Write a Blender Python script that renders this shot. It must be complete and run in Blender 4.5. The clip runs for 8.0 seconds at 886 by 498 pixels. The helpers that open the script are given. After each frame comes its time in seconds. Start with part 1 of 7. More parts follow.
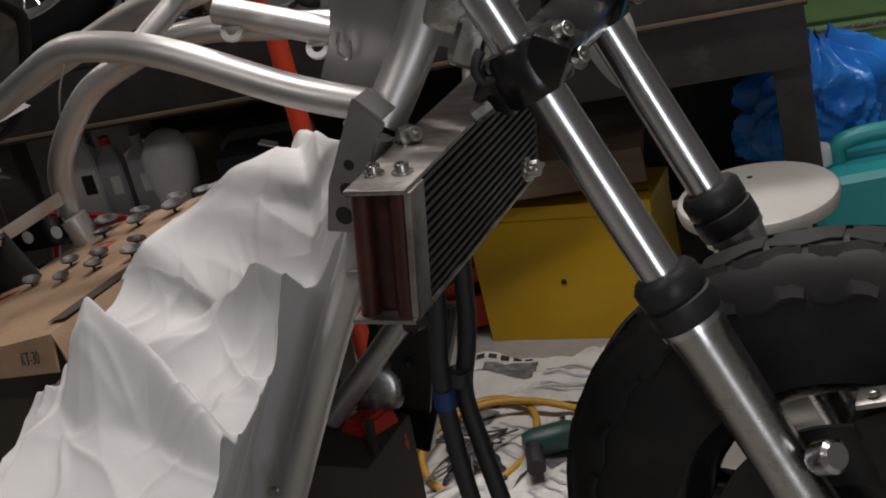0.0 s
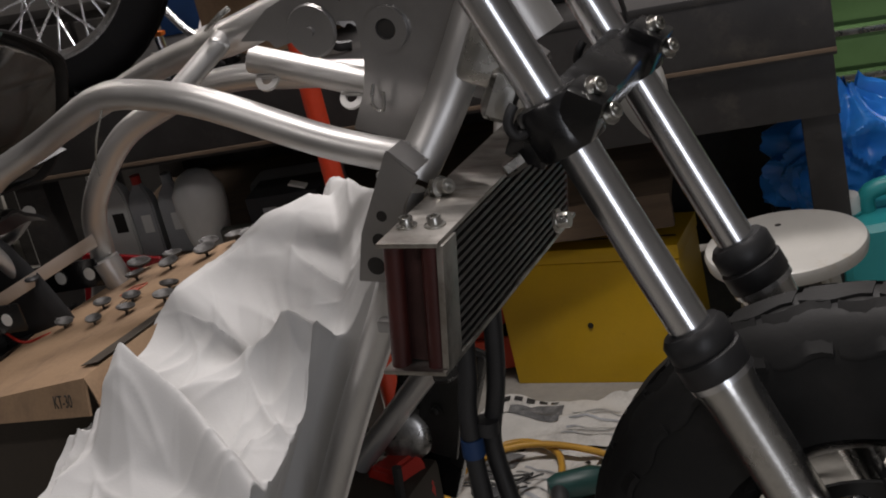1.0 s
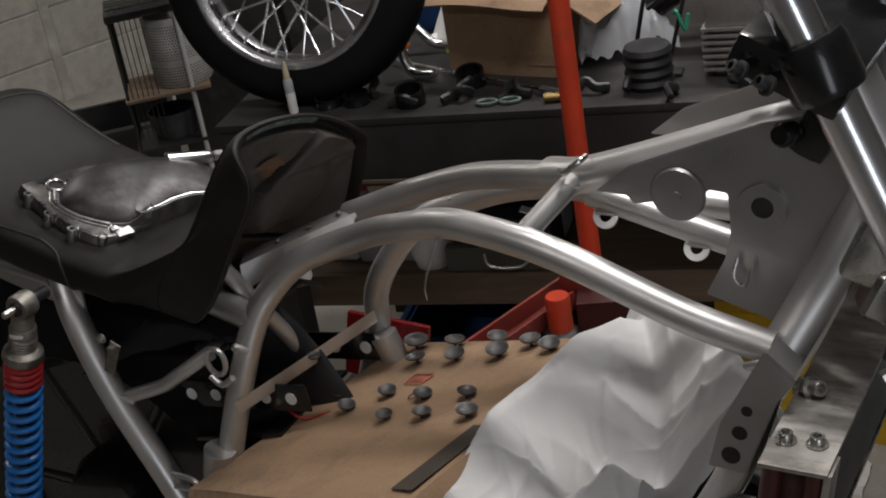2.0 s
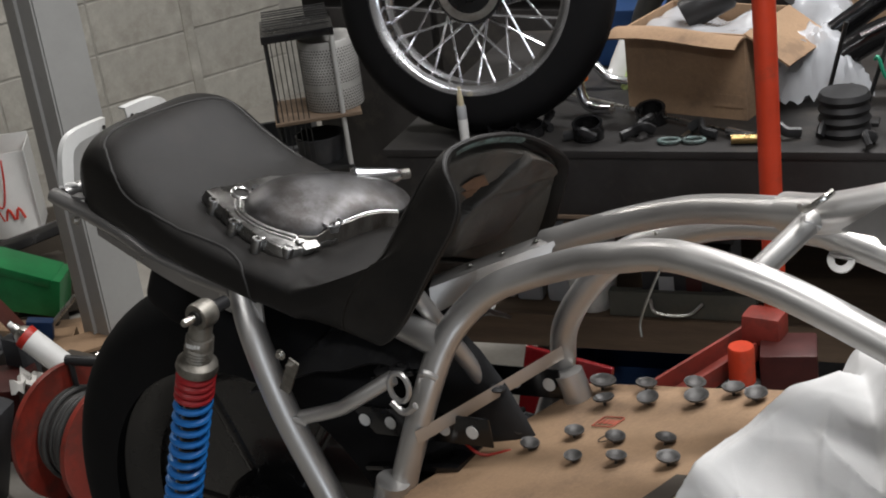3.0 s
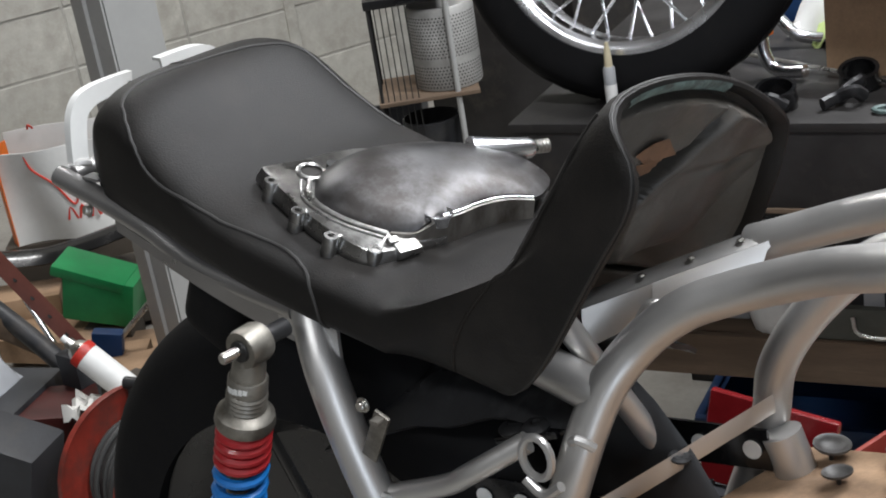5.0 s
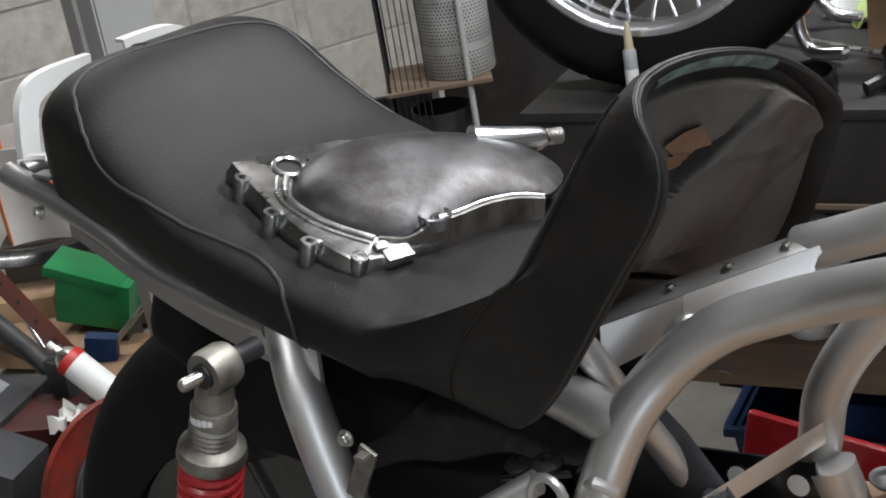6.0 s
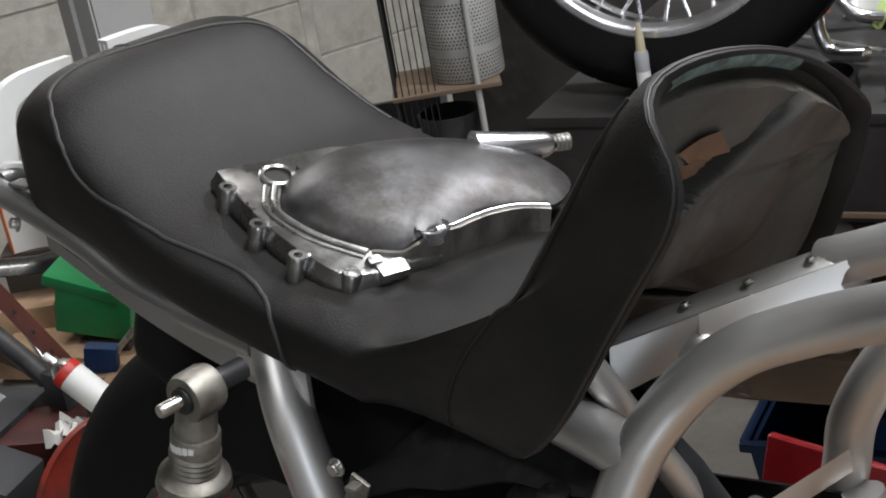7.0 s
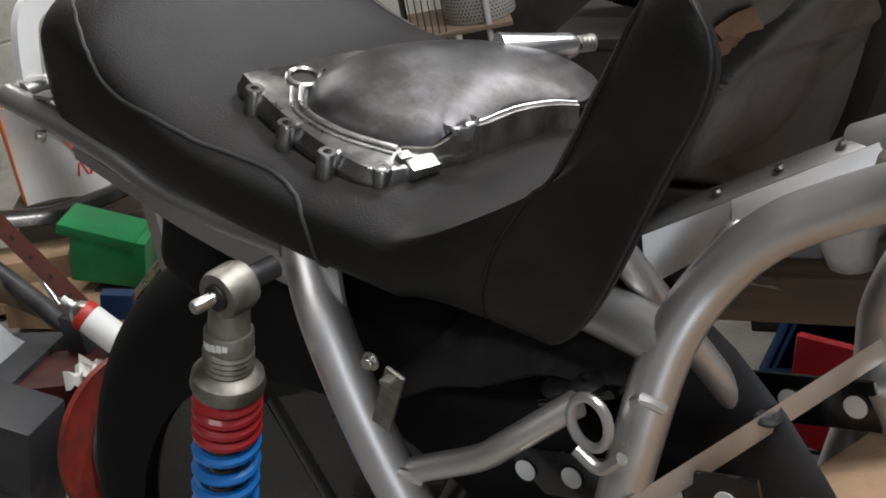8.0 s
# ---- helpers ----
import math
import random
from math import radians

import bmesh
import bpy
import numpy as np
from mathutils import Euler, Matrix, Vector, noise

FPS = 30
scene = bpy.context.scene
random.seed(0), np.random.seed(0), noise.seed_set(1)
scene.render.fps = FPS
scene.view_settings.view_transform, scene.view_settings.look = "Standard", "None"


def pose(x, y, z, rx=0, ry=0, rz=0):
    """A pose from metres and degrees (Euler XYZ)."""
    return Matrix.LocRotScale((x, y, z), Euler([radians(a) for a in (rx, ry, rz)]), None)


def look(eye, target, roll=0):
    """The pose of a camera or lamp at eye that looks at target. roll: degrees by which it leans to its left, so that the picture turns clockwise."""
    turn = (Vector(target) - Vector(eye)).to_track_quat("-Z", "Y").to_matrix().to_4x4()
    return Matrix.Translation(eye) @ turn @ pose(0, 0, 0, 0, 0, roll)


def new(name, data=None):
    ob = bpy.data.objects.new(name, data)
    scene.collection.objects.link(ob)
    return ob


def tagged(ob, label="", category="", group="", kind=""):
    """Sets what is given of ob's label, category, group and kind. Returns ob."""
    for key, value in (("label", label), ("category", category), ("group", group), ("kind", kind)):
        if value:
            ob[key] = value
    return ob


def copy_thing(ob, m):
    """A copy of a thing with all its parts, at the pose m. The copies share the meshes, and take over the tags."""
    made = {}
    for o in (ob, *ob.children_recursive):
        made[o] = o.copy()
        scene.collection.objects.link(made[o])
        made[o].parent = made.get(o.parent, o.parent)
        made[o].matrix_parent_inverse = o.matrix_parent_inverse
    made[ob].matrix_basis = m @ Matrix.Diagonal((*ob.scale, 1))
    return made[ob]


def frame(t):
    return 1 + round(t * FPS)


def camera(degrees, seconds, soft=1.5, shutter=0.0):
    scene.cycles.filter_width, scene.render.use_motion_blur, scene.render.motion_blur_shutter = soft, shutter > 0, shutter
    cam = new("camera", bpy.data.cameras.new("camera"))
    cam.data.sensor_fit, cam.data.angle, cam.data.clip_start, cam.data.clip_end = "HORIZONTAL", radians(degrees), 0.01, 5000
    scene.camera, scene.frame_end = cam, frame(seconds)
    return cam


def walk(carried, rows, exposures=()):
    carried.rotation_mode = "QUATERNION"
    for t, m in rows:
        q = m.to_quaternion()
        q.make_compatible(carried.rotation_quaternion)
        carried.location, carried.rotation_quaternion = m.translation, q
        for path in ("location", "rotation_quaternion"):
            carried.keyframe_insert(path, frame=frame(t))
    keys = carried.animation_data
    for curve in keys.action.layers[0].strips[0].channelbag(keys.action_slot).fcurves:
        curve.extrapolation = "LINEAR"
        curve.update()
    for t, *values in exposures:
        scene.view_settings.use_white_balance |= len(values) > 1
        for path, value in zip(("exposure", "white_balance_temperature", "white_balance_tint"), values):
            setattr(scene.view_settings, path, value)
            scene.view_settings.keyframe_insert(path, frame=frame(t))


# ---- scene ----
from mathutils.bvhtree import BVHTree

cam = camera(34.0, 8.0, soft=1.9)
# seconds, eye x y z, yaw to the left, pitch, roll (degrees)
PATH = [
    (0.0, 0.6561, -1.1903, 1.1779, 26.493, -22.901, -14.054),
    (0.5, 0.6643, -1.1919, 1.1921, 26.879, -22.115, -14.143),
    (1.0, 0.6553, -1.1937, 1.1978, 27.152, -21.421, -13.601),
    (1.5, 0.5356, -1.1813, 1.2977, 29.916, -22.381, -13.030),
    (2.0, 0.4158, -1.1454, 1.4639, 31.707, -25.646, -10.080),
    (3.3, 0.2582, -1.1464, 1.4003, 37.236, -22.324, -8.043),
    (3.5, 0.2423, -1.0982, 1.3806, 38.640, -22.430, -8.644),
    (4.0, 0.1463, -0.9787, 1.3199, 39.308, -22.469, -9.072),
    (4.5, 0.0586, -0.8763, 1.2745, 39.889, -22.491, -9.309),
    (5.0, -0.0091, -0.7908, 1.2350, 40.376, -22.389, -9.424),
    (6.5, -0.1084, -0.6366, 1.1704, 41.588, -22.535, -10.305),
    (7.0, -0.1209, -0.6203, 1.1632, 41.732, -22.265, -10.285),
    (7.5, -0.1248, -0.6310, 1.1549, 41.926, -23.425, -10.875),
    (8.0, -0.1279, -0.6462, 1.1273, 42.275, -23.594, -11.439),
]


def aim(x, y, z, yaw, pitch, roll):
    a, b = radians(yaw), radians(pitch)
    way = Vector((-math.sin(a) * math.cos(b), math.cos(a) * math.cos(b), math.sin(b)))
    return look((x, y, z), Vector((x, y, z)) + way, roll)


EXPOSURES = [(0.0, -0.58, 6850, 16), (1.0, -0.58, 6850, 16), (1.5, -0.65, 6850, 16), (2.0, -0.78, 6700, 13), (2.2, -0.65, 6650, 12), (3.5, 0.1, 6500, 11), (4.0, 0.25, 6450, 11), (5.0, 0.50, 6250, 10), (6.5, 0.36, 6300, 10), (8.0, 0.28, 6400, 11)]
walk(cam, [(t, aim(*row)) for t, *row in PATH], EXPOSURES)

# ---- light ----
world = bpy.data.worlds.new("world")
scene.world = world
world.use_nodes = True
world.node_tree.nodes["Background"].inputs[0].default_value = (0.75, 0.85, 1.0, 1)
world.node_tree.nodes["Background"].inputs[1].default_value = 0.015


def area_lamp(name, place, target, sx, sy, watts, colour):
    d = bpy.data.lights.new(name, "AREA")
    d.shape, d.size, d.size_y, d.energy, d.color = "RECTANGLE", sx, sy, watts, colour
    o = new(name, d)
    o.matrix_world = look(place, target)
    return o


COOL, WARM, DAY = (0.985, 0.985, 0.985), (1.0, 0.975, 0.94), (0.84, 0.91, 1.0)
area_lamp("tube_light_over_bike", (0.18, 0.14, 2.42), (0.18, 0.14, 0), 1.2, 0.16, 40, COOL)
area_lamp("tube_light_bench", (-0.30, 1.50, 2.42), (-0.30, 1.50, 0), 1.2, 0.16, 50, COOL)
area_lamp("tube_light_wall", (-2.5, 0.95, 2.42), (-2.5, 0.95, 0), 1.2, 0.16, 27, WARM)
# daylight in the open doorway behind the camera
area_lamp("doorway_daylight", (2.1, -2.84, 1.05), (2.1, 0, 1.05), 1.0, 2.06, 36, DAY)
area_lamp("tube_light_front", (-0.5, -1.7, 2.42), (-0.5, -1.7, 0), 1.2, 0.16, 14, COOL)

# ---- materials ----
def mat(name, base, rough=0.5, metal=0.0, var=0.15, scale=12.0, fine=150.0, bump=0.08, dirt=None, dirt_at=0.62, dirt_scale=7.0, rough_var=0.12, coat=0.0, alpha=1.0, trans=0.0, random_tint=0.0, stretch=(1, 1, 1), ior=1.45, crease=0.0):
    m = bpy.data.materials.new(name)
    m.use_nodes = True
    n, l = m.node_tree.nodes, m.node_tree.links
    b = n["Principled BSDF"]
    tc, mp = n.new("ShaderNodeTexCoord"), n.new("ShaderNodeMapping")
    mp.inputs["Scale"].default_value = stretch
    l.new(tc.outputs["Object"], mp.inputs["Vector"])

    def noisy(s, detail=4.0, rough_in=0.6):
        t = n.new("ShaderNodeTexNoise")
        t.inputs["Scale"].default_value, t.inputs["Detail"].default_value, t.inputs["Roughness"].default_value = s, detail, rough_in
        l.new(mp.outputs[0], t.inputs["Vector"])
        return t.outputs["Fac"]

    def mixed(fac, a, c):
        x = n.new("ShaderNodeMix")
        x.data_type = "RGBA"
        l.new(fac, x.inputs["Factor"])
        for k, v in ((6, a), (7, c)):
            if isinstance(v, tuple):
                x.inputs[k].default_value = (*v, 1)
            else:
                l.new(v, x.inputs[k])
        return x.outputs[2]

    def ranged(fac, lo, hi, a, c):
        r = n.new("ShaderNodeMapRange")
        for k, v in enumerate((lo, hi, a, c)):
            r.inputs[k + 1].default_value = v
        l.new(fac, r.inputs[0])
        return r.outputs[0]

    big, small = noisy(scale), noisy(fine, 3.0)
    lo, hi = tuple(c * (1 - var) for c in base), tuple(min(1, c * (1 + var)) for c in base)
    col = mixed(ranged(big, 0.3, 0.7, 0, 1), lo, hi)
    col = mixed(ranged(small, 0.35, 0.75, 0.0, var), col, tuple(c * 0.6 for c in base))
    if random_tint:
        info = n.new("ShaderNodeObjectInfo")
        col = mixed(ranged(info.outputs["Random"], 0, 1, 0, random_tint), col, tuple(c * 0.55 for c in base))
    if dirt:
        col = mixed(ranged(noisy(dirt_scale, 6.0, 0.7), dirt_at - 0.08, dirt_at + 0.12, 0, 0.85), col, dirt)
    l.new(col, b.inputs["Base Color"])
    l.new(ranged(big, 0.25, 0.75, max(0.02, rough - rough_var), min(1, rough + rough_var)), b.inputs["Roughness"])
    b.inputs["Metallic"].default_value = metal
    b.inputs["Coat Weight"].default_value = coat
    b.inputs["IOR"].default_value = ior
    b.inputs["Alpha"].default_value = alpha
    b.inputs["Transmission Weight"].default_value = trans
    if bump:
        bp = n.new("ShaderNodeBump")
        bp.inputs["Strength"].default_value, bp.inputs["Distance"].default_value = bump, 0.002
        l.new(small, bp.inputs["Height"])
        l.new(bp.outputs[0], b.inputs["Normal"])
        if crease:
            bent = n.new("ShaderNodeTexNoise")
            bent.noise_type = "RIDGED_MULTIFRACTAL"
            bent.inputs["Scale"].default_value, bent.inputs["Detail"].default_value, bent.inputs["Distortion"].default_value = 6.0, 2.0, 1.0
            l.new(mp.outputs[0], bent.inputs["Vector"])
            b2 = n.new("ShaderNodeBump")
            b2.inputs["Strength"].default_value, b2.inputs["Distance"].default_value = crease, 0.006
            l.new(bent.outputs["Fac"], b2.inputs["Height"])
            l.new(b2.outputs[0], bp.inputs["Normal"])
    return m


SILVER = mat("silver_paint", (0.55, 0.54, 0.525), 0.40, 0.82, 0.08, 6, 900, 0.04, coat=0.06)
# darker silver copy: shade on gussets and tail is put into the colour
SHADESILVER = mat("shaded_silver", (0.33, 0.322, 0.316), 0.35, 0.78, 0.12, 8, 700, 0.05)
CHROME = mat("chrome", (0.70, 0.71, 0.73), 0.24, 1.0, 0.08, 10, 300, 0.02, rough_var=0.06)
SLIDER = mat("polished_slider_alloy", (0.55, 0.545, 0.53), 0.24, 1.0, 0.15, 14, 160, 0.04, dirt=(0.2, 0.19, 0.17), dirt_at=0.62, dirt_scale=14, rough_var=0.1)
POLISHED = mat("worn_polished_alloy", (0.42, 0.415, 0.405), 0.32, 1.0, 0.3, 24, 160, 0.05, dirt=(0.13, 0.128, 0.122), dirt_at=0.54, dirt_scale=30, rough_var=0.14)
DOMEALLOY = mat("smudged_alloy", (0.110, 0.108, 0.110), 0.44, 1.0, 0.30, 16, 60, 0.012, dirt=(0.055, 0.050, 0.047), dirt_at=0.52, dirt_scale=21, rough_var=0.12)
ALLOY = mat("brushed_alloy", (0.46, 0.44, 0.41), 0.42, 1.0, 0.2, 14, 400, 0.05, dirt=(0.20, 0.175, 0.15), dirt_at=0.54, dirt_scale=16, rough_var=0.16, stretch=(1, 2.5, 1))
STEEL = mat("zinc_steel", (0.5, 0.49, 0.46), 0.3, 1.0, 0.12, 30, 300, 0.04)
DARKSTEEL = mat("dark_steel", (0.05, 0.05, 0.05), 0.45, 0.8, 0.2, 20, 200, 0.06)
BLACKPAINT = mat("black_paint", (0.006, 0.006, 0.0065), 0.24, 0.0, 0.2, 15, 200, 0.02, coat=0.3)
BLACKPLASTIC = mat("black_plastic", (0.018, 0.018, 0.019), 0.45, 0.0, 0.2, 15, 300, 0.05)
RUBBER = mat("tyre_rubber", (0.0055, 0.0055, 0.006), 0.78, 0.0, 0.3, 8, 120, 0.1, dirt=(0.014, 0.013, 0.012), dirt_at=0.64, dirt_scale=6, ior=1.25)
OLDRUBBER = mat("grey_worn_rubber", (0.03, 0.029, 0.028), 0.6, 0.0, 0.3, 9, 90, 0.15, dirt=(0.065, 0.062, 0.056), dirt_at=0.6)
VINYL = mat("black_vinyl", (0.0085, 0.0078, 0.0072), 0.52, 0.0, 0.25, 5, 700, 0.26, dirt=(0.017, 0.0148, 0.013), dirt_at=0.56, dirt_scale=9, rough_var=0.10, ior=1.34)
PIPING = mat("grey_piping", (0.024, 0.023, 0.022), 0.5, 0.0, 0.1)
SEATBASE = mat("torn_seat_base", (0.050, 0.046, 0.040), 0.52, 0.0, 0.25, 14, 90, 0.35, dirt=(0.075, 0.061, 0.048), dirt_at=0.58, dirt_scale=16, rough_var=0.12)
PATINA = mat("green_patina", (0.13, 0.19, 0.18), 0.6, 0.0, 0.5, 60, 250, 0.3, dirt=(0.035, 0.04, 0.038), dirt_at=0.5, dirt_scale=70)
RED = mat("red_paint", (0.45, 0.03, 0.02), 0.4, 0.0, 0.15, 10, 120, 0.05, dirt=(0.12, 0.03, 0.02), dirt_at=0.62, dirt_scale=12)
ORANGERED = mat("orange_red_paint", (0.55, 0.05, 0.018), 0.42, 0.0, 0.15, 8, 100, 0.05, dirt=(0.18, 0.05, 0.03), dirt_at=0.64, dirt_scale=14)
SPRINGRED = mat("spring_red", (0.34, 0.016, 0.02), 0.42, 0.0, 0.12, 30, 300, 0.02, coat=0.1)
SPRINGBLUE = mat("spring_blue", (0.012, 0.16, 0.50), 0.42, 0.0, 0.12, 30, 300, 0.02, coat=0.1)
FINS = mat("cooler_fins", (0.10, 0.095, 0.09), 0.4, 0.7, 0.2, 30, 300, 0.05)
COOLERBODY = mat("cooler_body", (0.05, 0.022, 0.02), 0.45, 0.4, 0.4, 18, 150, 0.06)
FRAMERED = mat("dark_red_oxide", (0.055, 0.011, 0.009), 0.5, 0.1, 0.35, 18, 150, 0.06)
CARD = mat("cardboard", (0.34, 0.22, 0.13), 0.85, 0.0, 0.3, 7, 260, 0.12, dirt=(0.16, 0.105, 0.068), dirt_at=0.52, dirt_scale=7, stretch=(1, 1, 1))
CARDDARK = mat("dark_and_shaded_card", (0.05, 0.04, 0.03), 0.8, 0.0, 0.2)
INK = mat("ink_black", (0.02, 0.018, 0.016), 0.7, 0.0, 0.1)
INKRED = mat("red_pencil", (0.42, 0.11, 0.07), 0.8, 0.0, 0.3, 30)
CLOTH = mat("white_cotton_sheet", (0.56, 0.556, 0.548), 0.9, 0.0, 0.05, 5, 500, 0.10, crease=0.26)
VALVE = mat("sooty_valve_steel", (0.085, 0.082, 0.079), 0.5, 0.5, 0.35, 60, 300, 0.1)
CONCRETE = mat("concrete_floor", (0.30, 0.285, 0.255), 0.8, 0.0, 0.25, 3, 90, 0.15, dirt=(0.15, 0.135, 0.12), dirt_at=0.56, dirt_scale=2.5)
BLOCK = mat("concrete_block", (0.47, 0.455, 0.41), 0.92, 0.0, 0.26, 9, 70, 0.6, dirt=(0.30, 0.285, 0.25), dirt_at=0.50, dirt_scale=7, random_tint=0.25)
MORTAR = mat("mortar", (0.33, 0.32, 0.29), 0.95, 0.0, 0.2, 20, 200, 0.3)
PLASTER = mat("plain_wall", (0.20, 0.195, 0.185), 0.9, 0.0, 0.12, 2, 60, 0.1)
GREYPAINT = mat("grey_steel_paint", (0.36, 0.36, 0.35), 0.5, 0.1, 0.08, 5, 120, 0.05, dirt=(0.2, 0.19, 0.18), dirt_at=0.68)
BENCHSTEEL = mat("oily_bench_steel", (0.034, 0.032, 0.031), 0.5, 0.35, 0.35, 6, 90, 0.12, dirt=(0.085, 0.074, 0.062), dirt_at=0.62)
BENCHWOOD = mat("dusty_shelf_wood", (0.13, 0.09, 0.06), 0.85, 0.0, 0.3, 6, 60, 0.15, stretch=(1, 8, 8))
YELLOW = mat("yellow_toolbox_paint", (0.62, 0.38, 0.012), 0.42, 0.0, 0.1, 5, 140, 0.06, dirt=(0.3, 0.17, 0.02), dirt_at=0.66, dirt_scale=6)
TEAL = mat("teal_plastic", (0.012, 0.23, 0.24), 0.38, 0.0, 0.08, 8, 200, 0.04)
BLUETARP = mat("blue_tarp", (0.02, 0.22, 0.70), 0.32, 0.0, 0.12, 10, 120, 0.1)
STOOLGREY = mat("worn_grey_enamel", (0.42, 0.41, 0.38), 0.35, 0.0, 0.08, 6, 150, 0.04, dirt=(0.3, 0.22, 0.13), dirt_at=0.7, dirt_scale=9)
GREEN = mat("green_cabinet_paint", (0.10, 0.2, 0.07), 0.5, 0.0, 0.12, 5, 100, 0.05)
GREENBOX = mat("green_tin", (0.009, 0.16, 0.048), 0.36, 0.0, 0.25, 10, 120, 0.05)
PAPER = mat("newsprint", (0.62, 0.605, 0.565), 0.9, 0.0, 0.18, 9, 300, 0.1, dirt=(0.34, 0.325, 0.30), dirt_at=0.58, dirt_scale=9)
PHOTO = mat("newsprint_photo", (0.15, 0.15, 0.15), 0.9, 0.0, 0.7, 40, 200, 0.05)
HOSE = mat("yellow_hose", (0.5, 0.27, 0.04), 0.45, 0.0, 0.15, 20, 100, 0.04)
WHITEPL = mat("white_plastic", (0.66, 0.66, 0.64), 0.45, 0.0, 0.08, 10, 120, 0.04, dirt=(0.4, 0.38, 0.34), dirt_at=0.66)
GREYPL = mat("translucent_grey_plastic", (0.33, 0.34, 0.35), 0.4, 0.0, 0.12, 10, 120, 0.04)
FILM = mat("clear_plastic_bag", (0.7, 0.72, 0.75), 0.15, 0.0, 0.1, 20, 80, 0.3, alpha=0.45)
BLUEPL = mat("blue_plastic", (0.007, 0.032, 0.10), 0.5, 0.0, 0.2)
CASEGREY = mat("dark_plastic_case", (0.026, 0.027, 0.030), 0.52, 0.0, 0.35, 12, 120, 0.10, dirt=(0.055, 0.05, 0.045), dirt_at=0.6, dirt_scale=9)
CASEOLIVE = mat("olive_metal_case", (0.10, 0.10, 0.085), 0.6, 0.1, 0.2, 10, 100, 0.08, dirt=(0.17, 0.14, 0.1), dirt_at=0.6)
OXIDE = mat("red_oxide_angle", (0.24, 0.08, 0.06), 0.6, 0.1, 0.2, 12, 120, 0.08)
ORANGE = mat("orange_print", (0.75, 0.17, 0.02), 0.6)
REDPRINT = mat("red_print", (0.6, 0.05, 0.03), 0.6)
LENSRED = mat("red_reflector", (0.15, 0.008, 0.010), 0.2, 0.0, 0.2, 30, 400, 0.1, coat=0.5)
WIRE = mat("grey_cable", (0.05, 0.05, 0.048), 0.5, 0.0, 0.2)
BRASS = mat("brass", (0.6, 0.42, 0.18), 0.3, 1.0, 0.1)
CEILING = mat("ceiling_board", (0.48, 0.47, 0.46), 0.9, 0.0, 0.1, 2, 60, 0.05)
ENGINE = mat("cast_alloy", (0.35, 0.34, 0.32), 0.5, 0.8, 0.25, 14, 120, 0.12, dirt=(0.1, 0.09, 0.08), dirt_at=0.58)
TREAD = mat("worn_tread_rubber", (0.012, 0.0118, 0.0115), 0.6, 0.0, 0.3, 9, 120, 0.12, dirt=(0.018, 0.017, 0.016), dirt_at=0.6, dirt_scale=14, ior=1.35)
FENDER = mat("scuffed_black_plastic", (0.020, 0.020, 0.021), 0.30, 0.0, 0.35, 9, 120, 0.08, dirt=(0.075, 0.075, 0.077), dirt_at=0.60, dirt_scale=10)


# ---- mesh helpers ----
def thing(name, place, turn, label, category, group="", kind=""):
    o = new(name)
    o.matrix_world = pose(*place, 0, 0, turn) if not isinstance(turn, (tuple, list)) else pose(*place, *turn)
    o.empty_display_size = 0.05
    return tagged(o, label, category, group, kind)


def solid(name, bm, material, smooth=40):
    me = bpy.data.meshes.new(name)
    bmesh.ops.recalc_face_normals(bm, faces=bm.faces)
    if smooth:
        for f in bm.faces:
            f.smooth = True
        for e in bm.edges:
            e.smooth = len(e.link_faces) == 2 and e.calc_face_angle(3.2) < radians(smooth)
    bm.to_mesh(me)
    bm.free()
    me.materials.append(material)
    return me


def part(name, bm, material, parent, label="", smooth=40):
    o = new(name, solid(name, bm, material, smooth))
    o.parent = parent
    return tagged(o, label)


def single(name, bm, material, label, category, place=(0, 0, 0), turn=0, group="", kind="", smooth=40):
    o = new(name, solid(name, bm, material, smooth))
    o.matrix_world = pose(*place, 0, 0, turn) if not isinstance(turn, (tuple, list)) else pose(*place, *turn)
    return tagged(o, label, category, group, kind)


def curve(points, res=6):
    """Catmull-Rom points through the given ones."""
    p = [Vector(q) for q in points]
    if len(p) < 3 or res < 2:
        return p
    p = [2 * p[0] - p[1], *p, 2 * p[-1] - p[-2]]
    out = []
    for i in range(1, len(p) - 2):
        a, b, c, d = p[i - 1 : i + 3]
        for k in range(res):
            t = k / res
            out.append(0.5 * (2 * b + (c - a) * t + (2 * a - 5 * b + 4 * c - d) * t * t + (3 * b - a - 3 * c + d) * t**3))
    return [*out, p[-2]]


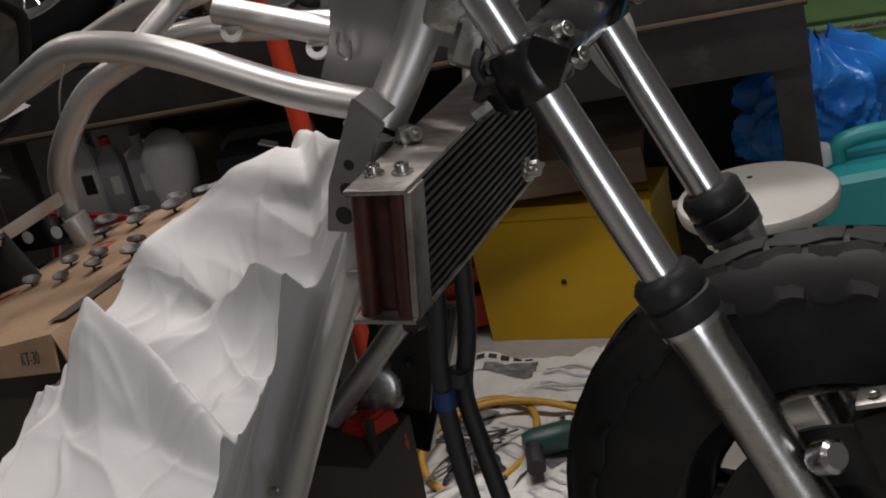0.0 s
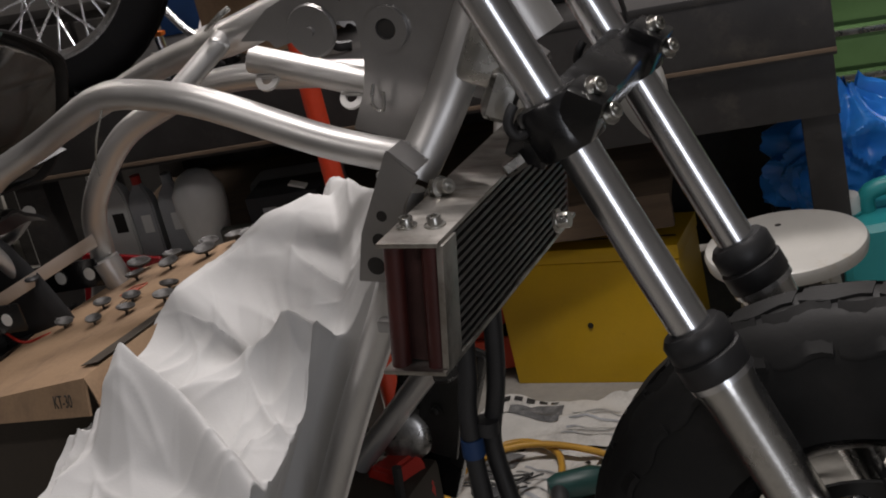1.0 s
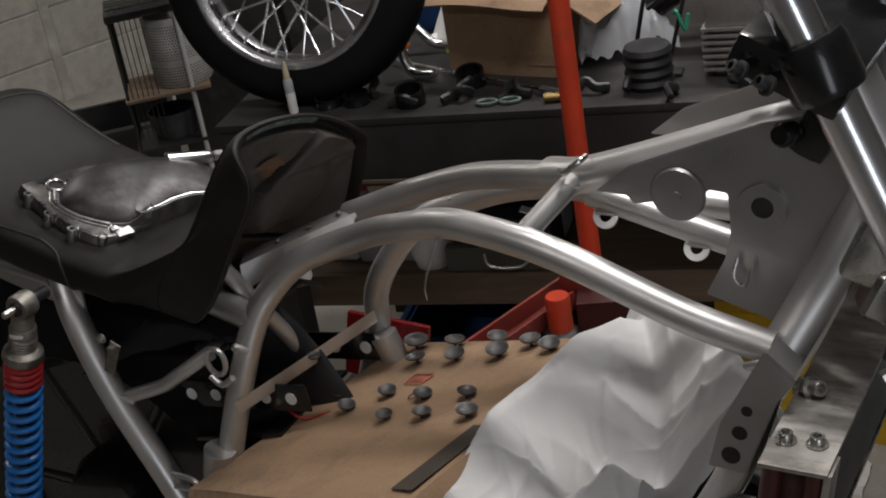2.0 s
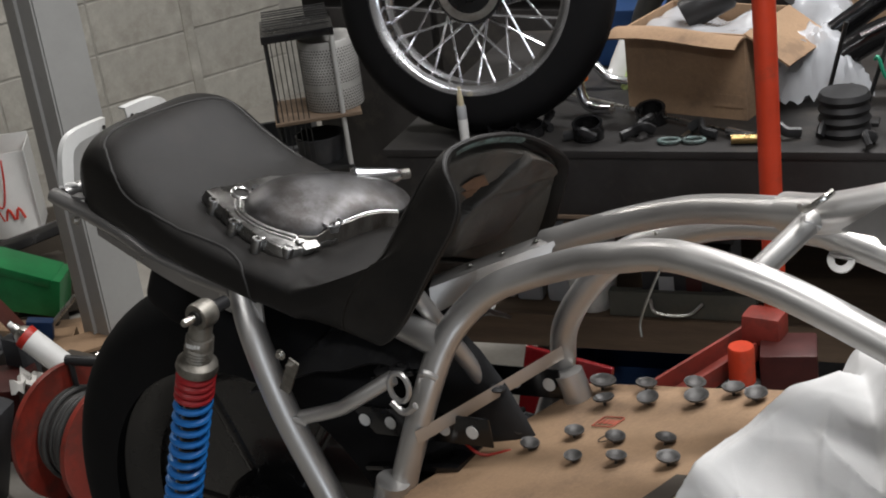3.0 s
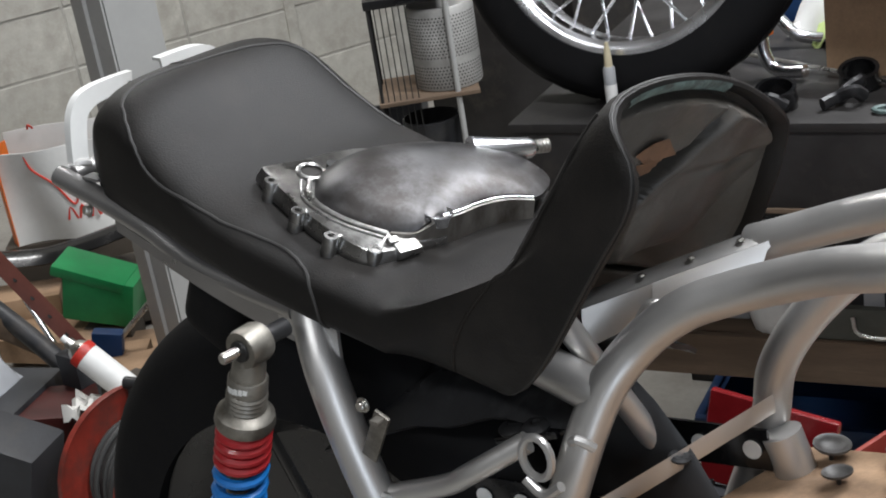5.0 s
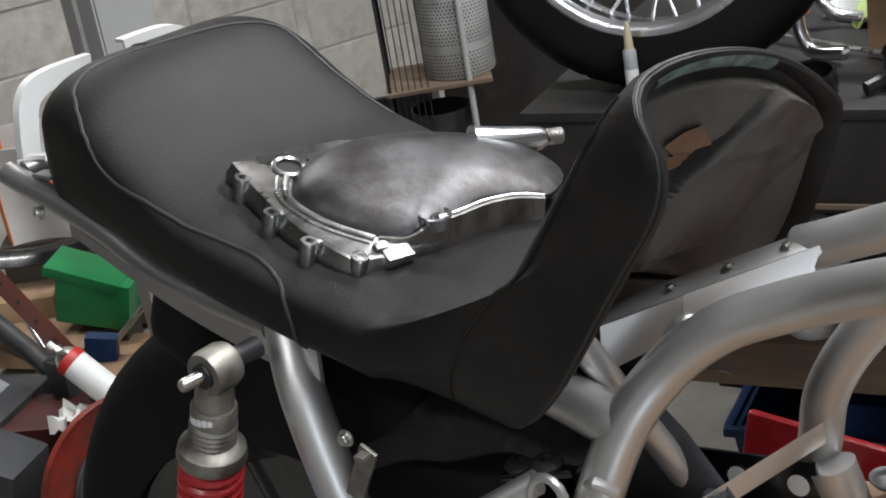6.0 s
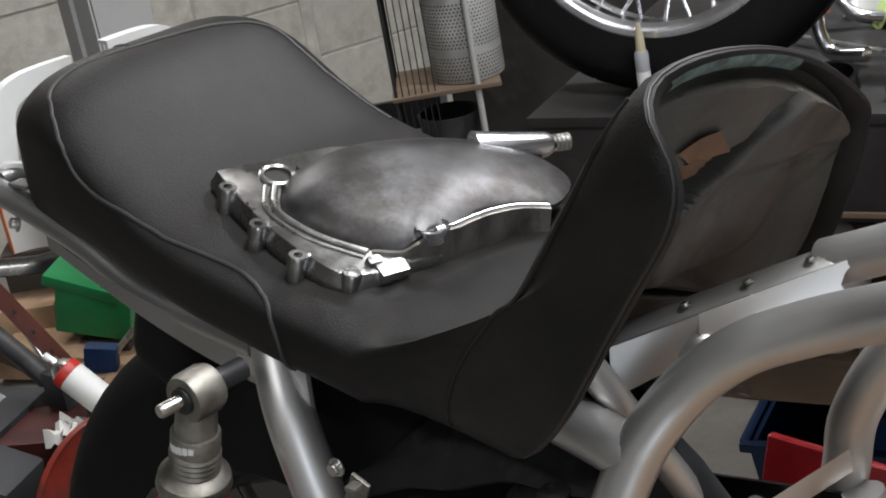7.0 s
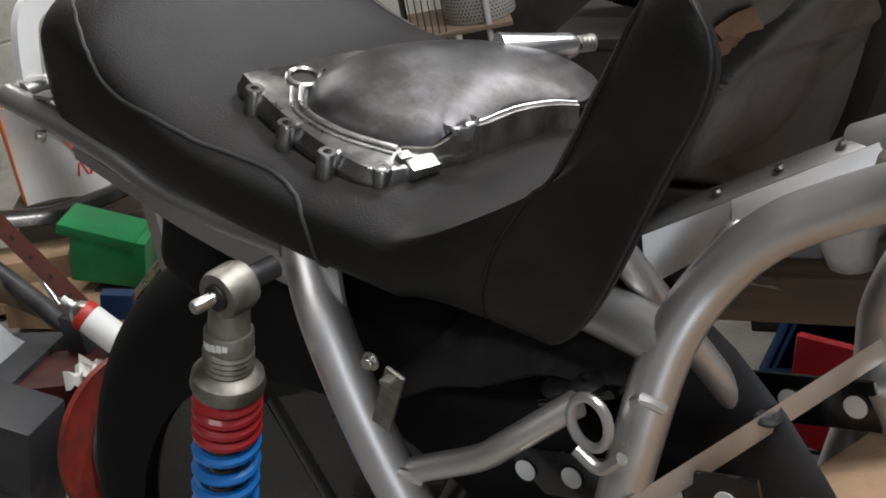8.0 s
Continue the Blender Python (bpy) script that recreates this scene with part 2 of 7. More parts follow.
def sweep(points, r, seg=14, res=6, closed=False, flat=1.0, bm=None):
    """A round bar along a curve. r: a radius, or one for each end."""
    bm = bm or bmesh.new()
    p = curve(points, res)
    n = len(p)
    if closed:
        p = p[:-1]
        n -= 1
    rings, side = [], None
    for i in range(n):
        a, b = (p[i - 1], p[(i + 1) % n]) if closed else (p[max(i - 1, 0)], p[min(i + 1, n - 1)])
        d = (b - a).normalized()
        side = (Vector((0, 0, 1)) if abs(d.z) < 0.9 else Vector((1, 0, 0))) if side is None else side
        side = (side - d * side.dot(d)).normalized()
        up = d.cross(side)
        rr = r if isinstance(r, (int, float)) else r[0] + (r[1] - r[0]) * i / max(1, n - 1)
        rings.append([bm.verts.new(p[i] + rr * (math.cos(t) * side + flat * math.sin(t) * up)) for t in (2 * math.pi * k / seg for k in range(seg))])
    for i in range(n if closed else n - 1):
        a, b = rings[i], rings[(i + 1) % n]
        for k in range(seg):
            bm.faces.new((a[k], a[(k + 1) % seg], b[(k + 1) % seg], b[k]))
    if not closed:
        bm.faces.new(rings[0][::-1])
        bm.faces.new(rings[-1])
    return bm


def rod(a, b, r, seg=14, bm=None):
    return sweep([a, b], r, seg, 1, bm=bm)


def moved(bm, m):
    bmesh.ops.transform(bm, matrix=m, verts=bm.verts)
    return bm


def joined(*bms):
    out = bmesh.new()
    for b in bms:
        me = bpy.data.meshes.new("t")
        b.to_mesh(me)
        b.free()
        out.from_mesh(me)
        bpy.data.meshes.remove(me)
    return out


def box(sx, sy, sz, at=(0, 0, 0), bevel=0.003, turn=(0, 0, 0), seg=2):
    """A block with rounded edges, centred at the place given."""
    bm = bmesh.new()
    bmesh.ops.create_cube(bm, size=1.0, matrix=Matrix.Diagonal((sx, sy, sz, 1)))
    if bevel:
        bmesh.ops.bevel(bm, geom=bm.edges[:], offset=min(bevel, 0.45 * min(sx, sy, sz)), segments=seg, affect="EDGES", profile=0.7)
    return moved(bm, pose(*at, *turn))


def lathe(profile, seg=28, at=(0, 0, 0), axis=(0, 0, 1), closed=False):
    """A turned body from (radius, height) pairs, along an axis."""
    bm = bmesh.new()
    rings = []
    for r, h in profile:
        if r < 1e-6:
            rings.append([bm.verts.new((0, 0, h))])
        else:
            rings.append([bm.verts.new((r * math.cos(t), r * math.sin(t), h)) for t in (2 * math.pi * k / seg for k in range(seg))])
    pairs = list(zip(rings, rings[1:])) + ([(rings[-1], rings[0])] if closed else [])
    for a, b in pairs:
        for k in range(seg):
            j = (k + 1) % seg
            if len(a) == 1 and len(b) == 1:
                continue
            if len(a) == 1:
                bm.faces.new((a[0], b[j], b[k]))
            elif len(b) == 1:
                bm.faces.new((a[k], a[j], b[0]))
            else:
                bm.faces.new((a[k], a[j], b[j], b[k]))
    q = Vector((0, 0, 1)).rotation_difference(Vector(axis).normalized()).to_matrix().to_4x4()
    return moved(bm, Matrix.Translation(at) @ q)


def bolt(at, axis, r=0.006, h=0.007, socket=True):
    prof = [(0, 0), (r * 1.5, 0), (r * 1.5, h * 0.2), (r, h * 0.22), (r, h * 0.92), (r * 0.9, h)]
    prof += [(r * 0.55, h), (r * 0.55, h * 0.4), (0, h * 0.4)] if socket else [(0, h)]
    return lathe(prof, 12, at, axis)


def prism(poly, depth, bevel=0.0):
    """A plate from an outline in x and z, with its thickness along y from 0 to depth."""
    bm = bmesh.new()
    f = bm.faces.new([bm.verts.new((x, 0, z)) for x, z in poly])
    r = bmesh.ops.extrude_face_region(bm, geom=[f])
    bmesh.ops.translate(bm, verts=[v for v in r["geom"] if isinstance(v, bmesh.types.BMVert)], vec=(0, depth, 0))
    if bevel:
        bmesh.ops.bevel(bm, geom=bm.edges[:], offset=bevel, segments=2, affect="EDGES")
    return bm


def loft(rings, cap=True, closed=True):
    bm = bmesh.new()
    vs = [[bm.verts.new(p) for p in ring] for ring in rings]
    n = len(vs[0])
    for a, b in zip(vs, vs[1:]):
        for k in range(n if closed else n - 1):
            bm.faces.new((a[k], a[(k + 1) % n], b[(k + 1) % n], b[k]))
    if cap:
        bm.faces.new(vs[0][::-1])
        bm.faces.new(vs[-1])
    return bm


def grid(nx, ny, place):
    """A sheet from a function of u and v, both from 0 to 1."""
    bm = bmesh.new()
    vs = [[bm.verts.new(place(i / nx, j / ny)) for j in range(ny + 1)] for i in range(nx + 1)]
    for i in range(nx):
        for j in range(ny):
            bm.faces.new((vs[i][j], vs[i + 1][j], vs[i + 1][j + 1], vs[i][j + 1]))
    return bm


def thick(bm, t):
    bmesh.ops.recalc_face_normals(bm, faces=bm.faces)
    bmesh.ops.solidify(bm, geom=bm.faces[:], thickness=t)
    return bm


def smoothstep(a, b, x):
    t = min(1, max(0, (x - a) / (b - a)))
    return t * t * (3 - 2 * t)


def lerp_table(table, x):
    for (a, u), (b, v) in zip(table, table[1:]):
        if x <= b:
            t = (x - a) / (b - a)
            t = min(1, max(0, t))
            t = t * t * (3 - 2 * t) * 0.5 + t * 0.5
            return u + (v - u) * t
    return table[-1][1]


def lettering(text, size, material, parent, m, name="lettering"):
    c = bpy.data.curves.new(name, "FONT")
    c.body, c.size, c.extrude = text, size, 0.0003
    o = new(name, c)
    dg = bpy.context.evaluated_depsgraph_get()
    me = bpy.data.meshes.new_from_object(o.evaluated_get(dg))
    bpy.data.objects.remove(o)
    me.materials.clear()
    me.materials.append(material)
    o = new(name, me)
    o.parent = parent
    o.matrix_basis = m
    return o
DULLRED = mat("dull_dark_red_paint", (0.22, 0.035, 0.025), 0.5, 0.0, 0.3, 10, 110, 0.08, dirt=(0.06, 0.025, 0.02), dirt_at=0.58, dirt_scale=12)
REELRED = mat("worn_reel_red", (0.22, 0.028, 0.018), 0.42, 0.0, 0.3, 10, 100, 0.06, dirt=(0.07, 0.026, 0.02), dirt_at=0.53, dirt_scale=14)
DULLZINC = mat("dull_zinc", (0.27, 0.255, 0.225), 0.5, 0.9, 0.25, 40, 250, 0.08, dirt=(0.12, 0.105, 0.085), dirt_at=0.6, dirt_scale=30)
RIMCHROME = mat("bright_rim_chrome", (0.88, 0.89, 0.92), 0.24, 1.0, 0.04, 14, 300, 0.02, rough_var=0.1)

# ---- structure ----
floor = single("floor", box(9.0, 9.0, 0.1, (0, 0, -0.05), 0), CONCRETE, "stained bare concrete workshop floor", "floor", kind="structure", smooth=0)
ceiling = single("ceiling", box(9.0, 9.0, 0.1, (0, 0, 2.65), 0), CEILING, "plain grey ceiling boards", "ceiling", kind="structure", smooth=0)

WALL_AT, WALL_TURN = Vector((-3.163, 1.950, 0)), 68.0
BW, BH = 0.335, 0.169
wall_rear = thing("wall_rear", WALL_AT, WALL_TURN, "grey concrete block wall with plain mortar joints", "wall", kind="structure")
part("wall_core", box(4.6, 0.14, 2.6, (-0.9, 0.0595, 1.3), 0), MORTAR, wall_rear, smooth=0)
part("pilaster_edge", box(0.035, 0.03, 2.6, (0.325, -0.004, 1.3), 0.004), BLOCK, wall_rear)


def closing_wall(name, a, b, material=PLASTER):
    d = Vector(b) - Vector(a)
    o = single(name, box(d.length, 0.12, 2.6, (d.length / 2, 0, 1.3), 0), material, "plain dim workshop wall", "wall", (a[0], a[1], 0), math.degrees(math.atan2(d.y, d.x)), kind="structure", smooth=0)
    return o


closing_wall("wall_north", (-2.70, 3.10), (3.0, 3.10))
closing_wall("wall_east", (2.9, 3.1), (2.9, -2.9))
closing_wall("wall_south", (1.58, -2.8), (-4.5, -2.8))
closing_wall("wall_south", (3.0, -2.8), (2.62, -2.8))
single("door_lintel", box(1.04, 0.12, 0.48, (2.1, -2.8, 2.36), 0), PLASTER, "plain wall over the open doorway", "wall", kind="structure", smooth=0)
door_frame = thing("door_1", (2.1, -2.8, 0), 0, "grey steel frame of an open doorway", "door", kind="structure")
for dx in (-0.5, 0.5):
    part("jamb", box(0.04, 0.14, 2.1, (dx, 0, 1.05), 0.004), GREYPAINT, door_frame)
part("head", box(1.04, 0.14, 0.04, (0, 0, 2.1), 0.004), GREYPAINT, door_frame)
closing_wall("wall_west", (-4.45, -2.9), (-4.45, -0.5))

column = thing("steel_column", (-2.03, 0.82, 0), -10, "grey painted steel column with dents standing on the floor", "column", kind="structure")
part("web", box(0.11, 0.10, 2.6, (0, 0, 1.3), 0.004), GREYPAINT, column)
part("side_plate", box(0.104, 0.004, 2.6, (0, -0.0525, 1.3), 0.001), GREYPAINT, column)
part("base_plate", box(0.18, 0.18, 0.012, (0, 0, 0.006), 0.002), GREYPAINT, column)
part("flange", box(0.006, 0.124, 2.6, (0.0, 0, 1.3), 0.001), GREYPAINT, column)
for zz in (0.12, 0.9):
    part("bolt", bolt((0.055, 0.02, zz), (1, 0, 0), 0.005, 0.004, False), DARKSTEEL, column)

# ---- motorcycle ----
# the bike leans a little on its stand: turned about the front tyre's contact
LEAN = Matrix.Translation((0.425, 0, 0)) @ Matrix.Rotation(radians(3.3), 4, Vector((-0.611, 0.791, 0))) @ Matrix.Translation((-0.425, 0, 0))
bike = thing("motorcycle", (0, 0, 0), 0, "stripped motorcycle with silver tube frame, black seat and no engine", "motorcycle")


def mirrored(points):
    return [(x, -y, z) for x, y, z in points]


RAIL = [(-0.62, -0.105, 0.40), (-0.598, -0.10, 0.52), (-0.573, -0.085, 0.62), (-0.556, -0.065, 0.685), (-0.535, -0.046, 0.722), (-0.505, -0.036, 0.750), (-0.47, -0.031, 0.768), (-0.435, -0.033, 0.784), (-0.39, -0.048, 0.806), (-0.335, -0.078, 0.831), (-0.30, -0.092, 0.845), (-0.26, -0.105, 0.853), (-0.19, -0.118, 0.850), (-0.133, -0.125, 0.838), (-0.031, -0.135, 0.807), (0.048, -0.14, 0.79)]


# the far rail bends down sooner, as the bare frame leans and stands askew
FAR_RAIL = [(-0.56, 0.10, 0.40), (-0.535, 0.103, 0.50), (-0.508, 0.103, 0.588), (-0.494, 0.090, 0.650), (-0.468, 0.092, 0.70), (-0.425, 0.096, 0.748), (-0.37, 0.10, 0.777), (-0.31, 0.101, 0.799), (-0.25, 0.101, 0.808), (-0.19, 0.104, 0.806), (-0.133, 0.11, 0.803), (-0.031, 0.119, 0.795), (0.048, 0.123, 0.79)]
for side in (RAIL, FAR_RAIL):
    part("frame_rail", sweep(side, 0.0152, 18, 8), SILVER, bike)
BACKBONE = [(-0.50, 0.065, 0.762), (-0.473, 0.062, 0.774), (-0.415, 0.058, 0.800), (-0.36, 0.048, 0.823), (-0.31, 0.03, 0.843), (-0.25, 0.0, 0.863), (-0.20, -0.026, 0.878), (-0.15, -0.045, 0.892), (-0.05, -0.047, 0.928), (0.015, -0.047, 0.953), (0.06, -0.035, 0.965)]
part("backbone_tube", sweep(BACKBONE[6:], 0.0185, 20, 6), SILVER, bike)
part("backbone_tail", sweep(BACKBONE[:8], 0.0145, 20, 6), SILVER, bike)
part("cross_tube", rod((-0.172, 0.0, 0.853), (-0.012, 0.0, 0.812), 0.0145, 16), SILVER, bike)
for a, b in (((-0.163, -0.055, 0.89), (-0.197, -0.112, 0.85)),):
    part("brace", rod(a, b, 0.011), SILVER, bike)
# two welded ear tabs with holes on the cross tube
for x, z in ((-0.152, 0.834), (-0.061, 0.811)):
    part("ear_tab", joined(lathe([(0.006, -0.002), (0.0125, -0.002), (0.0125, 0.002), (0.006, 0.002)], 18, (x, -0.012, z), (0.1, -0.8, 0.6), True), box(0.022, 0.02, 0.004, (x, -0.004, z + 0.006), 0.001, (20, 0, 0))), SILVER, bike)
# headstock gussets
HEAD = [(-0.135, 0.889), (-0.104, 0.888), (-0.098, 0.880), (-0.078, 0.885), (-0.064, 0.873), (-0.046, 0.873), (-0.034, 0.888), (-0.028, 0.902), (-0.010, 0.900), (-0.008, 0.862), (-0.014, 0.835), (-0.032, 0.798), (0.047, 0.775), (0.085, 0.825), (0.105, 0.90), (0.09, 0.985), (0.02, 0.968), (-0.10, 0.918)]
for y in (-0.075, 0.071):
    part("head_gusset", moved(prism(HEAD, 0.004, 0.0012), Matrix.Translation((0, y, 0))), SHADESILVER, bike)
for y, ax in ((-0.0755, -1), (0.0755, 1)):
    part("mount_boss", lathe([(0.010, 0), (0.021, 0), (0.021, 0.004), (0.010, 0.004)], 24, (0.022, y, 0.892), (0, ax, 0), True), SHADESILVER, bike)
    part("mount_hole", lathe([(0, 0.0008), (0.0098, 0.0008), (0.0098, 0.0), (0, 0.0)], 20, (0.022, y, 0.892), (0, ax, 0)), INK, bike)
    part("mount_boss", lathe([(0, 0.006), (0.004, 0.006), (0.0045, 0.003), (0.024, 0.003), (0.026, 0), (0, 0)], 24, (-0.055, y, 0.895), (0, ax, 0)), SHADESILVER, bike)
part("head_tube", rod((0.07, 0, 0.99), (0.135, 0, 0.855), 0.029, 24), SILVER, bike)
UPPER = [(0.118, -0.06, 0.93), (0.098, -0.075, 0.877), (0.071, -0.09, 0.819), (0.044, -0.12, 0.765)]
DOWN = [(0.044, -0.135, 0.76), (0.016, -0.15, 0.666), (-0.046, -0.15, 0.544), (-0.124, -0.15, 0.379), (-0.19, -0.15, 0.235), (-0.25, -0.15, 0.165), (-0.36, -0.145, 0.15), (-0.6, -0.13, 0.2)]
for f in (list, mirrored):
    part("upper_down_tube", sweep(f(UPPER), 0.0205, 18, 6), SILVER, bike)
    part("down_tube", sweep(f(DOWN), 0.0158, 18, 6), SILVER, bike)
BRACKET = [(0.053, 0.812), (0.079, 0.787), (0.064, 0.765), (0.036, 0.688), (0.003, 0.690), (0.014, 0.735)]
for y in (-0.184, 0.180):
    bracket = part("cooler_bracket", moved(prism(BRACKET, 0.004, 0.001), Matrix.Translation((0, y, 0))), SHADESILVER, bike)
    ys = y - 0.0004 if y < 0 else y + 0.0044
    for x, z, r in ((0.0235, 0.705, 0.0085), (0.0315, 0.729, 0.0068), (0.038, 0.752, 0.005)):
        part("hole", lathe([(0, 0), (r, 0), (r, 0.0004), (0, 0.0004)], 18, (x, ys, z), (0, 1, 0)), INK, bracket)
    part("return_flange", box(0.03, 0.03, 0.003, (0.066, y + (0.015 if y < 0 else -0.011), 0.801), 0.001, (0, 40, 0)), SHADESILVER, bike)
part("weld_bead", sweep([(0.03, -0.158, 0.78), (0.05, -0.165, 0.79), (0.065, -0.158, 0.785)], 0.004, 8, 4), SILVER, bike)

# seat stays, cross bar, lug
STAY = [(-0.80, -0.095, 0.742), (-0.784, -0.112, 0.714), (-0.762, -0.126, 0.674), (-0.728, -0.13, 0.593), (-0.673, -0.13, 0.490), (-0.60, -0.13, 0.345)]
for f in (list, mirrored):
    part("seat_stay", sweep(f(STAY), 0.0162, 18, 5), SILVER, bike)
    part("low_cross_bar", sweep(f([(-0.712, -0.125, 0.59), (-0.66, -0.122, 0.612), (-0.638, -0.12, 0.627), (-0.599, -0.10, 0.654)]), 0.0085, 12, 5), SILVER, bike)
part("centre_strut", rod((-0.60, -0.065, 0.755), (-0.518, 0.050, 0.509), 0.0095, 16), SILVER, bike)
part("rail_stub", rod((-0.65, -0.058, 0.706), (-0.555, -0.064, 0.684), 0.0165, 16), SILVER, bike)
lug = part("loop_lug", sweep([(-0.582 + 0.0125 * math.cos(t), -0.114, 0.653 + 0.0165 * math.sin(t)) for t in [2 * math.pi * k / 16 for k in range(17)]], 0.0032, 8, 1, True, flat=1.0), SILVER, bike)
part("lug_foot", sweep([(-0.590, -0.118, 0.636), (-0.575, -0.118, 0.627), (-0.560, -0.118, 0.638)], 0.004, 8, 4), SILVER, bike)
for x, y, z in ((-0.712, -0.128, 0.592), (-0.535, -0.125, 0.688), (-0.197, -0.118, 0.852), (-0.166, -0.062, 0.889), (-0.02, -0.004, 0.815)):
    part("weld_bead", sweep([(x - 0.009, y, z - 0.006), (x, y - 0.007, z + 0.002), (x + 0.009, y, z - 0.006)], 0.0035, 8, 3), SILVER, bike)
# sheet bridge in front of the seat
def on_bridge(u, back, drop):
    return (-0.588 + 0.112 * u - 0.015 * back, -0.036 + 0.092 * u + 0.04 * back, 0.735 + 0.040 * u + 0.008 * back - drop)


part("seat_bridge", thick(grid(12, 6, lambda u, v: on_bridge(u, 0.62 * v, 0.003 * (2 * v - 1) ** 2)), 0.003), SILVER, bike)
part("bridge_flange", thick(grid(16, 4, lambda u, v: on_bridge(0.36 + 0.64 * u - 0.10 * u * math.sin(math.pi * min(1, v)) * (1 - 0.4 * v), -0.16 * v, 0.024 * v)), 0.003), SILVER, bike)
part("bridge_skirt", thick(grid(8, 4, lambda u, v: on_bridge(0.36 * u, -0.05 * v, (0.032 - 0.008 * u) * v)), 0.003), SILVER, bike)
for u in (0.3, 0.55, 0.8):
    part("rivet", bolt(on_bridge(u, 0.22, -0.002), (-0.4, 0, 1), 0.0026, 0.002, False), STEEL, bike)
part("bridge_bolt", bolt(on_bridge(0.98, 0.05, -0.002), (-0.2, -0.4, 1), 0.0042, 0.005, False), STEEL, bike)
part("weld_bead", sweep([on_bridge(0.30, -0.1, 0.022), on_bridge(0.36, -0.15, 0.014), on_bridge(0.42, -0.1, 0.017)], 0.0045, 8, 3), SILVER, bike)
# stay tabs
part("stay_tab", joined(box(0.014, 0.003, 0.045, (-0.708, -0.140, 0.650), 0.001, (0, 24, 0)), box(0.008, 0.012, 0.003, (-0.700, -0.144, 0.668), 0.001)), DULLZINC, bike)
part("stay_bolt", bolt((-0.712, -0.145, 0.678), (0, -1, 0), 0.004, 0.005, False), STEEL, bike)
part("lower_tab", sweep([(-0.655, -0.14, 0.505), (-0.62, -0.15, 0.512), (-0.61, -0.15, 0.500), (-0.65, -0.145, 0.492)], 0.0035, 8, 4), SILVER, bike)
part("clip_wire", sweep([(-0.173, -0.066, 0.902), (-0.164, -0.078, 0.905), (-0.150, -0.075, 0.916), (-0.145, -0.066, 0.920)], 0.003, 8, 4), STEEL, bike)
part("hanging_clip", sweep([(-0.285, -0.11, 0.84), (-0.292, -0.12, 0.815), (-0.300, -0.12, 0.79), (-0.298, -0.122, 0.776)], 0.0012, 8, 4), DULLZINC, bike)
part("cable_clip", sweep([(0.0, -0.08, 0.842), (-0.002, -0.086, 0.825), (0.008, -0.086, 0.818), (0.012, -0.086, 0.835)], 0.0016, 8, 4), STEEL, bike)
# seat
TOP = [(-1.034, 0.795), (-1.030, 0.838), (-1.020, 0.862), (-1.003, 0.877), (-0.980, 0.880), (-0.963, 0.876), (-0.945, 0.862), (-0.922, 0.840), (-0.900, 0.823), (-0.875, 0.806), (-0.85, 0.797), (-0.80, 0.783), (-0.76, 0.771), (-0.68, 0.754)]
HALF = [(-1.034, 0.082), (-1.027, 0.100), (-1.005, 0.113), (-0.96, 0.121), (-0.85, 0.128), (-0.75, 0.128), (-0.67, 0.127)]
LOW = [(-1.034, 0.774), (-1.01, 0.764), (-0.946, 0.756), (-0.883, 0.741), (-0.818, 0.725), (-0.763, 0.714), (-0.68, 0.700)]
# the open rim of the upturned front: degrees round the section, x, y, z
RIM_AT = [(0, -0.512, 0.118, 0.785), (20, -0.499, 0.116, 0.830), (40, -0.494, 0.100, 0.853), (60, -0.494, 0.05, 0.886), (80, -0.497, 0.008, 0.906), (100, -0.499, -0.035, 0.919), (114, -0.505, -0.070, 0.924), (126, -0.511, -0.098, 0.921), (138, -0.506, -0.117, 0.910), (152, -0.491, -0.124, 0.885), (166, -0.494, -0.125, 0.858), (180, -0.514, -0.125, 0.823), (200, -0.536, -0.125, 0.785), (212, -0.560, -0.124, 0.743), (224, -0.585, -0.120, 0.710), (236, -0.609, -0.110, 0.695), (250, -0.627, -0.08, 0.690), (270, -0.632, 0.0, 0.688), (292, -0.60, 0.08, 0.689), (318, -0.565, 0.109, 0.697), (340, -0.530, 0.118, 0.742)]
NS = 72


def rim_at(a):
    """A place on the open rim, smoothed between its marks."""
    n = len(RIM_AT)
    a = a % 360
    i = max(k for k in range(n) if RIM_AT[k][0] <= a)
    p = [Vector(RIM_AT[(i + j) % n][1:]) for j in (-1, 0, 1, 2)]
    a0, a1 = RIM_AT[i][0], RIM_AT[(i + 1) % n][0] or 360
    t = (a - a0) / (a1 - a0)
    return 0.5 * (2 * p[1] + (p[2] - p[0]) * t + (2 * p[0] - 5 * p[1] + 4 * p[2] - p[3]) * t * t + (3 * p[1] - p[0] - 3 * p[2] + p[3]) * t ** 3)


def soft_table(table, x):
    """The table's value with its corners rounded, but for the steep rear end."""
    d = min(0.016, max(0.0, (x + 1.015) * 0.5))
    return sum(lerp_table(table, x + d * k / 3) for k in range(-3, 4)) / 7


def body_ring(x):
    t, w, b = soft_table(TOP, x), soft_table(HALF, x), soft_table(LOW, x)
    mid, hh = (t + b) / 2, (t - b) / 2
    ring = []
    for k in range(NS):
        a = 2 * math.pi * k / NS
        c, s = math.cos(a), math.sin(a)
        yy = w * math.copysign(abs(c) ** 0.42, c) * (1 - 0.09 * smoothstep(0.2, 1, s))
        zz = mid + hh * math.copysign(abs(s) ** (0.5 if s > 0 else 0.4), s)
        ring.append(Vector((x, yy, zz)))
    return ring


NOSE = -0.705
RIM_PTS = [rim_at(360 * k / NS) for k in range(NS)]
BASE_PTS = body_ring(NOSE)


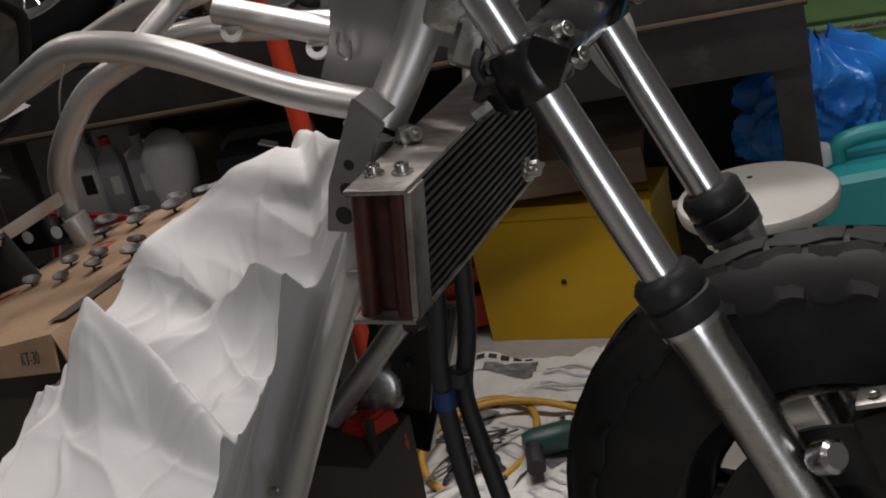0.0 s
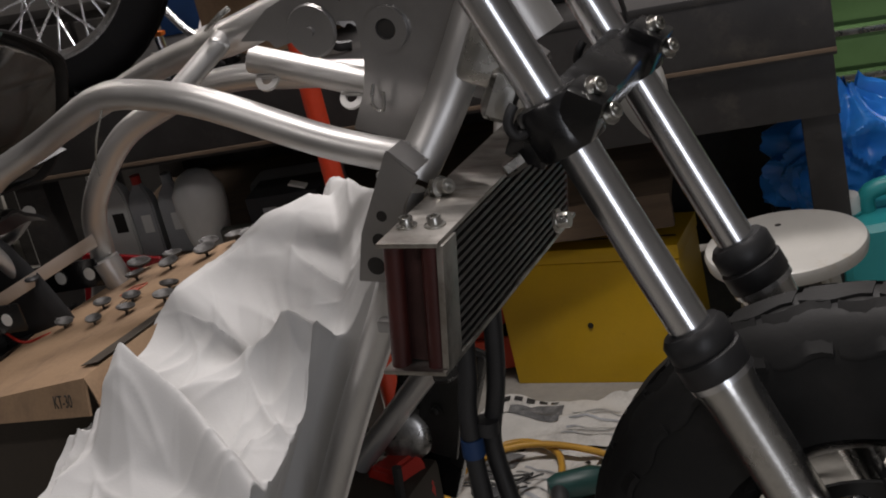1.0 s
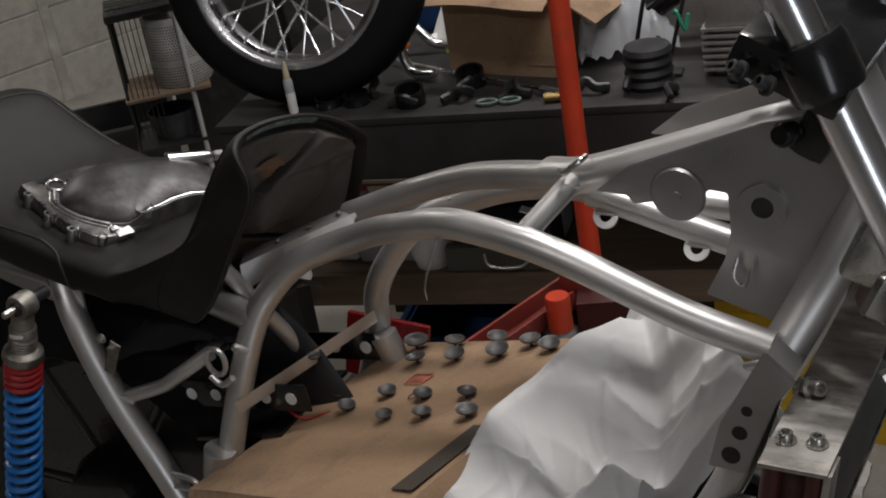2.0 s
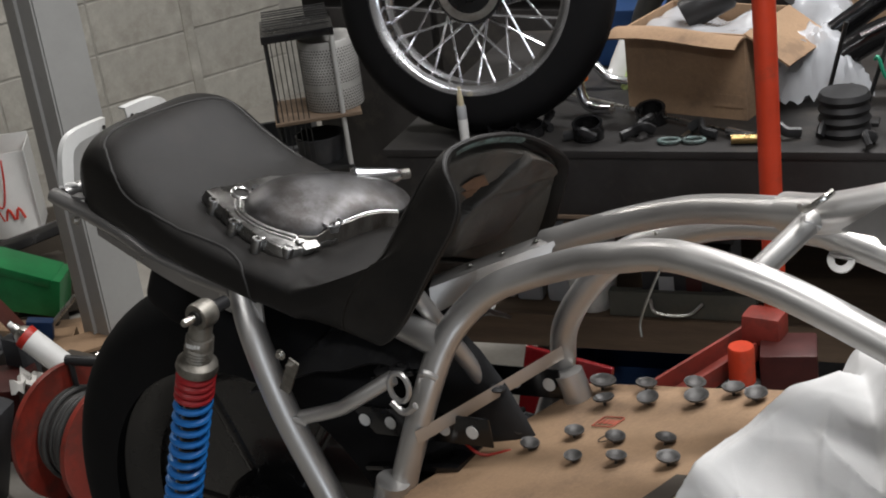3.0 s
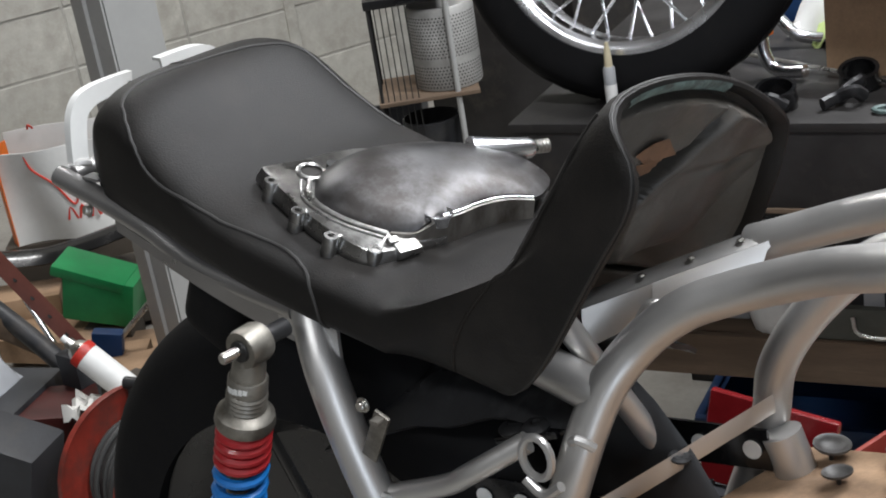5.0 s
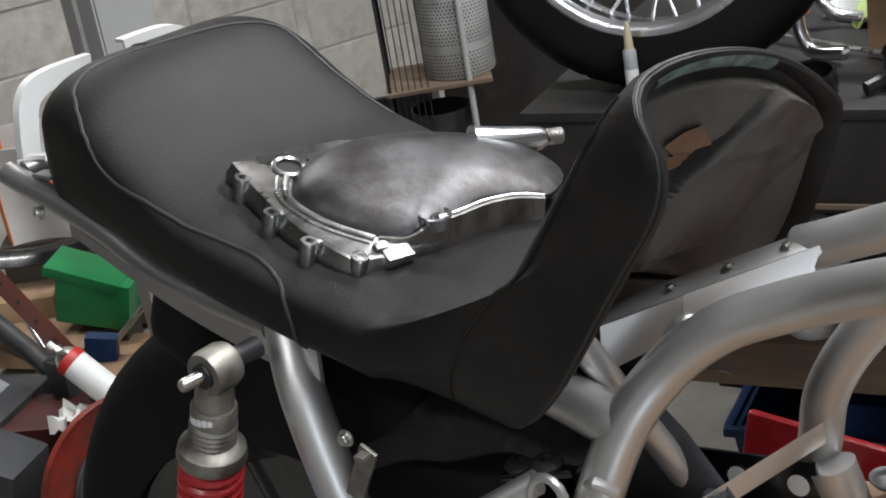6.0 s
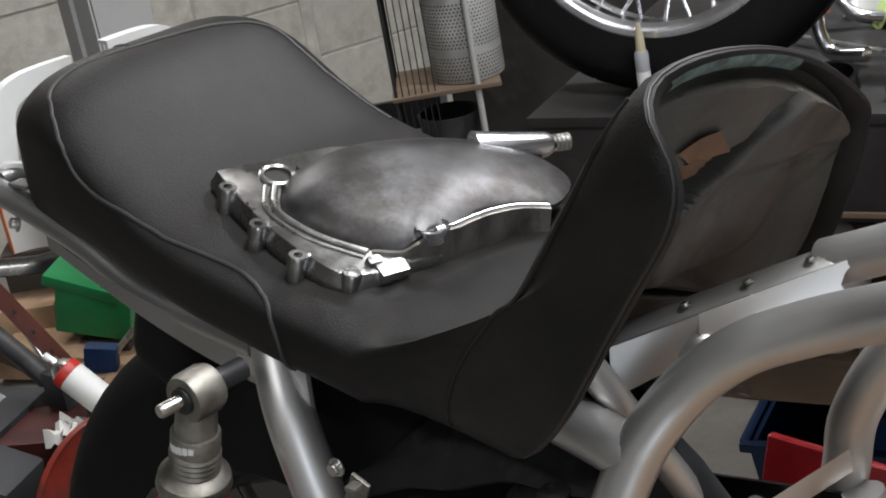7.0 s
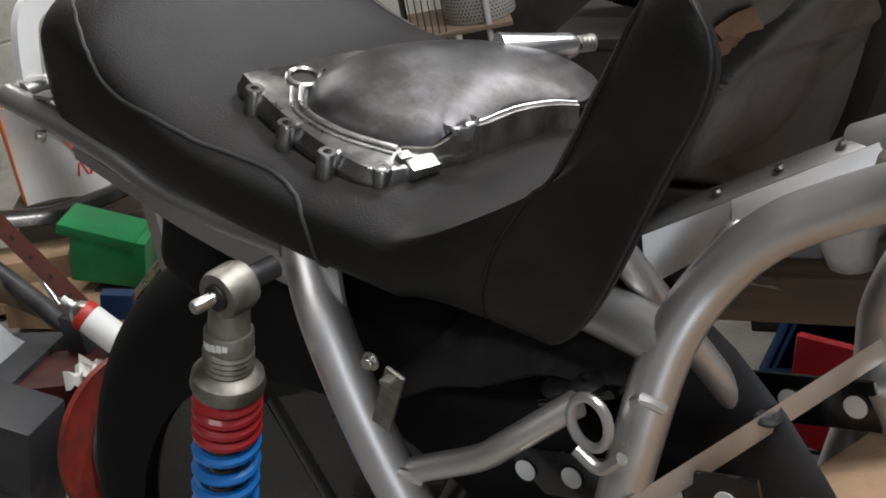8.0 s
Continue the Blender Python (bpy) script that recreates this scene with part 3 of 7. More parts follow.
def nose_ring(t):
    """From the flat of the seat up to the open rim."""
    ring = []
    for k in range(NS):
        s = smoothstep(0.0, 0.85, math.sin(2 * math.pi * k / NS))
        p, q = BASE_PTS[k], RIM_PTS[k]
        m = smoothstep(0.72, 0.98, math.sin(2 * math.pi * k / NS))
        f = smoothstep(-0.06, 0.05, q.y)
        bend = Vector((-0.622 + 0.012 * m + 0.04 * f, (p.y + q.y) / 2, p.z - 0.013))
        over = q + Vector((-0.030 + 0.010 * m + 0.014 * f, 0, -0.004 - 0.016 * f))
        marks = [p, p + Vector((0.04, 0, -0.002)), bend, bend, bend, over, q]
        ways = [p.lerp(q, i / 6).lerp(c, s) for i, c in enumerate(marks)]
        ring.append(sum((w * (math.comb(6, i) * t ** i * (1 - t) ** (6 - i)) for i, w in enumerate(ways)), Vector()))
    return ring


SX = [-1.034 + (NOSE + 1.034) * (i / 50) ** 1.35 for i in range(51)]
rings = [body_ring(x) for x in SX] + [nose_ring(i / 30) for i in range(1, 31)]
CEN = Vector((-0.54, 0.0, 0.80))


def drawn_in(k, s, back):
    q = rim_at(360 * k / NS)
    p = CEN + (q - CEN) * s
    return Vector((q.x + (p.x - q.x) * 0.4 - back, p.y, p.z))


lip = [[drawn_in(k, s, b) for k in range(NS)] for s, b in ((0.985, -0.004), (0.955, -0.005), (0.93, 0.000), (0.915, 0.008), (0.91, 0.014))]
seat = part("seat", loft([*rings, *lip], cap=False), VINYL, bike, "black vinyl seat with raised pillion and upturned front")
part("seat_tail_cap", loft([[(x - 0.002, y * 0.9, 0.76 + (z - 0.76) * 0.8) for x, y, z in rings[0]], rings[0]]), VINYL, seat)
# the seat's skin, on which lining, piping and seams are laid
SKIN = BVHTree.FromPolygons([v.co for v in seat.data.vertices], [tuple(p.vertices) for p in seat.data.polygons])


def lining(k, s):
    """Creased sheet that closes the hollow front: panels lap one over another."""
    q = rim_at(360 * k / NS)
    y, z = CEN.y + (q.y - CEN.y) * s, CEN.z + (q.z - CEN.z) * s
    x = -0.512 + 0.6 * (z - 0.9) + (q.x + 0.512 - 0.6 * (q.z - 0.9)) * s
    n = noise.noise(Vector((y * 22, z * 22, 0.3)))
    n2 = noise.noise(Vector((y * 60, z * 40, 4.3)))
    yc = 0.030 - 1.0 * max(0.0, 0.885 - z) + 6.0 * max(0.0, 0.83 - z) ** 2 * 3 + 0.004 * n
    flat = 0.005 + 0.016 * (1 - s * s)
    back = 0.0
    right = smoothstep(-0.002, 0.003, y - yc)
    back -= 0.018 * right * math.exp(-max(0.0, y - yc) * 14)
    back += 0.016 * math.exp(-(((y - yc + 0.004) / 0.006) ** 2))
    for zc, dep in ((0.828 - 0.10 * (y - 0.05), 0.005),):
        back += dep * right * math.exp(-(((z - zc) / 0.004) ** 2)) * smoothstep(-0.03, 0.03, y - 0.01)
        back -= dep * 0.5 * right * math.exp(-(((z - zc - 0.007) / 0.006) ** 2))
    zf = 0.858 + 0.10 * (y + 0.05) + 0.006 * n
    back -= 0.014 * (1 - right) * smoothstep(-0.0015, 0.0015, z - zf) * math.exp(-max(0.0, z - zf) * 18)
    back += 0.016 * math.exp(-(((y + 0.094 + 0.35 * (z - 0.86)) / 0.006) ** 2) - ((z - 0.862) / 0.02) ** 2)
    back -= 0.0030 * n + 0.0014 * n2 + 0.003 * abs(noise.noise(Vector((y * 30, z * 16 + 8 * y, 7.1))))
    back *= min(1.0, 5 * (1 - s))
    skin = SKIN.ray_cast(Vector((0, y, z)), Vector((-1, 0, 0)))[0]
    deep = x - flat - back
    return Vector((min(x - 0.004 + 0.035 * smoothstep(0.93, 0.72, s), max(deep, skin.x + 0.012 - 0.75 * back)) if skin else deep, y, z))


LINES = [0.93 * (1 - i / 60) + 0.004 for i in range(61)]
part("seat_lining", loft([[lining(j / 3, s) for j in range(3 * NS)] for s in LINES], cap=False), SEATBASE, seat, "creased brown-black lining of the open seat front", smooth=60)
part("bare_patch", grid(8, 8, lambda u, v: lining(26.5 - 4.5 * u - 1.5 * v, 0.60 - 0.24 * v) + Vector((0.003, 0, 0))), mat("bare_brown_base", (0.15, 0.08, 0.045), 0.85, 0.0, 0.35, 40, 150, 0.2), seat, "bare brown patch of the seat base")
part("worn_edge", loft([[drawn_in(k, s, b) for k in range(15, 26)] for s, b in ((0.962, -0.0062), (0.94, -0.0058), (0.92, -0.0035), (0.90, -0.0010))], cap=False, closed=False), PATINA, seat, "scuffed greenish edge of the seat cover")
part("edge_welt", sweep([drawn_in(k, 0.992, -0.0015) for k in range(0, NS, 2)], 0.0010, 8, 2, True), PIPING, seat, "grey worn edge of the seat cover")
# piping round the pillion and the side seams, laid on the seat's skin


def on_skin(points, res=5):
    return [SKIN.find_nearest(p)[0] for p in curve(points, res)]


PIPE = [(-0.868, 0.110, 0.788), (-0.901, 0.106, 0.803), (-0.923, 0.102, 0.823), (-0.945, 0.098, 0.845), (-0.962, 0.090, 0.860), (-0.972, 0.05, 0.872), (-0.978, 0.0, 0.877), (-0.984, -0.06, 0.874), (-0.982, -0.090, 0.864), (-0.970, -0.103, 0.855), (-0.950, -0.115, 0.838), (-0.933, -0.119, 0.819), (-0.905, -0.122, 0.806), (-0.859, -0.124, 0.797), (-0.815, -0.119, 0.789), (-0.793, -0.119, 0.783), (-0.775, -0.124, 0.770), (-0.766, -0.128, 0.751), (-0.762, -0.128, 0.733), (-0.760, -0.127, 0.712)]
part("piping", sweep(on_skin(PIPE), 0.0017, 8, 1), PIPING, seat, "grey piping along the seat seam")
part("rear_seam", sweep(on_skin([(-0.985, -0.02, 0.880), (-1.02, -0.02, 0.860), (-1.034, -0.02, 0.82)]), 0.0011, 8, 1), VINYL, seat)
part("front_seam", sweep(on_skin([(-0.648, -0.120, 0.702), (-0.642, -0.126, 0.722), (-0.635, -0.127, 0.739), (-0.621, -0.127, 0.763), (-0.600, -0.126, 0.790), (-0.575, -0.122, 0.824), (-0.552, -0.118, 0.862), (-0.536, -0.114, 0.892), (-0.523, -0.108, 0.914)]), 0.0014, 8, 1), VINYL, seat)

# wheels
def tyre_bm(r, w, rim_r, at, axis=(0, 1, 0), seg=80):
    prof, n = [], 20
    for k in range(n + 1):
        a = -math.pi * 0.5 + math.pi * k / n
        prof.append((rim_r + (r - rim_r) * max(0.0, math.cos(a)) ** 0.55, w / 2 * math.sin(a)))
    prof += [(rim_r + 0.006, w * 0.36), (rim_r + 0.006, -w * 0.36)]
    return lathe(prof, seg, at, axis, True)


def tread_bm(r, w, count, at, turn, depth=0.0022):
    """Raised blocks with wavy edges on a tyre, in the wheel's plane of x and z."""
    bm = bmesh.new()
    for k in range(count):
        for row, (t0, t1) in enumerate(((-0.93, -0.34), (-0.28, 0.28), (0.34, 0.93))):
            shift = (0.5 if row == 1 else 0.0)
            a0, a1 = (k + shift + 0.045) / count, (k + shift + 0.955) / count
            lo, hi = [], []
            for i in range(7):
                u = i / 6
                ang = 2 * math.pi * (a0 + (a1 - a0) * u)
                for t in (t0, t1):
                    tt = t + (0.06 if abs(t) < 0.5 else 0.015) * math.sin(6.28 * u + row)
                    s = math.asin(max(-1, min(1, tt)))
                    rr = (r - 0.098) + 0.098 * math.cos(s) ** 0.55
                    for out, e in ((lo, -0.003), (hi, depth)):
                        out.append(bm.verts.new(((rr + e) * math.cos(ang), w / 2 * tt, (rr + e) * math.sin(ang))))
            for i in range(6):
                j = 2 * i
                bm.faces.new((hi[j], hi[j + 1], hi[j + 3], hi[j + 2]))
                bm.faces.new((lo[j], hi[j], hi[j + 2], lo[j + 2]))
                bm.faces.new((lo[j + 1], lo[j + 3], hi[j + 3], hi[j + 1]))
            bm.faces.new((lo[0], lo[1], hi[1], hi[0]))
            bm.faces.new((lo[12], hi[12], hi[13], lo[13]))
    return moved(bm, Matrix.Translation(at))


RC, FC = (-0.862, 0.0, 0.345), (0.425, 0.0, 0.300)
part("rear_tyre", tyre_bm(0.335, 0.13, 0.235, RC), RUBBER, bike, "black rear tyre")
part("rear_rim", lathe([(0.225, -0.045), (0.238, -0.05), (0.238, 0.05), (0.225, 0.045), (0.20, 0.02), (0.20, -0.02)], 60, RC, (0, 1, 0), True), BLACKPAINT, bike)
# black disc added to darken the see-through gaps between the spokes
part("rear_disc", lathe([(0.0, -0.012), (0.215, -0.012), (0.215, 0.012), (0.0, 0.012)], 40, RC, (0, 1, 0)), BLACKPAINT, bike)
part("rear_hub", lathe([(0.0, -0.06), (0.06, -0.06), (0.075, -0.03), (0.075, 0.03), (0.06, 0.06), (0.0, 0.06)], 32, RC, (0, 1, 0)), BLACKPAINT, bike)
for k in range(6):
    a = k * math.pi / 3
    part("rear_spoke", rod((RC[0] + 0.06 * math.cos(a), 0, RC[2] + 0.06 * math.sin(a)), (RC[0] + 0.21 * math.cos(a), 0, RC[2] + 0.21 * math.sin(a)), 0.016, 10), BLACKPAINT, bike)
front_tyre = part("front_tyre", tyre_bm(0.302, 0.112, 0.178, FC, seg=100), TREAD, bike, "black front tyre with zigzag tread")
part("tread", tread_bm(0.3025, 0.112, 26, FC, 0), TREAD, front_tyre)
part("front_rim", lathe([(0.168, -0.04), (0.182, -0.047), (0.182, 0.047), (0.168, 0.04), (0.148, 0.018), (0.148, -0.018)], 60, FC, (0, 1, 0), True), BLACKPAINT, bike)
part("front_hub", lathe([(0.0, -0.055), (0.05, -0.055), (0.06, 0), (0.05, 0.055), (0.0, 0.055)], 32, FC, (0, 1, 0)), BLACKPAINT, bike)
for k in range(3):
    a = k * 2 * math.pi / 3 + 0.9
    part("front_spoke", rod((FC[0] + 0.04 * math.cos(a), 0, FC[2] + 0.04 * math.sin(a)), (FC[0] + 0.155 * math.cos(a), 0, FC[2] + 0.155 * math.sin(a)), 0.02, 10), BLACKPAINT, bike)
part("brake_disc", lathe([(0.075, -0.0025), (0.138, -0.0025), (0.138, 0.0025), (0.075, 0.0025)], 48, (FC[0], -0.062, FC[2]), (0, 1, 0), True), DARKSTEEL, bike, "dark steel brake disc")
part("disc_carrier", lathe([(0.03, -0.004), (0.085, -0.004), (0.085, 0.004), (0.03, 0.004)], 32, (FC[0], -0.060, FC[2]), (0, 1, 0), True), BLACKPAINT, bike)
caliper = part("brake_caliper", joined(box(0.055, 0.055, 0.13, (0.478, -0.075, 0.415), 0.012, (0, -22, 0)), box(0.03, 0.07, 0.07, (0.488, -0.078, 0.42), 0.008, (0, -22, 0))), BLACKPAINT, bike, "black brake caliper")
part("caliper_plate", box(0.05, 0.03, 0.005, (0.462, -0.10, 0.492), 0.001, (0, -12, 0)), ALLOY, caliper)
part("plate_screw", bolt((0.452, -0.103, 0.4945), (-0.2, 0, 1), 0.004, 0.004), STEEL, caliper)
part("front_axle", rod((0.425, -0.14, 0.30), (0.425, 0.14, 0.30), 0.011), STEEL, bike)

# forks
def fork(y):
    def at(t):
        return (0.075 + 0.35 * t, y, 1.03 - 0.73 * t)
    slider = part("fork_slider", lathe([(0.0, 0), (0.0275, 0), (0.0285, 0.012), (0.0265, 0.03), (0.0255, 0.17), (0.0265, 0.27), (0.026, 0.305), (0, 0.305)], 32, at(0.633), Vector((0.35, 0, -0.73))), SLIDER, bike, "polished alloy fork slider")
    part("fork_tube", rod(at(-0.14), at(0.66), 0.0195, 40), CHROME, bike, "chromed fork tube")
    part("dust_seal", lathe([(0.0196, 0), (0.027, 0), (0.0315, 0.006), (0.0315, 0.022), (0.029, 0.026), (0.0325, 0.028), (0.0325, 0.046), (0.030, 0.050), (0.0196, 0.050)], 32, at(0.576), Vector((0.35, 0, -0.73)), True), BLACKPLASTIC, bike, "black rubber dust seal")
    part("seal_ring", lathe([(0.0285, 0.0), (0.0315, 0.0), (0.0315, 0.006), (0.0285, 0.006)], 32, at(0.637), Vector((0.35, 0, -0.73)), True), CHROME, slider)
    boss = part("caliper_lug", lathe([(0, 0), (0.013, 0), (0.016, 0.006), (0.016, 0.026), (0.012, 0.03), (0, 0.03)], 20, (0.4, y + 0.012 * (1 if y > 0 else -1), 0.432), (0.55, -0.4, 0.35)), CHROME, slider)


fork(-0.1)
fork(0.1)
for y in (-0.1, 0.1):
    ring_at = Vector((0.1835, y, 0.804))
    down = Vector((0.35, 0, -0.73)).normalized()
    clampb = part("lower_clamp", joined(lathe([(0.0196, -0.025), (0.030, -0.025), (0.033, -0.020), (0.033, 0.020), (0.030, 0.025), (0.0196, 0.025)], 32, ring_at, down, True), moved(box(0.036, 0.05, 0.040, (0, 0, 0), 0.006), pose(0.209, y - 0.004, 0.816, 0, 25.6, 0)), moved(box(0.04, 0.045, 0.038, (0, 0, 0), 0.006), pose(0.158, y + 0.005, 0.790, 0, 25.6, 0))), BLACKPAINT, bike, "black painted fork clamp")
    for dz in (-0.0125, 0.0125):
        part("clamp_bolt", bolt(Vector((0.225, y - 0.008, 0.824)) + down * dz, (0.85, -0.35, 0.42), 0.0072, 0.010), STEEL, clampb)
    part("bolt_nut", lathe([(0, 0), (0.0075, 0), (0.0075, 0.018), (0.005, 0.02), (0, 0.02)], 6, (0.152, y - 0.022, 0.779), (-0.75, -0.5, -0.42)), STEEL, clampb)
    part("cable_guide", sweep([(0.160, y - 0.020, 0.803), (0.152, y - 0.028, 0.802), (0.147, y - 0.031, 0.812), (0.149, y - 0.030, 0.822), (0.153, y - 0.026, 0.829)], 0.0048, 10, 4), BLACKPLASTIC, clampb)
part("clamp_bridge", box(0.048, 0.19, 0.036, (0.192, 0, 0.812), 0.008, (0, 25.6, 0)), BLACKPAINT, bike)
# upper clamp and steering head
upper = part("upper_clamp", joined(moved(box(0.10, 0.25, 0.034, (0, 0, 0), 0.010), pose(0.055, 0.0, 1.028, 0, 25.6, 0)), lathe([(0.0196, -0.024), (0.030, -0.024), (0.032, -0.018), (0.032, 0.018), (0.030, 0.024), (0.0196, 0.024)], 28, (0.0745, -0.1, 1.031), (0.35, 0, -0.73), True), lathe([(0.0196, -0.024), (0.030, -0.024), (0.032, -0.018), (0.032, 0.018), (0.030, 0.024), (0.0196, 0.024)], 28, (0.0745, 0.1, 1.031), (0.35, 0, -0.73), True)), BLACKPAINT, bike, "black upper fork clamp")
for x, y, z, r in ((0.012, -0.085, 1.022, 0.008), (0.022, -0.135, 1.035, 0.006), (0.0, -0.05, 1.010, 0.006), (0.045, -0.138, 1.025, 0.006)):
    part("clamp_bolt", bolt((x, y, z), (-0.5, -0.6, 0.6), r, 0.012), DARKSTEEL, upper)
part("steering_stop", joined(box(0.035, 0.05, 0.05, (0.068, -0.06, 0.965), 0.012, (0, 25, 0)), lathe([(0, 0), (0.011, 0), (0.011, 0.014), (0.008, 0.018), (0, 0.018)], 16, (0.048, -0.085, 0.966), (-0.3, -1, 0.2))), BLACKPAINT, bike)
# cast steering lug with rough welds behind the cooler
part("casting", moved(joined(box(0.05, 0.05, 0.06, (0, 0, 0), 0.016, seg=4), box(0.03, 0.04, 0.05, (0.02, -0.01, -0.03), 0.012, seg=3)), pose(0.118, -0.075, 0.865, 0, 25, 20)), STEEL, bike, "rough cast silver steering lug")

# oil cooler across the down tubes
cooler = part("oil_cooler", box(0.055, 0.36, 0.004, (0.098, -0.085, 0.7575), 0.001), ALLOY, bike, "oil cooler with scuffed alloy plate and dark fins")
part("bottom_plate", box(0.058, 0.36, 0.004, (0.084, -0.085, 0.642), 0.001), ALLOY, cooler)
for y in (-0.252, 0.082):
    for x in (-0.017, 0.017):
        part("end_bar", rod((0.084 + x, y, 0.643), (0.097 + x, y, 0.756), 0.0085, 12), FRAMERED, cooler, "dark red end bar")
part("end_web", box(0.03, 0.006, 0.11, (0.0905, -0.244, 0.70), 0.001, (0, 7, 0)), COOLERBODY, cooler)
part("side_post", box(0.006, 0.03, 0.112, (0.118, -0.245, 0.70), 0.001, (0, 7, 0)), ALLOY, cooler)
part("core", box(0.03, 0.31, 0.108, (0.0905, -0.085, 0.70), 0.001, (0, 7, 0)), COOLERBODY, cooler)
NF = 13
for k in range(NF):
    z = 0.649 + 0.102 * k / (NF - 1)
    x = 0.0845 + 0.0135 * k / (NF - 1)
    part("fin", box(0.054, 0.315, 0.0042, (x, -0.082, z), 0.0015), FINS, cooler)
part("socket_bolt", bolt((0.083, -0.228, 0.7595), (0, 0, 1), 0.0062, 0.009), STEEL, cooler)
part("socket_bolt", bolt((0.108, -0.226, 0.7595), (0, 0, 1), 0.0062, 0.009), STEEL, cooler)
part("union_bolt", joined(bolt((0.083, -0.150, 0.764), (0.8, -0.5, 0.35), 0.007, 0.014), lathe([(0, 0), (0.011, 0), (0.011, 0.005), (0, 0.005)], 6, (0.078, -0.147, 0.763), (0.8, -0.5, 0.35)), box(0.02, 0.012, 0.008, (0.078, -0.147, 0.7595), 0.001)), STEEL, cooler)
part("bottom_nut", lathe([(0, 0), (0.013, 0), (0.013, 0.02), (0.009, 0.024), (0, 0.024)], 6, (0.09, -0.225, 0.640), (0.1, 0, -1)), BLACKPAINT, cooler)
part("mount_foot", box(0.03, 0.02, 0.012, (0.022, -0.165, 0.640), 0.002), SHADESILVER, cooler)
part("lock_nut", bolt((0.135, -0.02, 0.68), (1, 0, 0.1), 0.008, 0.014, False), STEEL, cooler)
for k, (dx, dy) in enumerate(((0.0, 0.0), (0.022, 0.02))):
    hose = part("oil_hose", sweep([(0.06 + dx, -0.10 + dy, 0.645), (0.053 + dx, -0.1 + dy, 0.56), (0.046 + dx, -0.1 + dy, 0.518), (0.044 + dx * 0.6, -0.1 + dy, 0.47), (0.047 + dx * 0.8, -0.1 + dy, 0.413), (0.055 + dx, -0.1 + dy, 0.34), (0.07 + dx, -0.08 + dy, 0.2), (0.06, -0.02 + dy, 0.05)], 0.0095, 12, 6), BLACKPLASTIC, bike, "black rubber oil hose")
    if not k:
        part("hose_clamp", rod((0.0445, -0.1, 0.484), (0.0445, -0.1, 0.464), 0.0115), BLUEPL, hose)
part("hose_tie", rod((0.06, -0.09, 0.5), (0.058, -0.09, 0.485), 0.012), BLACKPLASTIC, bike)

# side stand and engine mount pieces low in the frame
part("side_stand", rod((-0.045, 0.03, 0.50), (-0.16, 0.02, 0.37), 0.0135, 16), SILVER, bike)
mount_plate = part("stand_plate", box(0.05, 0.006, 0.12, (-0.06, 0.05, 0.43), 0.004, (0, 14, 0)), DARKSTEEL, bike)
part("plate_bolt", bolt((-0.048, 0.045, 0.478), (0, -1, 0), 0.006, 0.006, False), STEEL, mount_plate)
part("plate_bolt", bolt((-0.064, 0.045, 0.43), (0, -1, 0), 0.005, 0.005, False), DARKSTEEL, mount_plate)
part("round_cover", lathe([(0, 0.012), (0.02, 0.011), (0.03, 0.006), (0.034, 0), (0, 0)], 28, (-0.108, 0.045, 0.398), (0.2, -1, 0.2)), POLISHED, bike)
part("tank_side", box(0.10, 0.02, 0.20, (-0.09, 0.09, 0.40), 0.02, (0, 20, 0)), BLACKPAINT, bike)
part("chain", sweep([(-0.085, -0.03, 0.40), (-0.09, -0.03, 0.30), (-0.10, -0.03, 0.15)], 0.006, 6, 10), DARKSTEEL, bike)
part("tube_bolt", bolt((-0.13, -0.167, 0.398), (0, -1, 0.1), 0.005, 0.008, False), STEEL, bike)

# swing arm, shocks
for y in (-0.125, 0.125):
    part("swing_arm", sweep([(-0.52, y * 0.9, 0.36), (-0.66, y, 0.375), (-0.80, y, 0.372), (-0.99, y, 0.345)], 0.024, 14, 4, flat=0.7), RED, bike, "red painted swing arm")


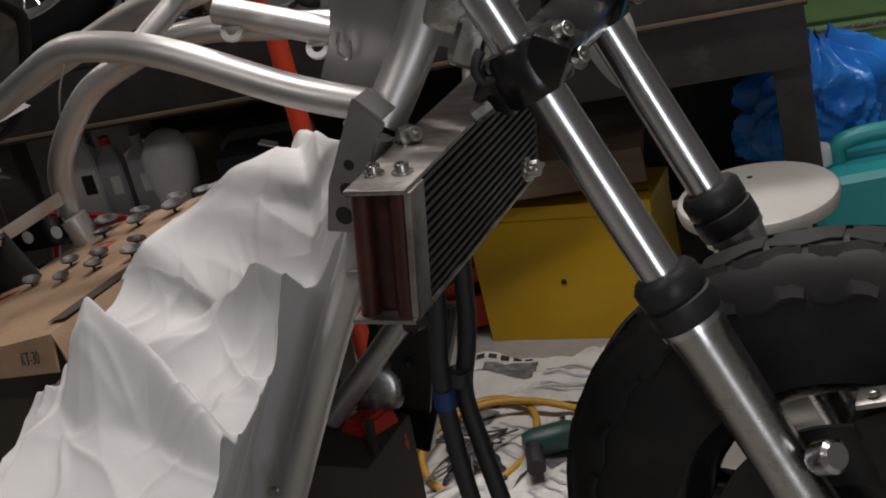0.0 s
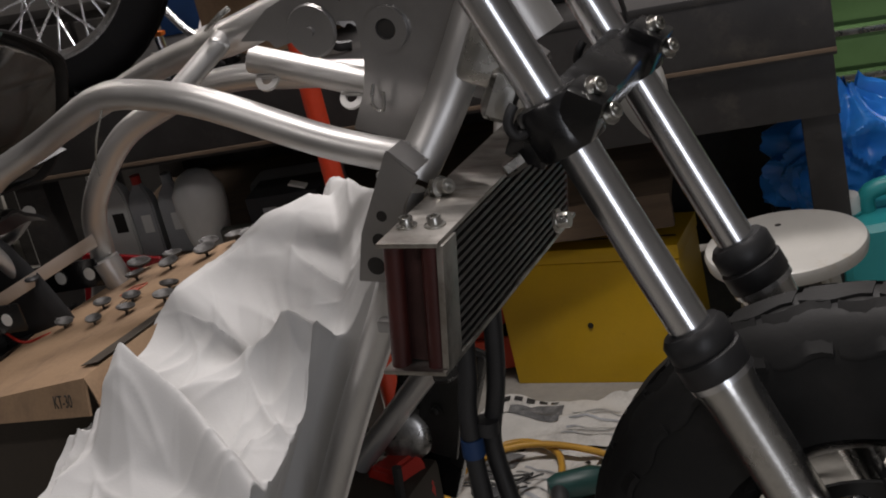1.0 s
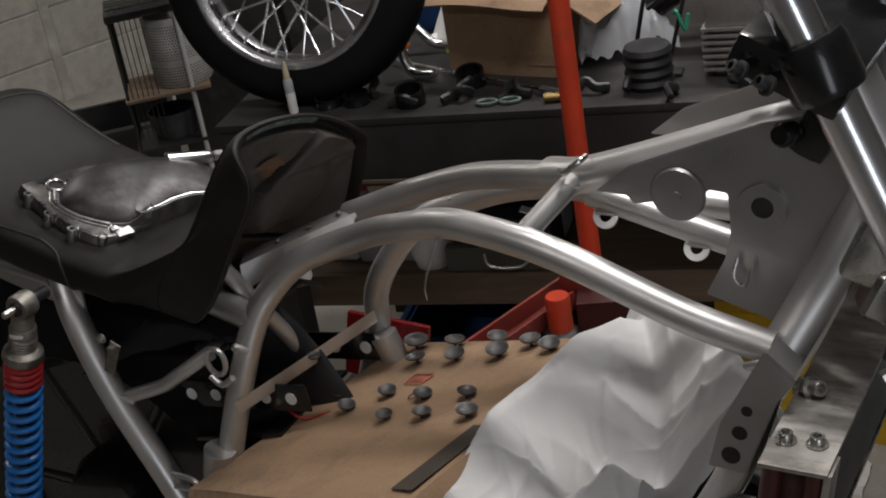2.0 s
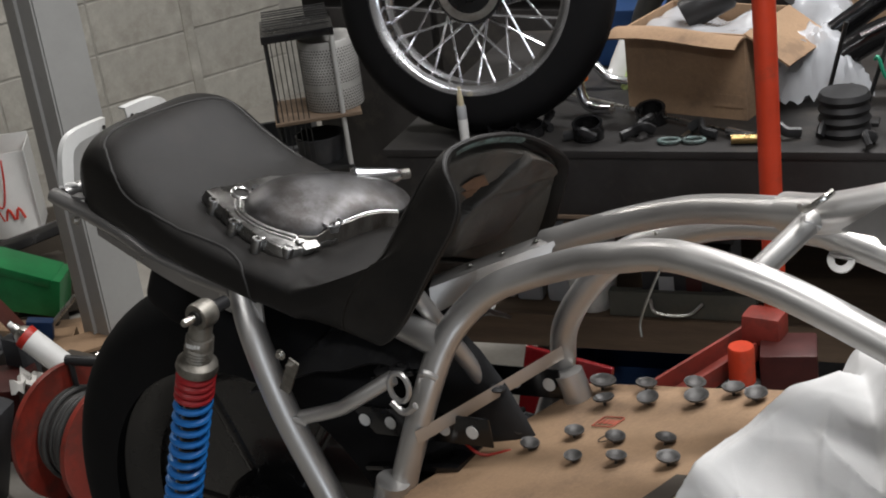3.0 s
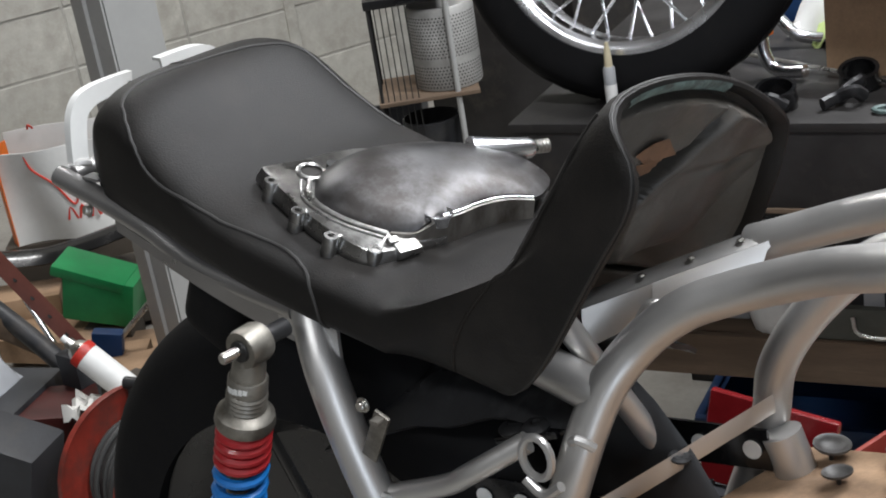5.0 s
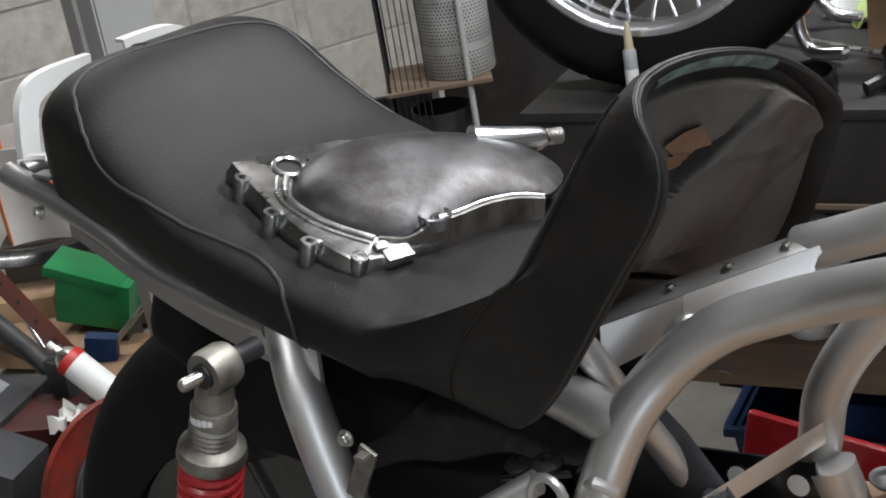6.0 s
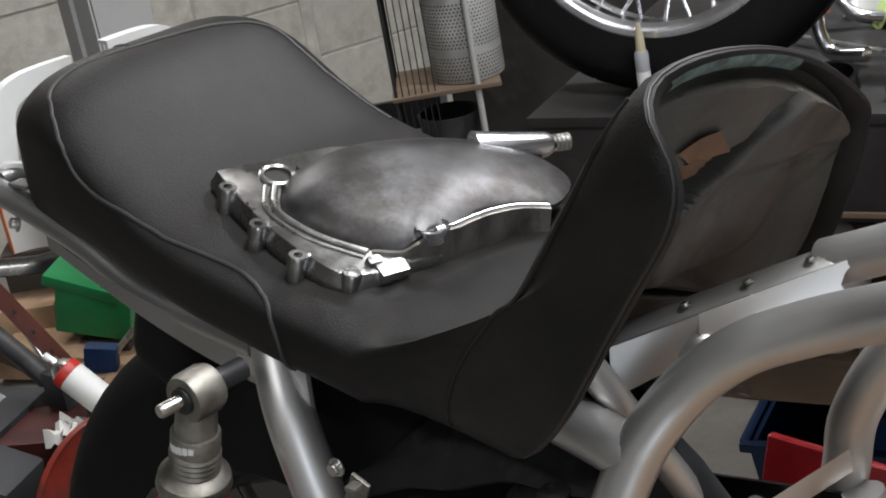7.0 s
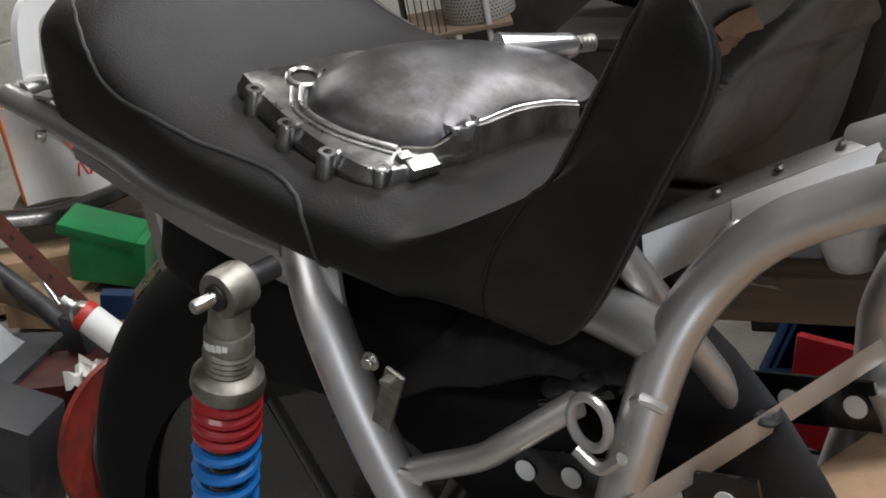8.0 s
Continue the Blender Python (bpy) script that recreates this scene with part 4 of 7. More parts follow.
def shock(y):
    s = 1 if y > 0 else -1
    top, low = Vector((-0.789, y, 0.7235)), Vector((-0.891, y, 0.372))
    d = (low - top).normalized()
    body = part("shock_absorber", rod(top + d * 0.03, top + d * 0.33, 0.011, 16), BLACKPAINT, bike, "shock absorber with red and blue spring")
    part("top_eye", joined(lathe([(0.0085, -0.011), (0.0145, -0.011), (0.0158, -0.007), (0.0158, 0.007), (0.0145, 0.011), (0.0085, 0.011)], 28, top, (0, 1, 0), True), lathe([(0, 0.010), (0.0115, 0.010), (0.0128, 0.016), (0.0132, 0.030), (0, 0.030)], 28, top, d)), DULLZINC, body)
    part("eye_bush", lathe([(0, -0.013), (0.0083, -0.013), (0.0083, 0.013), (0, 0.013)], 20, top, (0, 1, 0)), DARKSTEEL, body)
    part("mount_stud", lathe([(0, 0), (0.0045, 0), (0.0045, 0.026), (0.0036, 0.028), (0, 0.028)], 14, top, (-0.1, s, 0)), STEEL, body)
    part("mount_bush", rod(top + Vector((0, -s * 0.013, 0)), top + Vector((0.002, -s * 0.036, 0.0)), 0.0075, 18), BLACKPLASTIC, body)
    part("neck", lathe([(0, 0.028), (0.0145, 0.028), (0.0155, 0.030), (0.0155, 0.041), (0.0145, 0.042)] + [(0.0150 + 0.0012 * (i % 2), 0.0425 + 0.0020 * i) for i in range(10)] + [(0.0150, 0.063), (0, 0.063)], 28, top, d), DULLZINC, body, "worn steel shock neck with threads")
    for k in range(5):
        part("worn_print", box(0.0032, 0.0006, 0.005, (0, 0, 0), 0, (0, 0, 0)), WHITEPL, body).matrix_basis = Matrix.Translation(top + d * 0.0355) @ pose(0, 0, 0, 0, 16.2, -20 + 14 * k) @ Matrix.Translation((0, s * 0.0156, 0))
    part("spring_seat", lathe([(0.0, 0.058), (0.0165, 0.058), (0.0226, 0.063), (0.0238, 0.070), (0.0226, 0.074), (0, 0.074)], 32, top, d), DULLZINC, body)
    side = Vector((0, 1, 0))
    up = d.cross(side)

    def coil(t0, t1, z0, z1):
        n = int((t1 - t0) * 18)
        pts = []
        for i in range(n + 1):
            t = t0 + (t1 - t0) * i / n
            pts.append(top + d * (z0 + (z1 - z0) * i / n) + 0.0185 * (math.cos(2 * math.pi * t) * side + math.sin(2 * math.pi * t) * up))
        return sweep(pts, 0.0042, 8, 1)

    part("red_spring", coil(0, 3.8, 0.077, 0.112), SPRINGRED, body, "red coil spring section")
    part("blue_spring", coil(3.8, 17.5, 0.112, 0.325), SPRINGBLUE, body, "blue coil spring section")
    part("lower_seat", lathe([(0, 0.322), (0.026, 0.322), (0.026, 0.334), (0, 0.34)], 28, top, d), DULLZINC, body)
    part("lower_eye", lathe([(0, -0.014), (0.018, -0.014), (0.018, 0.014), (0, 0.014)], 24, top + d * 0.352, (0, 1, 0)), DULLZINC, body)


shock(-0.175)
shock(0.175)

# tail: grab rail and loops
GRAB_OUT = curve([(-0.098, 0.797), (-0.0955, 0.822), (-0.0905, 0.844), (-0.0805, 0.8575), (-0.0645, 0.8630), (-0.0418, 0.8643), (-0.0160, 0.8640)], 5)
GRAB_IN = curve([(-0.081, 0.797), (-0.0785, 0.817), (-0.0735, 0.8375), (-0.0640, 0.8450), (-0.0535, 0.8475), (-0.0418, 0.8485), (-0.0190, 0.8490)], 5)


def grab_sheet(side):
    """An angle strip: flat face with a turned edge along its outer side."""
    n = len(GRAB_OUT) - 1

    def place(u, v):
        o, i = GRAB_OUT[int(round(u * n))], GRAB_IN[int(round(u * n))]
        w = max(0.0, (v - 0.2) / 0.8)
        return Vector((-1.060 - 0.008 * max(0.0, 1 - v / 0.2), side * (o[0] + (i[0] - o[0]) * w), o[1] + (i[1] - o[1]) * w))

    return thick(grid(n, 10, place), 0.003 * side)


for side in (1, -1):
    grab = part("grab_rail", grab_sheet(side), WHITEPL, bike, "white painted flat grab bracket")
    part("grab_slot", lathe([(0, 0), (0.0030, 0), (0.0030, 0.0005), (0, 0.0005)], 14, (-1.0555, -0.0245 * side, 0.8545), (1, 0, 0)), INK, grab)
    f = list if side > 0 else mirrored
    part("tail_tube", sweep(f([(-1.071, -0.106, 0.794), (-1.0435, -0.106, 0.7862), (-1.0137, -0.106, 0.778), (-0.96, -0.108, 0.762), (-0.90, -0.110, 0.738), (-0.80, -0.112, 0.724)]), 0.0095, 16, 5), SHADESILVER, bike)
    part("tail_weld", sweep(f([(-1.066, -0.098, 0.800), (-1.058, -0.090, 0.802), (-1.054, -0.083, 0.800)]), 0.004, 8, 4), SILVER, bike)
    part("tail_bracket", joined(box(0.020, 0.012, 0.003, (f([(-1.030, -0.100, 0.796)])[0]), 0.001), box(0.003, 0.012, 0.018, (f([(-1.040, -0.100, 0.788)])[0]), 0.001)), SHADESILVER, bike)
    part("tail_bolt", bolt(f([(-1.030, -0.112, 0.770)])[0], f([(-0.3, -0.8, 0.3)])[0], 0.004, 0.006, False), STEEL, bike)
part("tail_cross", rod((-1.060, -0.100, 0.794), (-1.060, 0.100, 0.794), 0.0085), SHADESILVER, bike)
part("side_strip", thick(grid(14, 2, lambda u, v: (-1.00 + 0.24 * u, -0.112 - 0.008 * math.sin(math.pi * u), 0.766 - 0.040 * math.sin(1.6 * u) - (0.010 + 0.03 * u * u) * v)), 0.003), SHADESILVER, bike)
part("stay_gusset", thick(grid(5, 3, lambda u, v: (-0.815 + 0.06 * u, -0.118, 0.722 - (0.012 + 0.03 * u) * v)), 0.003), SILVER, bike)

# black parts under the seat
part("inner_fender", thick(grid(18, 14, lambda u, v: (-0.83 + 0.27 * u, -0.075 + 0.16 * v, 0.548 + 0.09 * u + 0.085 * math.sin(math.pi * (0.15 + 0.75 * v)) * (0.55 + 0.45 * math.sin(math.pi * u)) + 0.01 * noise.noise(Vector((u * 5, v * 5, 2))))), 0.004), FENDER, bike, "scuffed black inner mudguard")
part("mudguard", sweep([(RC[0] + 0.37 * math.cos(a), 0, RC[2] + 0.362 * math.sin(a)) for a in [radians(q) for q in (20, 45, 70, 90, 105)]], 0.07, 16, 4, flat=0.16), BLACKPLASTIC, bike)
part("mudguard_end", moved(box(0.070, 0.11, 0.080, (0, 0, 0), 0.034, seg=6), pose(-0.922, -0.040, 0.690, 6, 28, 0)), RUBBER, bike, "dull black rubber end of the mudguard")
part("seat_pan", box(0.24, 0.18, 0.012, (-0.735, 0, 0.705), 0.004), BLACKPLASTIC, bike)
tray = part("battery_tray", box(0.13, 0.15, 0.006, (-0.605, 0.0, 0.525), 0.002, (0, -14, 0)), BLACKPAINT, bike, "black steel tray with round holes")
strap = part("tray_strap", box(0.19, 0.003, 0.034, (-0.60, -0.06, 0.575), 0.001, (0, -8, 0)), BLACKPAINT, bike)
for k in range(5):
    part("strap_hole", lathe([(0, 0), (0.0075, 0), (0.0075, 0.001), (0, 0.001)], 16, (-0.672 + 0.036 * k, -0.0625, 0.565 + 0.005 * k), (0, -1, 0)), WHITEPL, strap)
strap2 = part("tray_strap", box(0.17, 0.003, 0.036, (-0.575, 0.07, 0.575), 0.001, (0, -8, 0)), BLACKPAINT, bike)
for k in range(4):
    part("strap_hole", lathe([(0, 0), (0.008, 0), (0.008, 0.001), (0, 0.001)], 16, (-0.64 + 0.045 * k, 0.0675, 0.566 + 0.0063 * k), (0, -1, 0)), WHITEPL, strap2)
bar = part("flat_bar", sweep([(-0.570, -0.108, 0.591), (-0.532, -0.02, 0.607), (-0.490, 0.075, 0.626)], 0.0085, 4, 3, flat=0.12), SILVER, bike, "flat silver bar between the frame rails")
part("rubber_pad", lathe([(0, 0), (0.0085, 0), (0.009, 0.002), (0.007, 0.004), (0.003, 0.004), (0.0025, 0.002), (0, 0.002)], 20, (-0.527, -0.008, 0.611), (0.1, 0, 1)), BLACKPLASTIC, bar)
for x, y, z in ((-0.607, -0.075, 0.650), (-0.632, -0.07, 0.640)):
    part("rubber_grommet", lathe([(0, 0), (0.011, 0), (0.012, 0.003), (0.008, 0.006), (0.0035, 0.006), (0.003, 0.004), (0, 0.004)], 18, (x, y, z), (-0.2, -0.2, 1)), BLACKPLASTIC, bike)
part("grommet_bar", box(0.06, 0.022, 0.006, (-0.615, -0.07, 0.642), 0.002, (0, -20, 0)), BLACKPAINT, bike)
part("rail_socket", rod((-0.600, -0.115, 0.535), (-0.612, -0.115, 0.485), 0.019, 16), SILVER, bike)
part("rail_socket", rod((-0.488, 0.082, 0.598), (-0.470, 0.085, 0.55), 0.017, 16), SILVER, bike)
part("far_hook", sweep([(-0.40, 0.10, 0.80), (-0.395, 0.095, 0.775), (-0.385, 0.09, 0.765), (-0.38, 0.09, 0.785)], 0.003, 8, 4), STEEL, bike)
part("wire_red", sweep([(-0.58, -0.03, 0.57), (-0.56, -0.04, 0.56), (-0.53, -0.045, 0.548), (-0.5, -0.03, 0.553)], 0.0018, 6, 5), RED, bike)

# ---- workbench and what stands on it ----
BENCH_TURN = 12.14
BT = pose(-1.020, 0.585, 0, 0, 0, BENCH_TURN)


def at_bench(u, v, z=0.68):
    return BT @ Vector((u, v, z))


bench = thing("workbench", (-1.020, 0.585, 0), BENCH_TURN, "long dark oily steel workbench with a lower shelf", "workbench")
part("bench_top", box(1.37, 0.66, 0.012, (0.665, 0.33, 0.674), 0.003), BENCHSTEEL, bench)
part("apron", box(1.36, 0.012, 0.105, (0.665, 0.008, 0.6155), 0.002), BENCHSTEEL, bench)
part("side_apron", box(0.012, 0.64, 0.105, (-0.012, 0.33, 0.6155), 0.002), BENCHSTEEL, bench)
part("side_apron", box(0.012, 0.64, 0.105, (1.338, 0.33, 0.6155), 0.002), BENCHSTEEL, bench)
part("edge_trim", box(1.36, 0.004, 0.006, (0.665, 0.0, 0.572), 0.001), BENCHWOOD, bench)
part("front_beam", box(0.40, 0.05, 0.095, (1.14, 0.04, 0.515), 0.004), BENCHSTEEL, bench)
for u, v in ((0.02, 0.05), (1.31, 0.05), (0.02, 0.61), (1.31, 0.61)):
    leg = part("leg", box(0.055, 0.055, 0.57, (u, v, 0.285), 0.003), BENCHSTEEL, bench)
    part("hole", lathe([(0, 0), (0.006, 0), (0.006, 0.001), (0, 0.001)], 12, (u - 0.006, v - 0.0278, 0.435), (0, -1, 0)), INK, leg)
part("lower_shelf", box(1.06, 0.52, 0.022, (0.535, 0.36, 0.345), 0.003), BENCHWOOD, bench)
part("shelf_edge", box(1.06, 0.02, 0.06, (0.535, 0.098, 0.325), 0.003), BENCHWOOD, bench)
part("back_panel", box(1.3, 0.01, 0.6, (0.665, 0.645, 0.32), 0), BENCHSTEEL, bench)

# spoked wheel leaning on the bench
LEAN_M = BT @ pose(0.115, 0.135, 0.680 + 0.222, 90 - 12, 0, 0)
wheel = thing("spoked_wheel", (0, 0, 0), 0, "chrome spoked motorcycle wheel with black tyre on the bench", "wheel")
wheel.matrix_world = LEAN_M @ pose(0, 0, 0, -90, 0, 0)
wt = part("tyre", tyre_bm(0.228, 0.075, 0.168, (0, 0, 0)), RUBBER, wheel)
part("tread", tread_bm(0.2283, 0.075, 34, (0, 0, 0), 0, 0.0012), RUBBER, wt)
rim = part("rim", lathe([(0.152, -0.030), (0.160, -0.035), (0.170, -0.034), (0.170, 0.034), (0.160, 0.035), (0.152, 0.030), (0.150, 0.012), (0.158, 0.0), (0.150, -0.012)], 64, (0, 0, 0), (0, 1, 0), True), RIMCHROME, wheel, "chromed steel rim")
hub = part("hub", lathe([(0, -0.036), (0.018, -0.036), (0.020, -0.026), (0.055, -0.026), (0.058, -0.022), (0.058, 0.022), (0.055, 0.026), (0.02, 0.026), (0.018, 0.04), (0, 0.04)], 36, (0, 0, 0), (0, 1, 0)), BLACKPAINT, wheel, "black brake hub")
part("axle", rod((0, -0.055, 0), (0, 0.06, 0), 0.008), STEEL, hub)
part("hub_ring", lathe([(0.040, -0.0275), (0.052, -0.0275), (0.052, -0.026), (0.040, -0.026)], 36, (0, 0, 0), (0, 1, 0), True), ALLOY, hub)
for k in range(36):
    a = 2 * math.pi * k / 36
    b = a + (0.55 if k % 2 else -0.55)
    s = 0.022 if k % 4 < 2 else -0.022
    part("spoke", rod((0.055 * math.cos(b), s, 0.055 * math.sin(b)), (0.152 * math.cos(a), s * 0.2, 0.152 * math.sin(a)), 0.0021, 6), RIMCHROME, wheel)

# cardboard carton on the bench
carton = thing("carton", at_bench(0.335, 0.19), BENCH_TURN - 16, "open brown cardboard carton with torn flaps on the bench", "box")
CWX, CWY, CWZ = 0.205, 0.16, 0.135
for sx, sy, at in ((CWX, 0.004, (CWX / 2, 0, CWZ / 2)), (CWX, 0.004, (CWX / 2, CWY, CWZ / 2)), (0.004, CWY - 0.006, (0.002, CWY / 2, CWZ / 2)), (0.004, CWY - 0.006, (CWX - 0.002, CWY / 2, CWZ / 2))):
    part("side", box(sx, sy, CWZ, at, 0.001), CARD, carton)
part("bottom", box(CWX - 0.01, CWY - 0.01, 0.004, (CWX / 2, CWY / 2, 0.003), 0.001), CARD, carton)
part("flap", thick(grid(8, 4, lambda u, v: (-0.008 + (CWX + 0.012) * u, -0.002 - 0.042 * v, CWZ + 0.002 + 0.012 * v - 0.02 * v * v + 0.004 * math.sin(5 * u))), 0.003), CARD, carton, "bent front flap")
part("flap", thick(grid(4, 4, lambda u, v: (CWX + 0.07 * u, CWY * v, CWZ + 0.002 - 0.045 * u)), 0.003), CARD, carton)
part("tape", box(0.05, 0.001, 0.02, (CWX - 0.03, -0.0028, 0.03), 0), CARD, carton)
part("filling", grid(14, 10, lambda u, v: (0.008 + (CWX - 0.016) * u, 0.008 + (CWY - 0.016) * v, CWZ - 0.012 + 0.025 * noise.noise(Vector((u * 3, v * 3, 5))))), FILM, carton)
single("clear_plastic_bag", thick(grid(22, 18, lambda u, v: (0.20 * u, 0.16 * v, 0.02 + 0.13 * math.sin(math.pi * u) ** 0.6 * math.sin(math.pi * v) ** 0.6 + 0.03 * noise.noise(Vector((u * 7, v * 7, 1))))), 0.001), FILM, "crumpled clear plastic bag on the bench", "bag", at_bench(0.46, 0.40), BENCH_TURN)
bundle = thing("parts_bundle", at_bench(0.40, 0.36), BENCH_TURN, "dark rubber parts heaped behind the carton", "part")
for k in range(5):
    part("rubber_piece", sweep([(0.05 * k - 0.1, 0.02, 0.02), (0.05 * k - 0.08, 0.03, 0.10), (0.05 * k - 0.04, 0.02, 0.17 - 0.01 * k)], 0.02, 10, 4), OLDRUBBER, bundle)

# marker pen standing on end
pen = thing("marker_pen", at_bench(0.104, 0.045), 0, "white marker pen with yellow tip standing on the bench", "pen")
part("barrel", lathe([(0, 0), (0.0075, 0), (0.0078, 0.004), (0.0078, 0.034), (0.0075, 0.036), (0, 0.036)], 16), WHITEPL, pen)
part("band", lathe([(0, 0.036), (0.0076, 0.036), (0.0076, 0.055), (0.006, 0.058), (0, 0.058)], 16), GREYPL, pen)
part("cap", lathe([(0, 0.058), (0.0052, 0.058), (0.0046, 0.072), (0.003, 0.083), (0.0024, 0.088), (0, 0.088)], 16), mat("pale_yellow_tip", (0.5, 0.44, 0.30), 0.5), pen)
# rubber intake boots
for k, (u, v, r, h) in enumerate(((0.157, 0.065, 0.022, 0.016), (0.205, 0.07, 0.022, 0.018), (0.303, 0.055, 0.024, 0.028), (0.386, 0.125, 0.024, 0.028))):
    single("rubber_boot", lathe([(r * 0.75, 0), (r, 0), (r * 0.96, h * 0.3), (r * 1.04, h * 0.36), (r * 0.95, h * 0.8), (r, h), (r * 0.8, h), (r * 0.75, h * 0.2)], 24, closed=True), BLACKPAINT, "short black rubber intake boot", "rubber part", at_bench(u, v), (6 * k, 4, 0), group="rubber boots")
for k, (u, v) in enumerate(((0.268, 0.04), (0.358, 0.04), (0.375, 0.06), (0.235, 0.08), (0.50, 0.05), (0.62, 0.06), (0.68, 0.08), (0.72, 0.05), (0.80, 0.07))):
    single("rubber_offcut", sweep([(0, 0, 0.008), (0.02, 0.006, 0.012), (0.035, -0.004, 0.02), (0.05, 0.004, 0.009)], 0.008, 8, 4, flat=0.7), BLACKPLASTIC, "small crooked black rubber offcut", "rubber part", at_bench(u, v), 40 * k, group="rubber offcuts")
valve_tap = thing("pipe_fitting", at_bench(0.26, 0.17), BENCH_TURN - 20, "small chromed pipe elbow lying on the bench", "fitting")
part("elbow", sweep([(0, 0, 0.055), (0.004, 0, 0.03), (0.02, 0, 0.012), (0.06, 0, 0.014)], 0.0085, 12, 5), CHROME, valve_tap)
part("handle", box(0.03, 0.012, 0.008, (0.0, 0, 0.060), 0.002), ORANGE, valve_tap)
lever = thing("long_lever", at_bench(0.205, 0.25), BENCH_TURN - 31, "thin steel lever lying across the bench", "tool")
part("shaft", rod((0, 0, 0.01), (0.40, 0, 0.008), 0.0028, 8), STEEL, lever)
part("ferrule", rod((0.36, 0, 0.008), (0.41, 0, 0.008), 0.007, 10), CHROME, lever)
scissors = thing("scissors", at_bench(0.43, 0.035), BENCH_TURN + 5, "grey-green handled scissors lying on the bench", "scissors")
for s in (-1, 1):
    part("handle", sweep([(0.02 + 0.016 * math.cos(t) + s * 0.018, 0.010 * math.sin(t), 0.004) for t in [2 * math.pi * k / 12 for k in range(13)]], 0.003, 6, 1, True), PATINA, scissors)
part("blade", box(0.06, 0.008, 0.003, (0.03, 0.045, 0.003), 0.001, (0, 0, 70)), STEEL, scissors)
single("brass_tube", rod((0, 0, 0.008), (0.05, 0.004, 0.008), 0.007), BRASS, "short brass tube on the bench edge", "tube", at_bench(0.525, 0.03), BENCH_TURN)
single("bent_chrome_pipe", sweep([(-0.05, 0.02, 0.09), (0.0, 0, 0.03), (0.03, 0, 0.012), (0.10, 0, 0.012), (0.2, 0.03, 0.012)], 0.008, 12, 5), CHROME, "bent chrome pipe on the bench", "pipe", at_bench(0.26, 0.30), BENCH_TURN)
crate = thing("blue_crate", at_bench(0.16, 0.42), BENCH_TURN, "blue plastic crate with rags at the back of the bench", "crate")
part("crate_body", box(0.22, 0.16, 0.10, (0.11, 0.08, 0.05), 0.006), BLUEPL, crate)
single("white_rag", thick(grid(14, 12, lambda u, v: (0.10 * u, 0.08 * v, 0.005 + 0.07 * math.sin(math.pi * u) * math.sin(math.pi * v) + 0.025 * abs(noise.noise(Vector((u * 5, v * 5, 3)))))), 0.002), WHITEPL, "crumpled pale rag on the bench", "rag", at_bench(0.255, 0.33), BENCH_TURN)
single("green_rag", thick(grid(12, 10, lambda u, v: (0.07 * u, 0.05 * v, 0.005 + 0.03 * math.sin(math.pi * u) * math.sin(math.pi * v) + 0.015 * noise.noise(Vector((u * 5, v * 5, 9))))), 0.002), mat("pale_green_cloth", (0.45, 0.55, 0.22), 0.9), "pale green rag on the bench", "rag", at_bench(0.295, 0.29), BENCH_TURN)
single("brown_carton", box(0.16, 0.12, 0.16, (0, 0, 0.08), 0.002), CARD, "closed brown carton at the back of the bench", "box", at_bench(0.38, 0.55), BENCH_TURN)
single("brown_carton", box(0.30, 0.12, 0.10, (0, 0, 0.05), 0.002), CARD, "flat brown carton at the back of the bench", "box", at_bench(0.72, 0.58), BENCH_TURN)

# cylinder block on the bench
cyl = thing("cylinder_block", at_bench(0.78, 0.10), BENCH_TURN - 4, "alloy engine cylinder block with long studs on the bench", "engine part")
part("block", box(0.15, 0.10, 0.055, (0.06, 0.05, 0.105), 0.006), ENGINE, cyl)
for k in range(7):
    part("cooling_fin", box(0.16, 0.11, 0.005, (0.06, 0.05, 0.012 + 0.0105 * k), 0.001), ENGINE, cyl)
part("fin_core", box(0.13, 0.085, 0.08, (0.06, 0.05, 0.04), 0.004), ENGINE, cyl)
for u in (0.02, 0.10):
    part("bore", lathe([(0.026, 0), (0.034, 0), (0.034, 0.03), (0.029, 0.031), (0.026, 0.028)], 28, (u, 0.05, 0.13), (0, 0, 1), True), STOOLGREY, cyl)
for u in (-0.01, 0.06, 0.13):
    for v in (0.005, 0.095):
        part("stud", rod((u, v, 0.1), (u, v, 0.205), 0.0035, 8), DARKSTEEL, cyl)
exh = thing("exhaust_pipe", at_bench(0.60, 0.22), BENCH_TURN, "curved black exhaust pipe with chrome band on the bench", "exhaust")
part("pipe", sweep([(0, 0, 0.03), (0.05, 0.02, 0.06), (0.12, 0.03, 0.10), (0.2, 0.03, 0.115), (0.3, 0.0, 0.09)], 0.022, 14, 5), BLACKPAINT, exh)
part("trim", sweep([(0.09, 0.0, 0.105), (0.15, 0.005, 0.128), (0.22, 0.0, 0.132), (0.3, -0.02, 0.11)], 0.004, 8, 5), CHROME, exh)
part("lever_rod", rod((0.04, -0.04, 0.005), (0.075, -0.05, 0.14), 0.0035, 8), DARKSTEEL, exh)
can = single("rubber_gaiter", lathe([(0.0, 0)] + [(0.034 + 0.004 * (i % 2), 0.008 * i) for i in range(9)] + [(0.0, 0.07)], 24), BLACKPLASTIC, "ribbed black rubber gaiter on the bench", "rubber part", at_bench(0.68, 0.08), 0)
mc = thing("master_cylinder", at_bench(0.885, 0.13), BENCH_TURN, "black control lever assembly with steel cap", "engine part")
part("body", box(0.09, 0.06, 0.17, (0.03, 0.02, 0.085), 0.012), BLACKPAINT, mc)
